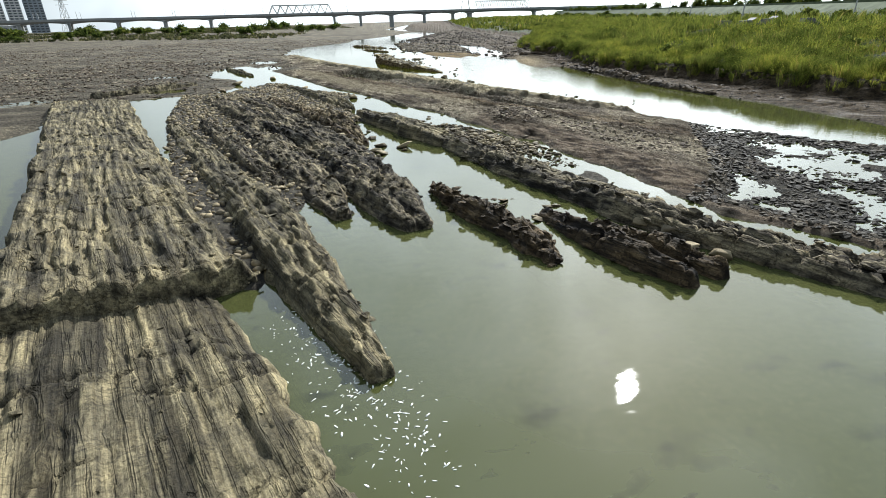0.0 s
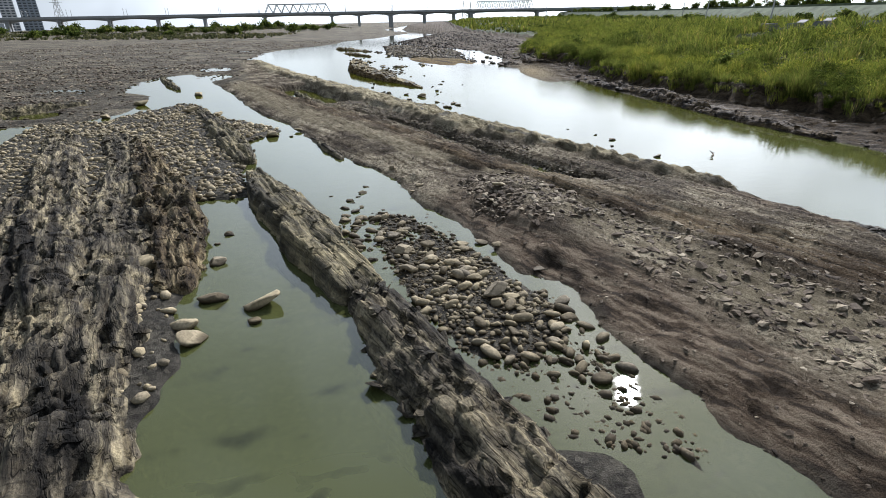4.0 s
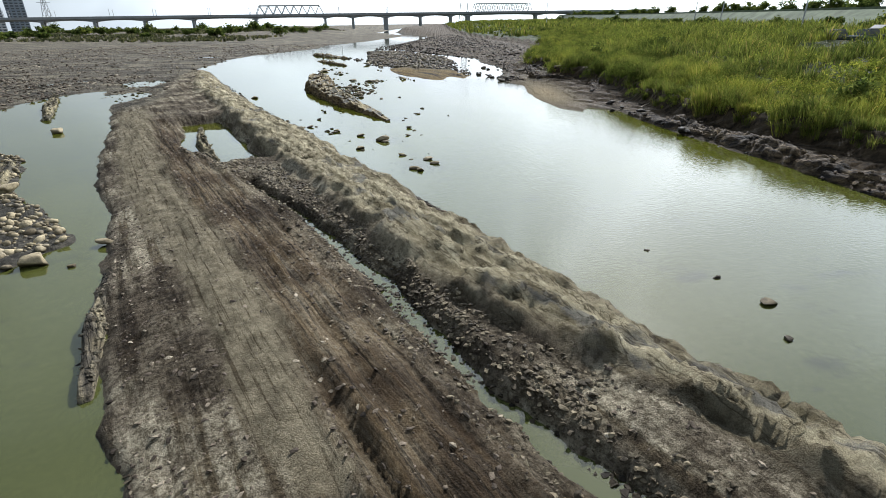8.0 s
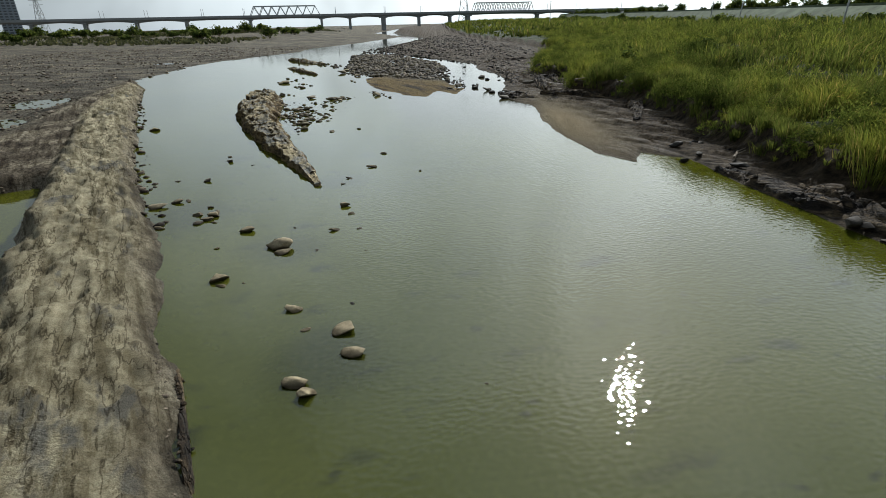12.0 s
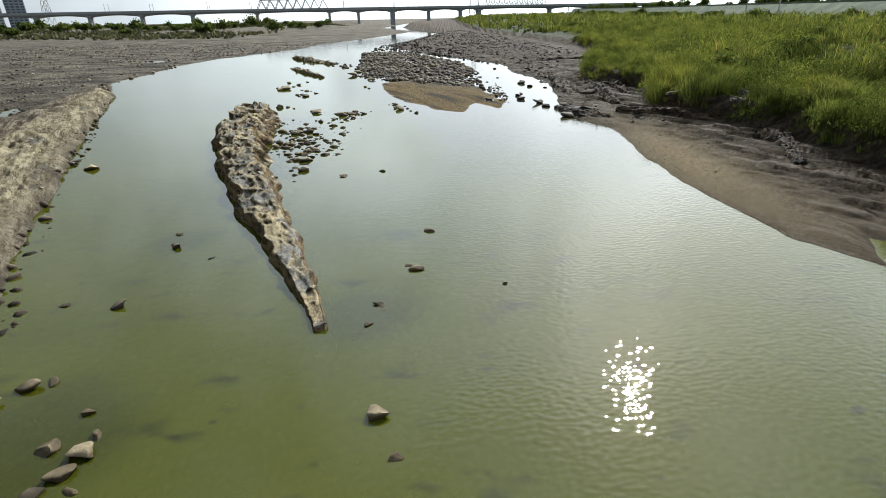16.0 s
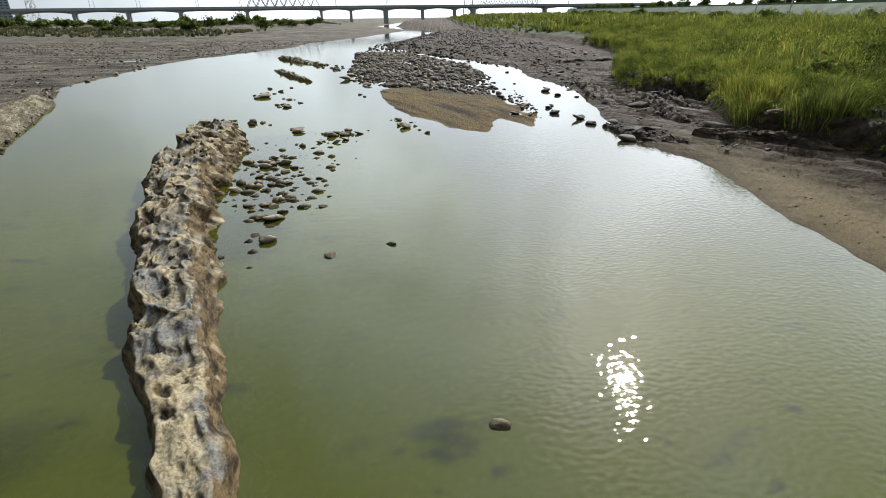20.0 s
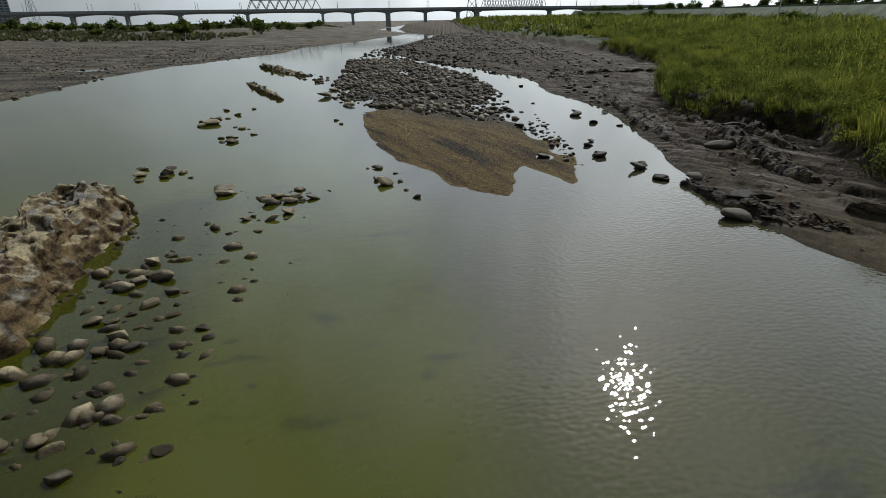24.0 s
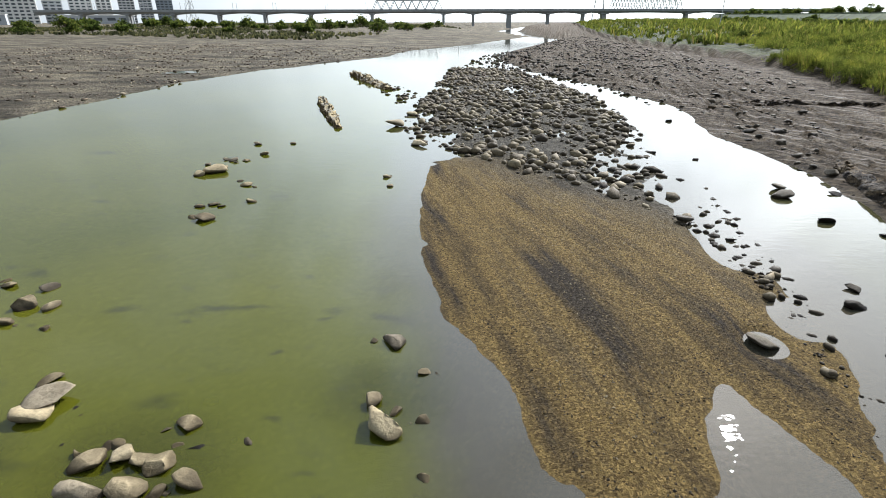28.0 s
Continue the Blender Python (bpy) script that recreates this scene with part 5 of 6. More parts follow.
# single boulders that stand out, by stretch of the river: x, y, width
BOULDERS_A = [(6.7, 21.7, 1.0), (7.3, 20.8, 1.15), (4.1, 23.5, 0.5), (3.6, 22.3, 0.5), (2.7, 23.9, 0.45), (6.6, 20.5, 0.35), (6.1, 22.5, 0.36), (3.6, 22.5, 0.45), (4.4, 23.6, 0.43), (2.7, 24.3, 0.48), (3.1, 24.5, 0.23), (2.4, 24.5, 0.28), (-5.7, 26.0, 0.44), (-1.1, 26.6, 0.36), (-3.7, 28.6, 0.69), (-4.3, 29.2, 0.54), (5.0, 31.4, 0.25), (3.9, 31.6, 0.26), (4.8, 31.6, 0.35), (4.1, 31.9, 0.36), (-2.4, 31.9, 0.66), (3.8, 32.2, 0.28), (4.2, 32.4, 0.28), (-2.8, 32.4, 0.70), (5.4, 32.5, 0.46), (-1.4, 32.6, 0.40), (4.4, 32.8, 0.30), (3.9, 33.1, 0.41), (-1.4, 33.3, 0.97), (-2.6, 33.6, 0.76), (-14.2, 34.2, 0.61), (5.1, 34.7, 0.33), (1.8, 34.8, 0.61), (-4.9, 35.1, 0.90), (2.4, 35.3, 0.58)]
BOULDERS_J = [(17.7, 68.4, 1.0), (17.9, 68.1, 0.8), (17.6, 70.5, 0.7), (17.7, 74.6, 0.8), (16.3, 76.6, 0.6), (17.2, 77.0, 0.5), (10.0, 103.8, 1.0), (10.3, 102.3, 0.7), (9.0, 106.0, 0.9), (14.1, 105.9, 1.3), (9.0, 108.0, 0.5), (12.0, 112.9, 0.45), (10.7, 117.4, 0.8), (11.7, 99.4, 0.8), (12.1, 99.2, 0.9), (11.5, 102.2, 0.7), (11.0, 98.2, 1.0)]
BOULDERS_I = [(1.6, 36.0, 0.6), (2.3, 36.2, 0.55), (1.3, 37.1, 0.5), (3.9, 33.5, 0.75), (5.4, 33.1, 0.55), (4.2, 33.3, 0.5), (3.5, 34.2, 0.45), (3.8, 36.6, 0.45), (4.2, 36.2, 0.35), (6.4, 20.4, 0.7), (7.2, 19.6, 1.1), (7.9, 19.2, 0.8)]
BOULDERS_B = [(-3.4, 35.6, 0.66), (0.8, 35.6, 0.39), (3.2, 36.4, 0.49), (-3.9, 36.9, 0.29), (1.6, 37.6, 0.45), (-3.8, 37.6, 0.43), (2.2, 38.8, 0.19), (-0.5, 39.0, 0.36), (2.2, 39.1, 0.20), (4.6, 39.5, 0.51), (-0.3, 39.5, 0.43), (0.7, 39.6, 0.22), (-0.7, 39.8, 0.40), (1.8, 39.9, 0.14), (-0.1, 39.9, 0.31), (13.6, 40.0, 0.23), (0.2, 40.2, 0.15), (-0.5, 40.4, 0.29), (-0.6, 40.6, 0.34), (-0.4, 41.1, 0.26), (1.6, 41.2, 0.23), (-1.4, 41.2, 0.21), (-0.3, 41.5, 0.36), (1.8, 41.7, 0.39), (1.1, 42.1, 0.16), (-0.3, 42.3, 0.32), (0.6, 44.2, 0.40), (12.4, 46.0, 0.44), (11.1, 48.3, 0.35), (11.5, 49.7, 0.42)]
BOULDERS_C = [(-22.0, 66.5, 1.5), (-19.8, 72.0, 1.0), (-15.4, 61.0, 1.2), (-21.2, 60.2, 0.9), (11.0, 51.0, 0.28), (-5.9, 52.3, 0.35), (-7.0, 52.4, 0.96), (9.9, 52.7, 0.25), (-5.8, 53.8, 0.62), (-12.8, 59.0, 1.08), (3.3, 61.6, 0.49), (6.4, 61.8, 0.15), (6.6, 61.8, 0.17), (3.0, 61.9, 0.52), (6.0, 62.4, 0.14), (3.9, 62.8, 0.52), (3.6, 63.6, 0.60), (2.8, 63.7, 0.29), (2.3, 64.5, 0.45), (0.2, 65.7, 0.33), (0.7, 65.9, 0.18), (-0.0, 66.1, 0.63), (1.1, 67.7, 0.54), (3.5, 67.7, 0.19), (2.1, 67.8, 0.25), (1.0, 68.1, 0.81), (-0.9, 68.1, 0.23), (0.8, 68.4, 0.30), (0.7, 68.6, 0.30), (2.3, 69.3, 0.42), (-0.5, 69.4, 0.57), (3.1, 69.4, 0.24), (-3.4, 69.8, 0.40), (-2.3, 70.2, 0.40)]
BOULDERS_D = [(-3.5, 70.4, 0.32), (-2.1, 70.5, 0.54), (2.6, 70.8, 0.35), (-2.1, 70.9, 0.56), (-2.7, 71.0, 0.45), (2.2, 71.7, 0.59), (-2.6, 71.8, 0.36), (-4.6, 71.9, 0.74), (-4.1, 72.4, 0.51), (1.7, 74.4, 0.28), (1.9, 75.1, 0.24), (-4.1, 75.2, 0.44), (1.8, 75.2, 0.32), (-5.4, 75.3, 0.29), (4.7, 76.1, 0.23), (2.6, 76.9, 0.48), (-4.4, 78.5, 0.46), (16.8, 78.6, 0.71), (-4.8, 79.5, 0.30), (2.8, 79.5, 0.35), (-4.0, 85.4, 0.50), (-0.9, 85.5, 0.42), (-3.7, 85.5, 0.32), (-3.0, 85.8, 0.34), (0.6, 86.2, 0.30), (-2.8, 86.5, 0.51), (-3.3, 86.9, 0.32), (-12.5, 87.3, 0.75), (-3.1, 87.6, 0.29), (-3.1, 88.2, 0.73)]
BOULDERS_E = [(-3.5, 88.4, 0.36), (-3.1, 88.8, 0.41), (-4.1, 88.9, 0.28), (-2.4, 89.1, 0.27), (-3.5, 89.3, 0.37), (-2.9, 89.3, 0.23), (-1.9, 89.3, 0.35), (-4.4, 89.4, 0.48), (-3.9, 89.5, 0.46), (-3.3, 89.8, 0.25), (-3.0, 89.9, 0.33), (-2.6, 90.0, 0.25), (-3.6, 90.5, 0.35), (-5.0, 90.9, 0.35), (-5.4, 91.0, 0.52), (-4.4, 91.0, 0.33), (-2.8, 91.7, 0.22), (-4.3, 91.7, 0.49), (-3.8, 91.8, 0.44), (-4.2, 92.2, 0.57), (-2.7, 92.5, 0.36), (-5.1, 92.7, 0.48), (-3.5, 93.0, 0.38), (-4.3, 93.4, 0.51), (-5.4, 93.6, 0.30), (-6.3, 93.7, 0.26), (-6.0, 93.8, 0.21), (-4.1, 94.0, 0.44), (-6.0, 94.1, 0.24), (-5.3, 94.2, 0.59)]
BOULDERS_F = [(-5.7, 94.3, 0.28), (-5.1, 94.5, 0.55), (-4.6, 94.7, 0.61), (-5.3, 95.6, 0.65), (-3.6, 96.7, 0.38), (-3.3, 97.6, 0.33), (11.6, 97.9, 0.45), (-3.2, 98.6, 0.58), (-4.0, 98.6, 0.46), (-2.8, 99.2, 0.59), (-3.7, 100.1, 0.68), (-3.1, 100.3, 0.62), (-2.6, 100.4, 0.20), (-4.0, 100.6, 0.59), (1.2, 100.6, 0.38), (-4.3, 100.7, 0.30), (-2.4, 100.7, 0.60), (-3.6, 100.8, 0.54), (-3.0, 100.8, 0.59), (-3.3, 100.8, 0.52), (-5.7, 101.2, 0.75), (-3.0, 101.2, 0.22), (0.8, 101.4, 0.31), (-2.0, 101.5, 0.22), (-3.1, 101.6, 0.49), (-5.8, 101.6, 0.82), (-0.1, 102.2, 0.87), (10.3, 102.3, 0.53), (0.5, 102.5, 0.36), (-0.0, 102.6, 0.28)]
BOULDERS_G = [(-9.7, 103.0, 0.39), (-7.9, 103.4, 0.31), (-9.0, 103.4, 0.49), (0.2, 103.7, 0.29), (-10.1, 103.8, 0.61), (-9.2, 104.1, 0.76), (10.2, 104.2, 0.77), (-0.6, 104.4, 0.60), (-10.5, 104.8, 0.46), (-9.4, 104.9, 0.47), (8.9, 105.9, 0.72), (6.5, 106.0, 0.67), (9.4, 108.9, 0.53), (16.1, 108.9, 1.13), (-8.7, 109.8, 0.75), (-9.7, 110.9, 0.39), (-9.4, 111.2, 0.48), (7.4, 111.6, 0.43), (-8.3, 111.8, 0.49), (6.3, 112.9, 0.81), (-9.5, 113.5, 0.53), (10.8, 113.9, 0.61), (-10.1, 114.0, 0.32), (-4.0, 114.6, 0.40), (-11.9, 115.1, 1.12), (-12.0, 115.6, 0.48), (-4.5, 115.8, 0.42), (-13.0, 116.0, 0.42), (10.4, 116.4, 0.87), (-12.3, 116.9, 0.51)]
BOULDERS_H = [(-12.7, 117.0, 0.44), (-11.7, 117.0, 0.41), (12.4, 117.1, 0.50), (-11.6, 118.3, 0.55), (13.2, 119.5, 0.69), (-13.1, 120.3, 0.60), (-11.3, 120.8, 0.48), (8.5, 121.6, 0.36), (-4.8, 122.0, 1.18), (-7.6, 126.8, 1.25), (-7.6, 130.9, 0.93), (9.2, 132.0, 0.58)]
def boulder_meshes(mat):
    out = []
    for i in range(16):
        co, tri = pebble_shape(300 + i, 3, 0.12 if i % 3 else 0.26, 7 + i % 6, 0.17, 1.0)
        me = mesh_of("boulder", co, tri)
        me.materials.append(mat)
        out.append(me)
    return out


BOULDER_SHAPES, DARK_BOULDERS = boulder_meshes(COBBLE), boulder_meshes(DARK_STONE)
rnd = random.Random(77)
for rows in (BOULDERS_A, BOULDERS_B, BOULDERS_C, BOULDERS_D, BOULDERS_E, BOULDERS_F, BOULDERS_G, BOULDERS_H, BOULDERS_I, BOULDERS_J):
    for x, y, w in rows:
        w *= 1.04
        dusky = (y > 95 and x > 5) or x > 14
        ob = new("boulder", rnd.choice(DARK_BOULDERS if dusky else BOULDER_SHAPES))
        base = max(float(heights([x], [y])[0]), -0.05)
        ob.location = (x, y, base + w * 0.18)
        ob.rotation_euler = (rnd.gauss(0, 0.12), rnd.gauss(0, 0.12), rnd.gauss(0.1, 0.45) + (math.pi if rnd.random() < 0.5 else 0))
        ob.scale = (w, w * rnd.uniform(0.8, 1.15), w * rnd.uniform(0.5, 0.85))
        wet = base < 0
        size = "large" if w > 0.6 else "small"
        tagged(ob, f"{size} {'worn dark grey' if dusky else 'smooth tan'} river boulder " + ("standing in green water" if wet else "resting on the river bed"), "boulder", "boulders in the river bed")


# smaller stones lodged against them in the river
for rows in (BOULDERS_D, BOULDERS_E, BOULDERS_F, BOULDERS_G):
    for x, y, w in rows:
        if not (69 < y < 118 and x < 4) or rnd.random() < 0.35:
            continue
        a, v = rnd.uniform(0, 6.28), w * rnd.uniform(0.45, 0.75)
        x, y = x + math.cos(a) * (w + v) * 0.5, y + math.sin(a) * (w + v) * 0.42
        ob = new("boulder", rnd.choice(BOULDER_SHAPES))
        base = max(float(heights([x], [y])[0]), -0.05)
        ob.location = (x, y, base + v * 0.16)
        ob.rotation_euler = (rnd.gauss(0, 0.15), rnd.gauss(0, 0.15), rnd.uniform(0, 6.28))
        ob.scale = (v, v * rnd.uniform(0.7, 1.0), v * rnd.uniform(0.5, 0.8))
        tagged(ob, "small worn tan stone lodged against a larger boulder", "boulder", "boulders in the river bed")


# loose cobbles in the channel that can be told apart
COBBLE_SHAPES = []
for co, tri in PEBBLES:
    me = mesh_of("cobble", co, tri)
    me.materials.append(COBBLE)
    COBBLE_SHAPES.append(me)
cx, cy = spots([(-0.6, 37.0), (-0.6, 38.6), (0.6, 39.2), (2.2, 38.2), (3.6, 36.4), (3.6, 35.2), (4.6, 33.6), (6.0, 32.4), (6.2, 30.6), (4.4, 30.2), (2.6, 32.2), (1.0, 35.0)], 290, 361, clump=0.8, scale=0.6)
cz = np.maximum(heights(cx, cy), -0.04)
for k in range(len(cx)):
    w = 0.12 + 0.34 * rnd.random() ** 2.4
    ob = new("cobble", rnd.choice(COBBLE_SHAPES))
    ob.location = (cx[k], cy[k], cz[k] + w * 0.16)
    ob.rotation_euler = (rnd.gauss(0, 0.2), rnd.gauss(0, 0.2), rnd.uniform(0, 6.28))
    ob.scale = (w * rnd.uniform(0.9, 1.25), w * rnd.uniform(0.7, 1.0), w * rnd.uniform(0.6, 1.0))
    tagged(ob, "rounded pale tan cobble lying beside a shale ridge", "cobble", "loose cobbles in the shallow channel")

strew("stones", [(13, 120), (24, 150), (22, 205), (10, 300), (0, 300), (-8, 205), (6, 153)], 3000, 0.2, 0.9, SHARDS, DARK_STONE, "dark stones strewn over the upstream flat", 231, "stones", clump=1.0, scale=0.12)
strew("stones", [(-12, 172), (-6, 172), (4, 152), (9, 140), (6, 160), (-4, 190), (-9, 215), (-13, 200)], 500, 0.25, 0.9, CHIPS, DARK_STONE, "dark stones standing in the upstream riffle", 233, "stones", floor=-0.05, clump=0.8, scale=0.15)

# ---- reeds and grass ----
def leaf_material(name, stops):
    mat = bpy.data.materials.new(name)
    mat.use_nodes = True
    nt = mat.node_tree
    nt.nodes.clear()
    out = nt.nodes.new("ShaderNodeOutputMaterial")
    geo = nt.nodes.new("ShaderNodeNewGeometry")
    col = ramp(nt, geo.outputs["Random Per Island"], stops)
    patch = noise_fac(nt, 0.22, 5, 0.65)
    col = mixed(nt, 0.85, col, ramp(nt, patch, [(0.38, (0.3, 0.36, 0.3)), (0.5, (0.95, 0.97, 0.9)), (0.6, (1.35, 1.25, 0.9))]), "MULTIPLY")
    tuft = noise_fac(nt, 0.9, 4, 0.6)
    col = mixed(nt, 1.0, col, ramp(nt, tuft, [(0.4, (0.4, 0.45, 0.45)), (0.56, (1.15, 1.12, 1.0))]), "MULTIPLY")
    dif = nt.nodes.new("ShaderNodeBsdfDiffuse")
    tra = nt.nodes.new("ShaderNodeBsdfTranslucent")
    nt.links.new(col, dif.inputs[0])
    nt.links.new(col, tra.inputs[0])
    m = node(nt, "ShaderNodeMixShader", Fac=0.5)
    nt.links.new(dif.outputs[0], m.inputs[1])
    nt.links.new(tra.outputs[0], m.inputs[2])
    nt.links.new(m.outputs[0], out.inputs[0])
    return mat


REED = leaf_material("reed_leaves", [(0.0, (0.095, 0.122, 0.028)), (0.5, (0.15, 0.178, 0.04)), (0.85, (0.192, 0.206, 0.05)), (1.0, (0.25, 0.2, 0.08))])
BUSH = leaf_material("bush_leaves", [(0.0, (0.045, 0.07, 0.02)), (0.6, (0.095, 0.125, 0.035)), (1.0, (0.16, 0.18, 0.055))])


def grass(name, x, y, tall, blades, width, mat, label, seed):
    """Tufts of bent blades joined into one mesh of kind stuff."""
    rs = np.random.RandomState(seed)
    n = len(x) * blades
    z = np.repeat(heights(x, y), blades) - 0.03
    r, a = rs.uniform(0, 1, n) ** 0.6, rs.uniform(0, 6.283, n)
    tall = np.repeat(tall, blades) * rs.uniform(0.55, 1.15, n)
    bx = np.repeat(x, blades) + r * np.cos(a) * tall * 0.42
    by = np.repeat(y, blades) + r * np.sin(a) * tall * 0.42
    lean = tall * rs.uniform(0.15, 0.8, n)
    lx, ly = np.cos(a + rs.normal(0, 0.7, n)), np.sin(a + rs.normal(0, 0.7, n))
    t = rs.uniform(0, 6.283, n)
    w = width * rs.uniform(0.6, 1.3, n)
    wx, wy = np.cos(t) * w, np.sin(t) * w
    rows = []
    for f, h, k in ((0, 0, 1), (0, 0, -1), (0.35, 0.65, 1.0), (0.35, 0.65, -1.0), (1.0, 0.88, 0)):
        rows.append(np.stack([bx + lx * lean * f + wx * k, by + ly * lean * f + wy * k, z + tall * h], 1))
    co = np.stack(rows, 1).reshape(-1, 3)
    i = np.arange(n)[:, None, None] * 5
    tri = (np.array([[0, 1, 3], [0, 3, 2], [2, 3, 4]])[None] + i).reshape(-1, 3)
    me = mesh_of(name, co, tri)
    me.materials.append(mat)
    return tagged(new(name, me), label, "grass", kind="stuff")


def reed_spots(count, seed, near, far, lo, hi):
    """Places on the reed plain, between two depths behind its edge."""
    rs = np.random.RandomState(seed)
    got = np.zeros((0, 2))
    while len(got) < count:
        p = rs.uniform(lo, hi, (count * 3, 2))
        e = inside(p[:, 0] + 0.9 * fbm(p[:, 0] * 0.16, p[:, 1] * 0.16, 71, 3), p[:, 1], REED_EDGE)
        yard = np.exp(-(((p[:, 0] - 50) / 13) ** 2 + ((p[:, 1] - 95) / 5) ** 2) * 1.5)
        keep = (e > near) & (e < far) & (yard < 0.3)
        got = np.concatenate([got, p[keep]])
    return got[:count, 0], got[:count, 1]


def tussock(x, y, cell, seed):
    """How far up a rounded clump each place lies: 1 at a clump's middle, 0 in the gaps."""
    best = np.full(x.shape, 9.0)
    gx, gy = np.floor(x / cell), np.floor(y / cell)
    for dx in (-1, 0, 1):
        for dy in (-1, 0, 1):
            px, py = gx + dx, gy + dy
            jx, jy = 0.5 + 0.45 * lattice(px, py, seed), 0.5 + 0.45 * lattice(px, py, seed + 1)
            wide = 0.62 + 0.25 * lattice(px, py, seed + 2)
            best = np.minimum(best, np.hypot(px + jx - x / cell, py + jy - y / cell) / wide)
    return np.sqrt(np.clip(1 - best ** 2, 0, 1))


for count, near, far, lo, hi, h0, h1, blades, width, seed in (
        (9500, 0.1, 9, (15, 20), (46, 175), 0.35, 1.0, 24, 0.011, 301),
        (1100, 0.0, 1.6, (15, 20), (46, 175), 0.5, 1.1, 40, 0.011, 299),
        (11000, 8, 30, (20, 15), (70, 240), 0.4, 1.4, 13, 0.025, 303),
        (6500, 28, 110, (40, 0), (150, 330), 0.4, 2.0, 9, 0.07, 305),
        (5000, 1, 160, (8, 200), (150, 650), 0.6, 2.2, 8, 0.16, 307)):
    x, y = reed_spots(count, seed, near, far, lo, hi)
    tall = (h0 + (h1 - h0) * np.clip(0.45 + 2.2 * fbm(x * 0.28, y * 0.28, 311, 3), 0, 1) ** 1.3) * np.random.RandomState(seed).uniform(0.8, 1.15, count) * (0.3 + 1.15 * tussock(x, y, 1.9 if far < 40 else 4.0, 313))
    grass("reeds", x, y, tall, blades, width, REED, "dense tall yellow-green reeds and grass on the bank", seed)

# rounded leafy thickets that rise out of the grass
def thickets(cx, cy, wide, tall, leaves, leaf, label, seed):
    rs = np.random.RandomState(seed)
    k = np.repeat(np.arange(len(cx)), leaves)
    n = len(k)
    a, r = rs.uniform(0, 6.283, n), rs.uniform(0, 1, n) ** 0.5
    lump = 1 + 0.35 * np.sin(a * 3 + cx[k]) + 0.2 * np.sin(a * 5 + cy[k])
    up = np.sqrt(np.clip(1 - r * r, 0, 1)) * rs.uniform(0.55, 1.1, n)
    c = np.stack([cx[k] + np.cos(a) * r * wide[k] * lump, cy[k] + np.sin(a) * r * wide[k] * lump, heights(cx, cy)[k] + up * tall[k]], 1)
    u = rs.normal(0, 1, (n, 3)) * (1, 1, 1.4)
    u /= np.linalg.norm(u, axis=1)[:, None]
    v = np.cross(u, rs.normal(0, 1, (n, 3)))
    v /= np.linalg.norm(v, axis=1)[:, None]
    size = leaf * rs.uniform(0.5, 1.6, (n, 1))
    co = np.stack([c - u * size, c + v * size * 0.28, c + u * size, c - v * size * 0.28], 1).reshape(-1, 3)
    me = mesh_of("thickets", co, np.arange(n * 4).reshape(-1, 4))
    me.materials.append(THICKET)
    return tagged(new("thickets", me), label, "bushes", kind="stuff")


THICKET = leaf_material("thicket_leaves", [(0.0, (0.06, 0.085, 0.018)), (0.5, (0.14, 0.175, 0.036)), (0.9, (0.2, 0.215, 0.05)), (1.0, (0.25, 0.2, 0.07))])
SCRUB = leaf_material("grey_olive_scrub", [(0.0, (0.05, 0.055, 0.032)), (0.6, (0.1, 0.105, 0.06)), (1.0, (0.16, 0.15, 0.09))])
for count, near, far, lo, hi, w0, w1, leaves, leaf, seed in (
        (460, 0.0, 7, (15, 30), (40, 160), 0.5, 1.5, 560, 0.055, 351), (460, 6, 36, (20, 30), (75, 200), 0.9, 2.4, 330, 0.1, 353)):
    cx, cy = reed_spots(count, seed, near, far, lo, hi)
    wide = np.random.RandomState(seed).uniform(w0, w1, count)
    thickets(cx, cy, wide, wide * 0.62 + 0.15, leaves, leaf, "rounded leafy green thickets among the reeds", seed + 1)

# ---- trees and bushes ----
BARK = plain("bark", (0.12, 0.09, 0.065), 0.9, 0, 6, 0.3)


def crown_mesh(seed, wide, tall, leaves, leaf):
    """A ragged crown: leaf clumps gathered on several boughs."""
    rs = np.random.RandomState(seed)
    boughs = rs.normal(0, 1, (9, 3))
    boughs = boughs / np.linalg.norm(boughs, axis=1)[:, None] * rs.uniform(0.25, 0.75, (9, 1))
    c = boughs[rs.randint(0, 9, leaves)] + rs.normal(0, 0.2, (leaves, 3))
    c = c * (wide / 2, wide / 2, tall / 2)
    u = rs.normal(0, 1, (leaves, 3))
    u /= np.linalg.norm(u, axis=1)[:, None]
    v = np.cross(u, rs.normal(0, 1, (leaves, 3)))
    v /= np.linalg.norm(v, axis=1)[:, None]
    s = leaf * rs.uniform(0.6, 1.4, (leaves, 1))
    co = np.stack([c - u * s, c + v * s * 0.5, c + u * s, c - v * s * 0.5], 1).reshape(-1, 3)
    me = mesh_of("crown", co, np.arange(leaves * 4).reshape(-1, 4))
    me.materials.append(BUSH)
    return me


def tree(seed, wide, tall, trunk, label):
    root = tagged(new("tree"), label, "tree", "trees along the levee")
    bm = bmesh.new()
    rnd = random.Random(seed)
    rod(bm, (0, 0, -0.4), (0, 0, trunk), 0.22, 0.14)
    for k in range(4):
        a = k * 1.6 + rnd.random()
        rod(bm, (0, 0, trunk * 0.8), (math.cos(a) * wide * 0.3, math.sin(a) * wide * 0.3, trunk + tall * 0.45), 0.12, 0.03, 6)
    part("trunk", bm, BARK, root)
    ob = new("crown", crown_mesh(seed, wide, tall, 700, 0.4))
    ob.parent, ob.location = root, (0, 0, trunk + tall * 0.34)
    return root


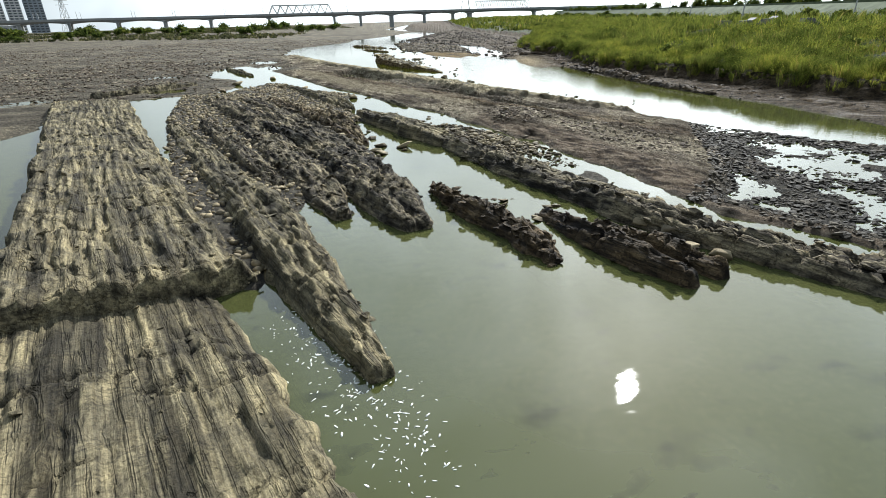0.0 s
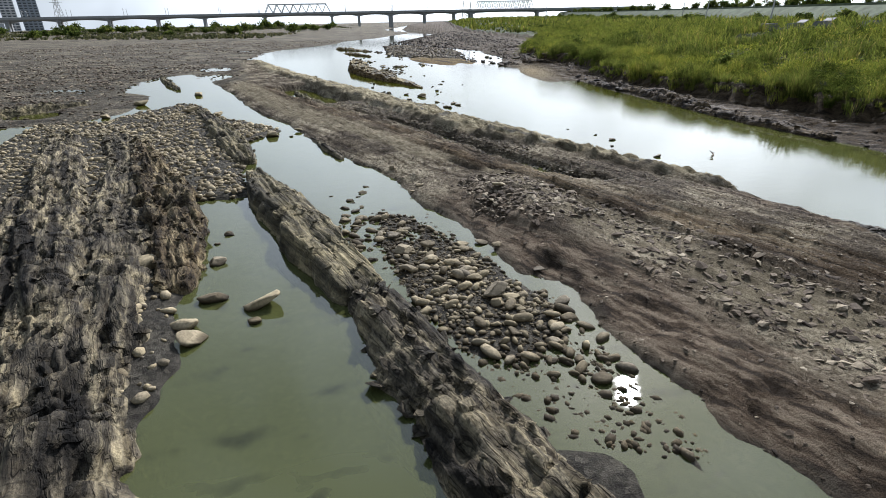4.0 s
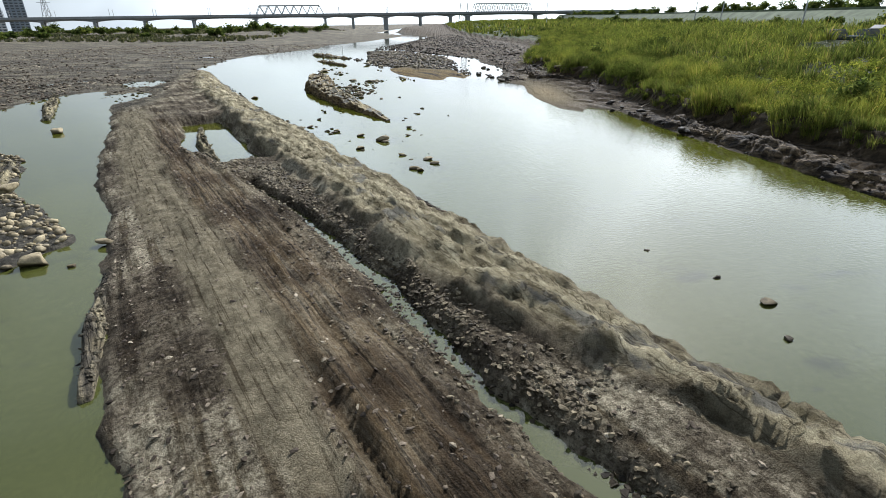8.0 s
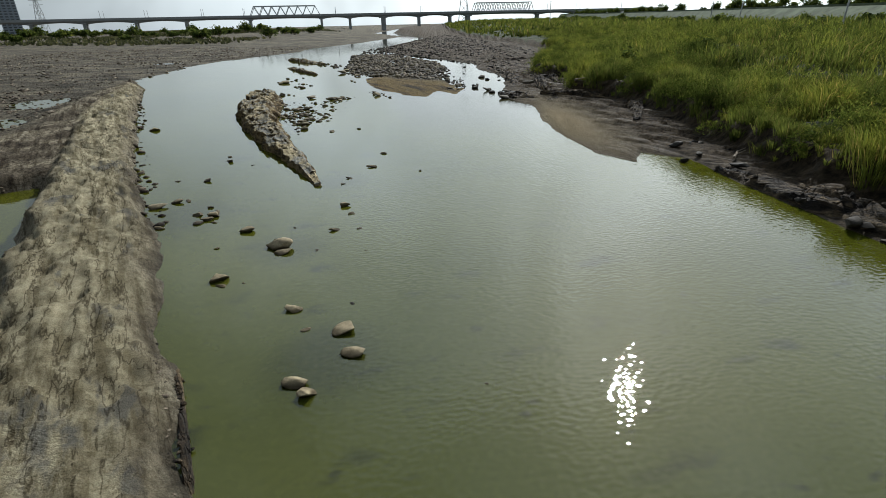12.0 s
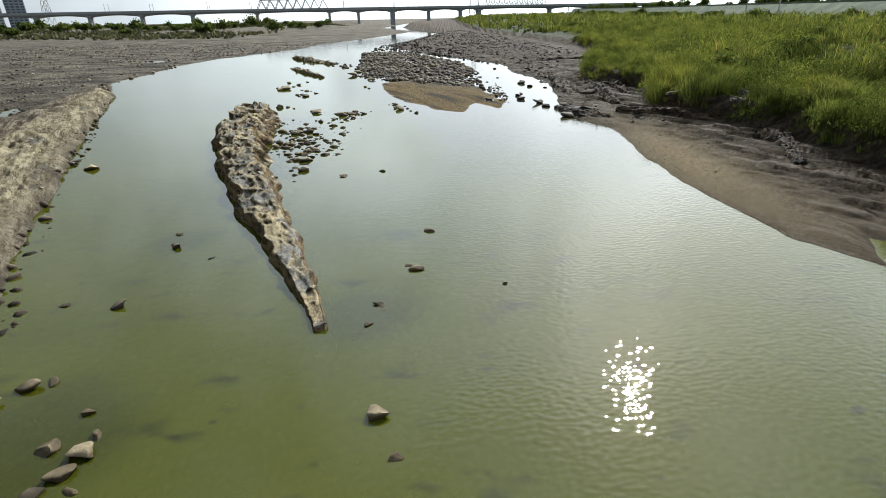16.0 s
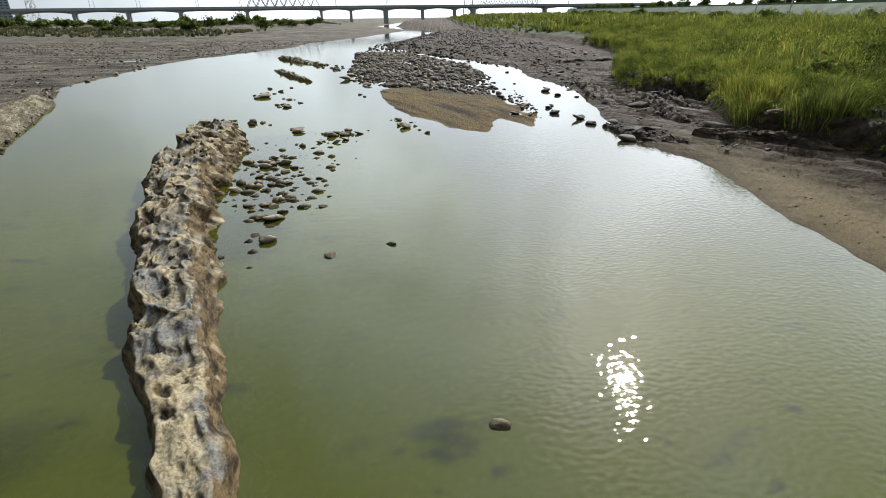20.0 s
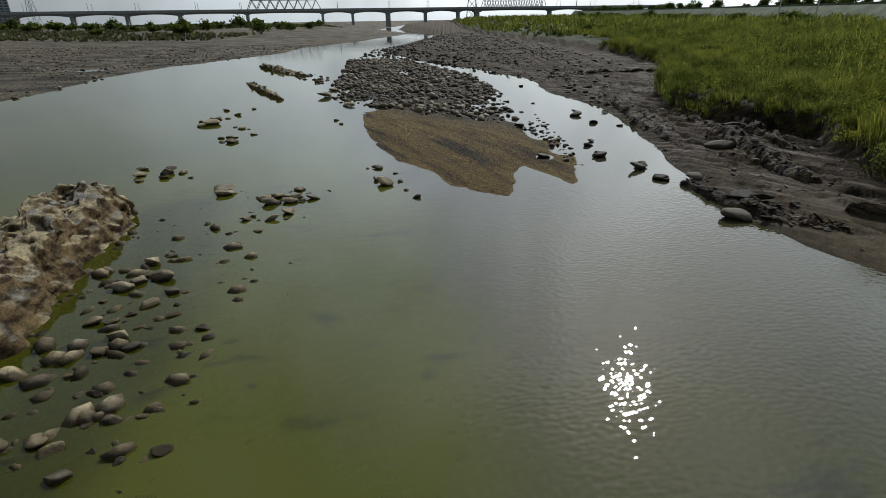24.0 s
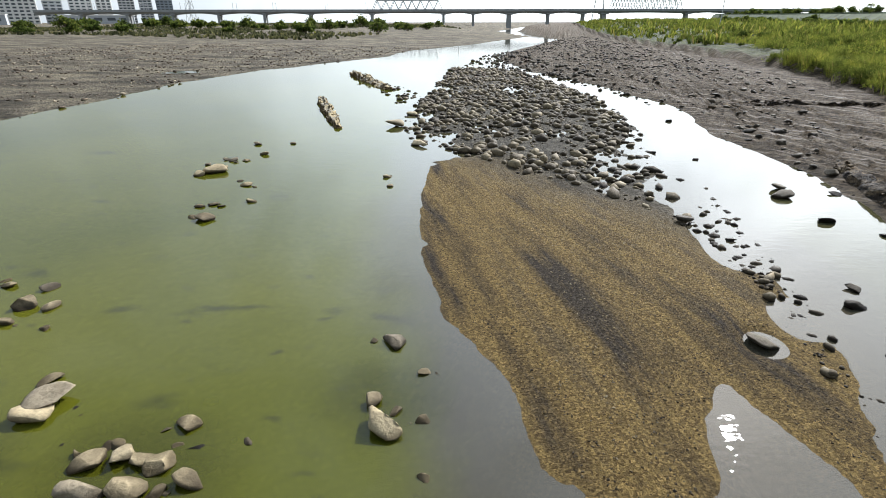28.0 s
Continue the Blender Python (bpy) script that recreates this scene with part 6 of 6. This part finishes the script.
def bush(seed, wide, tall):
    root = tagged(new("bush"), "dark green rounded bush on the grassy bank", "bush", "bushes on the banks")
    bm = bmesh.new()
    for k in range(5):
        a = k * 1.3
        rod(bm, (0, 0, -0.2), (math.cos(a) * wide * 0.25, math.sin(a) * wide * 0.25, tall * 0.6), 0.07, 0.02, 5)
    part("stems", bm, BARK, root)
    ob = new("crown", crown_mesh(seed, wide, tall, 500, 0.35))
    ob.parent, ob.location = root, (0, 0, tall * 0.45)
    return root


# ---- levee on the far side of the reeds ----
LEVEE = [(150, -80, 7.2), (136, 60, 7.2), (130, 180, 7.5), (134, 300, 8.4), (140, 500, 10.0), (150, 720, 12.5)]
# grass and concrete, with distance haze put into the colour as a paler grey-green
HAZED_LEVEE = plain("hazed_levee_grass_concrete", (0.095, 0.115, 0.07), 0.95, 0, 0.25, 0.4)
ROOF_WHITE = plain("white_sheet_roof", (0.75, 0.75, 0.73), 0.6)


def levee_mesh():
    rows = []
    for i in range(121):
        s = i / 120 * (len(LEVEE) - 1)
        k = min(int(s), len(LEVEE) - 2)
        (ax, ay, az), (bx, by, bz) = LEVEE[k], LEVEE[k + 1]
        f = s - k
        x, y, z = ax + (bx - ax) * f, ay + (by - ay) * f, az + (bz - az) * f
        for dx, dz in ((-11, 2.8), (-7, 4.6), (-1.2, z), (0, z + 0.05), (0, z + 0.75), (0.35, z + 0.75), (0.35, z), (6, z), (16, 3)):
            wob = 0.25 * noise.noise((x * 0.05, y * 0.05 + dx, 0)) if dx in (-7, -11) else 0
            rows.append((x + dx, y, dz + wob))
    n = 9
    i = (np.arange(120)[:, None] * n + np.arange(n - 1)).ravel()
    me = mesh_of("levee", np.array(rows), np.stack([i, i + 1, i + n + 1, i + n], 1), False)
    me.materials.append(HAZED_LEVEE)
    return me


tagged(new("levee", levee_mesh()), "long grassy flood embankment with a low parapet wall", "embankment", kind="structure")


def levee_at(y):
    for (ax, ay, az), (bx, by, bz) in zip(LEVEE, LEVEE[1:]):
        if ay <= y <= by:
            f = (y - ay) / (by - ay)
            return ax + (bx - ax) * f, az + (bz - az) * f
    return LEVEE[-1][0], LEVEE[-1][2]


rnd = random.Random(5)
first = [tree(400 + i, 6 + i, 3.6 + i * 0.6, 0.3 + 0.1 * i, "dark green broadleaf tree on the embankment") for i in range(4)]
n = 0
for k in range(120):
    y = 60 + k * 5.3 + rnd.uniform(-4, 4)
    if rnd.random() < 0.3:
        continue
    x, z = levee_at(y)
    m = pose(x + 4 + rnd.uniform(-2, 6), y, z - 0.1, 0, 0, rnd.uniform(0, 360))
    if n < 4:
        first[n].matrix_world = m
    else:
        ob = copy_thing(first[n % 4], m)
        ob.scale = [rnd.uniform(0.45, 1.15)] * 3
    n += 1
shrubs = [bush(450 + i, 3.5 + i, 2.2 + 0.5 * i) for i in range(3)]
n = 0
for k in range(70):
    y = 50 + k * 6.5
    x = levee_at(y)[0] - 12 - rnd.uniform(0, 32) * (0.4 if y < 130 else 1)
    if abs(y - 101) < 12 and x < 78:
        continue
    m = pose(x, y, float(heights([x], [y])[0]) + 0.1, 0, 0, rnd.uniform(0, 360))
    if n < 3:
        shrubs[n].matrix_world = m
    else:
        ob = copy_thing(shrubs[n % 3], m)
        ob.scale = [rnd.uniform(0.7, 1.5)] * 3
    n += 1
for k in range(70):
    a = radians(-66 + k * 0.8)
    d = 330 + rnd.uniform(-70, 120)
    x, y = math.sin(a) * d, 60 + math.cos(a) * d
    if x > -70:
        continue
    ob = copy_thing(shrubs[k % 3], pose(x, y, float(heights([x], [y])[0]) + 0.1, 0, 0, rnd.uniform(0, 360)))
    ob.scale = [rnd.uniform(1.2, 2.6)] * 3

x, y = np.random.RandomState(9).uniform((-330, 260), (-75, 520), (6000, 2)).T
keep = fbm(x * 0.02, y * 0.02, 331, 3) > -0.1
grass("reeds", x[keep], y[keep], np.full(keep.sum(), 1.3), 8, 0.2, SCRUB, "rough olive grass on the far flood plain", 333)

x, y = reed_spots(110, 341, 3, 70, (20, 30), (95, 230))
z = heights(x, y)
for k in range(110):
    if math.hypot(x[k] - 57, (y[k] - 99) * 1.5) < 17:
        continue
    ob = copy_thing(shrubs[k % 3], pose(x[k], y[k], z[k] - 0.1, 0, 0, rnd.uniform(0, 360)))
    ob.scale = [rnd.uniform(0.3, 0.62)] * 3

# ---- railway bridge ----
CONCRETE = plain("weathered_concrete", (0.25, 0.26, 0.26), 0.85, 0, 0.4, 0.12)
STEEL = plain("painted_steel_truss", (0.4, 0.42, 0.42), 0.55, 0.0, 2, 0.1)
POLE = plain("galvanised_steel", (0.35, 0.36, 0.36), 0.5, 0.4)
BX, BY, BZ, BANG = -185.0, 618.0, 16.4, math.atan2(14, 66)
bridge = tagged(new("railway_bridge"), "long grey concrete railway bridge with steel truss spans", "bridge")
bridge.matrix_world = pose(BX, BY, 0, 0, 0, math.degrees(BANG))


def girder(a, b, haunch):
    """One span of box girder, deeper over the piers."""
    bm = bmesh.new()
    rows, n = [], 12
    for i in range(n + 1):
        s = i / n
        deep = 2.3 + haunch * (2 * s - 1) ** 2
        x = a + (b - a) * s
        for yy, zz in ((-5.5, BZ), (-5.5, BZ - 1.0), (-3.2, BZ - deep), (3.2, BZ - deep), (5.5, BZ - 1.0), (5.5, BZ)):
            rows.append(bm.verts.new((x, yy, zz)))
    for i in range(n):
        for j in range(6):
            bm.faces.new((rows[i * 6 + j], rows[i * 6 + (j + 1) % 6], rows[i * 6 + 6 + (j + 1) % 6], rows[i * 6 + 6 + j]))
    bm.faces.new(rows[:6])
    bm.faces.new(rows[-6:][::-1])
    bmesh.ops.recalc_face_normals(bm, faces=bm.faces)
    return bm


def pier(x, wide, deep=2.6):
    bm = bmesh.new()
    for yy in (-2.6, 2.6):
        box(bm, (wide, deep, 17), (x, yy, BZ - deep * 0.9 - 8.5), bevel=0.2)
    box(bm, (wide * 1.9, 9.5, 1.3), (x, 0, BZ - 3.1), bevel=0.2)
    return bm


SPANS = [(-330, -285), (-285, -240), (-240, -195), (-195, -150), (-150, -105), (-105, -60), (-60, 0), (0, 70), (70, 99), (99, 134),
         (134, 172), (172, 206), (206, 226), (226, 306), (306, 350), (350, 400), (400, 450)]
for a, b in SPANS:
    part("girder", girder(a, b, 1.6 if b - a < 60 else 0.7), CONCRETE, bridge)
    part("pier", pier(b, 2.4 if b not in (134, 226) else 4.2), CONCRETE, bridge)
    for side in (-5.3, 5.3):
        bm = bmesh.new()
        box(bm, (b - a - 0.1, 0.25, 1.1), ((a + b) / 2, side, BZ + 0.55))
        part("parapet", bm, CONCRETE, bridge)


def truss(a, b, tall, panels):
    for side in (-4.6, 4.6):
        step = (b - a) / panels
        bm = bmesh.new()
        bar(bm, (a, side, BZ + 0.6), (b, side, BZ + 0.6), 0.9)
        part("lower_chord", bm, STEEL, bridge)
        bm = bmesh.new()
        bar(bm, (a + step * 0.5, side, BZ + tall), (b - step * 0.5, side, BZ + tall), 0.9)
        part("upper_chord", bm, STEEL, bridge)
        for i in range(panels):
            x0, xm, x1 = a + i * step, a + (i + 0.5) * step, a + (i + 1) * step
            for p, q in ((x0, xm), (x1, xm)):
                bm = bmesh.new()
                bar(bm, (p, side, BZ + 0.6), (q, side, BZ + tall), 0.62)
                part("diagonal", bm, STEEL, bridge)
    for i in range(panels):
        bm = bmesh.new()
        x = a + (i + 0.5) * (b - a) / panels
        bar(bm, (x, -4.6, BZ + tall), (x, 4.6, BZ + tall), 0.4)
        part("cross_beam", bm, STEEL, bridge)


truss(1, 69, 9.0, 8)
truss(232, 300, 9.0, 12)
for k in range(17):
    x = -320 + k * 45 + (0 if k % 2 else 6)
    if -3 < x < 73 or 228 < x < 304:
        continue
    for side in (-5.0, 5.0):
        bm = bmesh.new()
        rod(bm, (x, side, BZ), (x, side, BZ + 7.5), 0.22, 0.16, 6)
        bar(bm, (x, side, BZ + 6.3), (x, side * 0.3, BZ + 6.7), 0.16)
        part("catenary_pole", bm, POLE, bridge)


def pylon(x, y, z, tall, wide):
    root = tagged(new("power_pylon"), "tall steel lattice power pylon beyond the bridge", "pylon")
    root.location = (x, y, z)
    lv = [0, 0.25, 0.45, 0.62, 0.76, 0.88, 1.0]
    half = [wide / 2 * (1 - 0.85 * v) for v in lv]
    for sx, sy in ((1, 1), (1, -1), (-1, 1), (-1, -1)):
        bm = bmesh.new()
        for i in range(6):
            bar(bm, (sx * half[i], sy * half[i], lv[i] * tall), (sx * half[i + 1], sy * half[i + 1], lv[i + 1] * tall), 0.45)
        part("leg", bm, POLE, root)
    for i in range(6):
        bm = bmesh.new()
        for s in (1, -1):
            for sx in (1, -1):
                bar(bm, (sx * half[i], s * half[i], lv[i] * tall), (-sx * half[i + 1], s * half[i + 1], lv[i + 1] * tall), 0.28)
                bar(bm, (s * half[i], sx * half[i], lv[i] * tall), (s * half[i + 1], -sx * half[i + 1], lv[i + 1] * tall), 0.28)
        part("lattice", bm, POLE, root)
    for h in (0.74, 0.85, 0.95):
        bm = bmesh.new()
        bar(bm, (-wide * 0.8, 0, h * tall), (wide * 0.8, 0, h * tall), 0.5)
        part("cross_arm", bm, POLE, root)
    return root


pylon(36, 760, 4, 52, 14)
pylon(-560, 850, 4, 52, 12)


def utility_pole(x, y, z, tall, tilt):
    root = tagged(new("utility_pole"), "slightly leaning dark utility pole in the grass", "pole", "utility poles")
    root.matrix_world = pose(x, y, z, 0, tilt, 0)
    bm = bmesh.new()
    rod(bm, (0, 0, -0.3), (0, 0, tall), 0.2, 0.13)
    part("shaft", bm, POLE, root)
    bm = bmesh.new()
    bar(bm, (-0.9, 0, tall - 0.6), (0.9, 0, tall - 0.6), 0.14)
    part("cross_arm", bm, POLE, root)


for x, y, tilt in ((98, 245, 2), (104, 238, 4), (88, 168, 1), (118, 165, -2), (60, 330, 0), (150, 330, 1)):
    utility_pole(x, y, float(heights([x], [y])[0]), 11, tilt)

# ---- apartment towers ----
WALLS = [plain("white_tower_wall", (0.6, 0.6, 0.58), 0.8, 0, 0.2, 0.08), plain("grey_tower_wall", (0.3, 0.32, 0.34), 0.8, 0, 0.2, 0.08),
         plain("blue_grey_tower_wall", (0.2, 0.24, 0.28), 0.7, 0, 0.2, 0.08)]
GLASS = plain("dark_window_glass", (0.06, 0.07, 0.08), 0.15)
pane = bpy.data.meshes.new("window")
bm = bmesh.new()
box(bm, (1, 0.12, 1))
bm.to_mesh(pane)
bm.free()
pane.materials.append(GLASS)


def tower(az0, az1, dist, tall, wall, label):
    mid = radians((az0 + az1) / 2)
    wide = 2 * dist * math.tan(radians(az1 - az0) / 2)
    deep = min(wide, 22)
    x, y = math.sin(mid) * dist, 60 + math.cos(mid) * dist
    root = tagged(new("apartment_tower"), label, "apartment building", "towers across the river")
    root.matrix_world = pose(x, y, 3, 0, 0, -math.degrees(mid))
    bm = bmesh.new()
    box(bm, (wide, deep, tall), (0, 0, tall / 2 - 2))
    part("wall", bm, WALLS[wall], root)
    bm = bmesh.new()
    box(bm, (wide * 0.5, deep * 0.5, 4), (0, 0, tall))
    part("roof_house", bm, WALLS[1], root)
    cols = max(2, round(wide / 5.5))
    floors = 13
    for f in range(floors):
        z = 4 + f * 3.4
        bm = bmesh.new()
        box(bm, (wide + 0.6, 1.0, 0.5), (0, -deep / 2 - 0.3, z - 1.3))
        part("balcony_band", bm, WALLS[0 if wall != 2 else 1], root)
        for c in range(cols):
            ob = new("window", pane)
            ob.parent = root
            ob.location = ((c + 0.5 - cols / 2) * wide / cols, -deep / 2 - 0.02, z + 0.2)
            ob.scale = (wide / cols * 0.62, 1, 1.7)
    return root


for az0, az1, dist, tall, wall, label in (
        (-52.4, -50.6, 800, 62, 1, "grey apartment tower with dark window bands"), (-50.2, -48.9, 820, 66, 2, "blue-grey apartment tower with pale bands"),
        (-48.6, -46.2, 780, 62, 0, "white apartment tower with balconies"), (-45.9, -44.6, 830, 64, 1, "grey apartment tower with window rows"),
        (-44.2, -42.6, 860, 66, 0, "white apartment tower with window grid"), (-42.3, -41.2, 860, 66, 0, "narrow white apartment tower"),
        (-40.8, -39.6, 930, 62, 1, "grey apartment tower in haze"), (-39.3, -38.3, 960, 64, 1, "slim grey apartment tower in haze"),
        (-38.0, -36.7, 980, 66, 2, "dark blue-grey apartment tower in haze")):
    tower(az0, az1, dist, tall, wall, label)


def shed(x, y, wide, deep, tall, turn, label):
    root = tagged(new("low_building"), label, "building", "low buildings on the far bank")
    root.matrix_world = pose(x, y, float(heights([x], [y])[0]), 0, 0, turn)
    bm = bmesh.new()
    box(bm, (wide, deep, tall + 1), (0, 0, tall / 2 - 0.5))
    part("wall", bm, WALLS[1], root)
    bm = bmesh.new()
    box(bm, (wide + 1, deep + 1, 0.5), (0, 0, tall + 0.2))
    part("roof", bm, ROOF_WHITE, root)
    for k in range(5):
        bm = bmesh.new()
        box(bm, (wide / 9, 0.12, tall * 0.35), ((k - 2) * wide / 5.5, -deep / 2 - 0.02, tall * 0.55))
        part("window", bm, GLASS, root)


shed(-545, 660, 75, 20, 9, 40, "long low white-roofed building below the towers")
shed(-470, 460, 40, 16, 8, 45, "grey works building behind bushes")
shed(-440, 400, 24, 14, 11, 48, "dark grey three-storey building with pale bands")

# ---- driftwood on the bank ----
DRIFTWOOD = plain("bleached_driftwood", (0.2, 0.16, 0.115), 0.85, 0, 9, 0.35)


def driftwood(x, y, length, turn, seed, label):
    """A bent, tapering branch with two broken side shoots."""
    rnd = random.Random(seed)
    root = tagged(new("driftwood"), label, "driftwood", "driftwood along the mud bank")
    root.matrix_world = pose(x, y, max(float(heights([x], [y])[0]), 0.0) + 0.06, 0, 0, turn)
    line = [Vector((k / 6 * length - length / 2, rnd.gauss(0, 0.06) * length * 0.5, 0.02 + 0.1 * length * math.sin(k * 0.5) * 0.4)) for k in range(7)]
    bm = bmesh.new()
    for k in range(6):
        rod(bm, line[k], line[k + 1], 0.045 * length * (1 - k / 8), 0.045 * length * (1 - (k + 1) / 8), 7)
    part("branch", bm, DRIFTWOOD, root)
    for k in (2, 4):
        bm = bmesh.new()
        side = Vector((0.25, rnd.choice((-1, 1)) * 0.3, 0.16)) * length * 0.7
        rod(bm, line[k], line[k] + side, 0.024 * length, 0.008 * length, 6)
        part("side_shoot", bm, DRIFTWOOD, root)


for (x, y), length, turn, seed in zip([(18.08, 97.47), (17.88, 98.4), (17.07, 96.78), (18.39, 76.25)], (1.5, 1.1, 1.8, 1.4), (35, 120, 20, 55), (1, 2, 3, 4)):
    driftwood(x, y, length, turn, seed, "bleached driftwood branch lying on the mud bank")
driftwood(14.94, 46.01, 0.8, 60, 6, "thin forked branch standing out of still water")

# ---- parked cars ----
CAR_PAINT = [plain("dark_blue_car_paint", (0.03, 0.035, 0.05), 0.7, 0.0, 1, 0.1), plain("silver_car_paint", (0.08, 0.082, 0.085), 0.7, 0.3, 1, 0.1),
             plain("dark_green_car_paint", (0.04, 0.06, 0.055), 0.7, 0, 1, 0.1)]
RUBBER = plain("tyre_rubber", (0.025, 0.025, 0.025), 0.85)
CAR_GLASS = plain("car_glass", (0.03, 0.033, 0.036), 0.35)
LAMP_RED = plain("tail_lamp", (0.25, 0.02, 0.02), 0.3)


def car(x, y, turn, paint, label, hatch=False):
    root = tagged(new("parked_car"), label, "car", "cars parked on the grass")
    root.matrix_world = pose(x, y, float(heights([x], [y])[0]), 0, 0, turn)
    bm = bmesh.new()
    box(bm, (4.3, 1.7, 0.62), (0, 0, 0.6), bevel=0.16)
    part("body", bm, CAR_PAINT[paint], root)
    bm = bmesh.new()
    made = bmesh.ops.create_cube(bm, size=1, matrix=Matrix.Translation((-0.2, 0, 1.18)) @ Matrix.Diagonal((2.7, 1.5, 0.62, 1)))["verts"]
    for v in made:
        if v.co.z > 1.2:
            v.co.x, v.co.y = -0.2 + (v.co.x + 0.2) * 0.68, v.co.y * 0.86
    bmesh.ops.bevel(bm, geom=list(bm.edges), offset=0.07, segments=2, affect="EDGES")
    part("cabin", bm, CAR_GLASS, root)
    bm = bmesh.new()
    box(bm, (1.75, 1.26, 0.06), (-0.2, 0, 1.51), bevel=0.02)
    part("roof", bm, CAR_PAINT[paint], root)
    for sx in (-1.32, 1.35):
        for sy in (-0.78, 0.78):
            bm = bmesh.new()
            rod(bm, (sx, sy - 0.1, 0.31), (sx, sy + 0.1, 0.31), 0.31, 0.31, 16)
            part("wheel", bm, RUBBER, root)
    for sy in (-0.62, 0.62):
        bm = bmesh.new()
        box(bm, (0.06, 0.3, 0.16), (-2.15, sy, 0.72))
        part("tail_lamp", bm, LAMP_RED, root)
    if hatch:
        bm = bmesh.new()
        box(bm, (0.9, 1.3, 0.06), (-1.65, 0, 1.75), pose(0, 0, 0, 0, 25, 0), bevel=0.02)
        part("tailgate", bm, CAR_PAINT[1], root, "raised grey tailgate")


car(50.4, 104.4, 195, 1, "small grey car parked on bare ground")
car(53.2, 102.9, 200, 2, "dark green car parked beside the reeds", True)
car(56.4, 101.8, 205, 0, "dark blue car with its tailgate raised", True)
car(61.8, 99.8, 190, 0, "dark estate car parked on bare ground")

# ---- foam flecks on the pool ----
FOAM = plain("white_foam", (0.8, 0.8, 0.76), 0.9)
rs = np.random.RandomState(61)
n = 420
s = rs.uniform(0, 1, n)
x = -3.0 + 3.2 * s + rs.normal(0, 0.35, n) + 0.4 * fbm(s * 6, s * 2, 5)
y = 17.2 - 4.8 * s + rs.normal(0, 0.55, n)
keep = heights(x, y) < -0.1
x, y = x[keep], y[keep]
flake = [(co * (1, 0.45, 0.12), tri) for co, tri in CHIPS[:4]]
heap_of("foam", flake, x, y, np.full(len(x), 0.004), rs.uniform(0.03, 0.12, len(x)), FOAM, "scattered white foam flecks drifting on the pool", "foam", True, 0.0, 63)
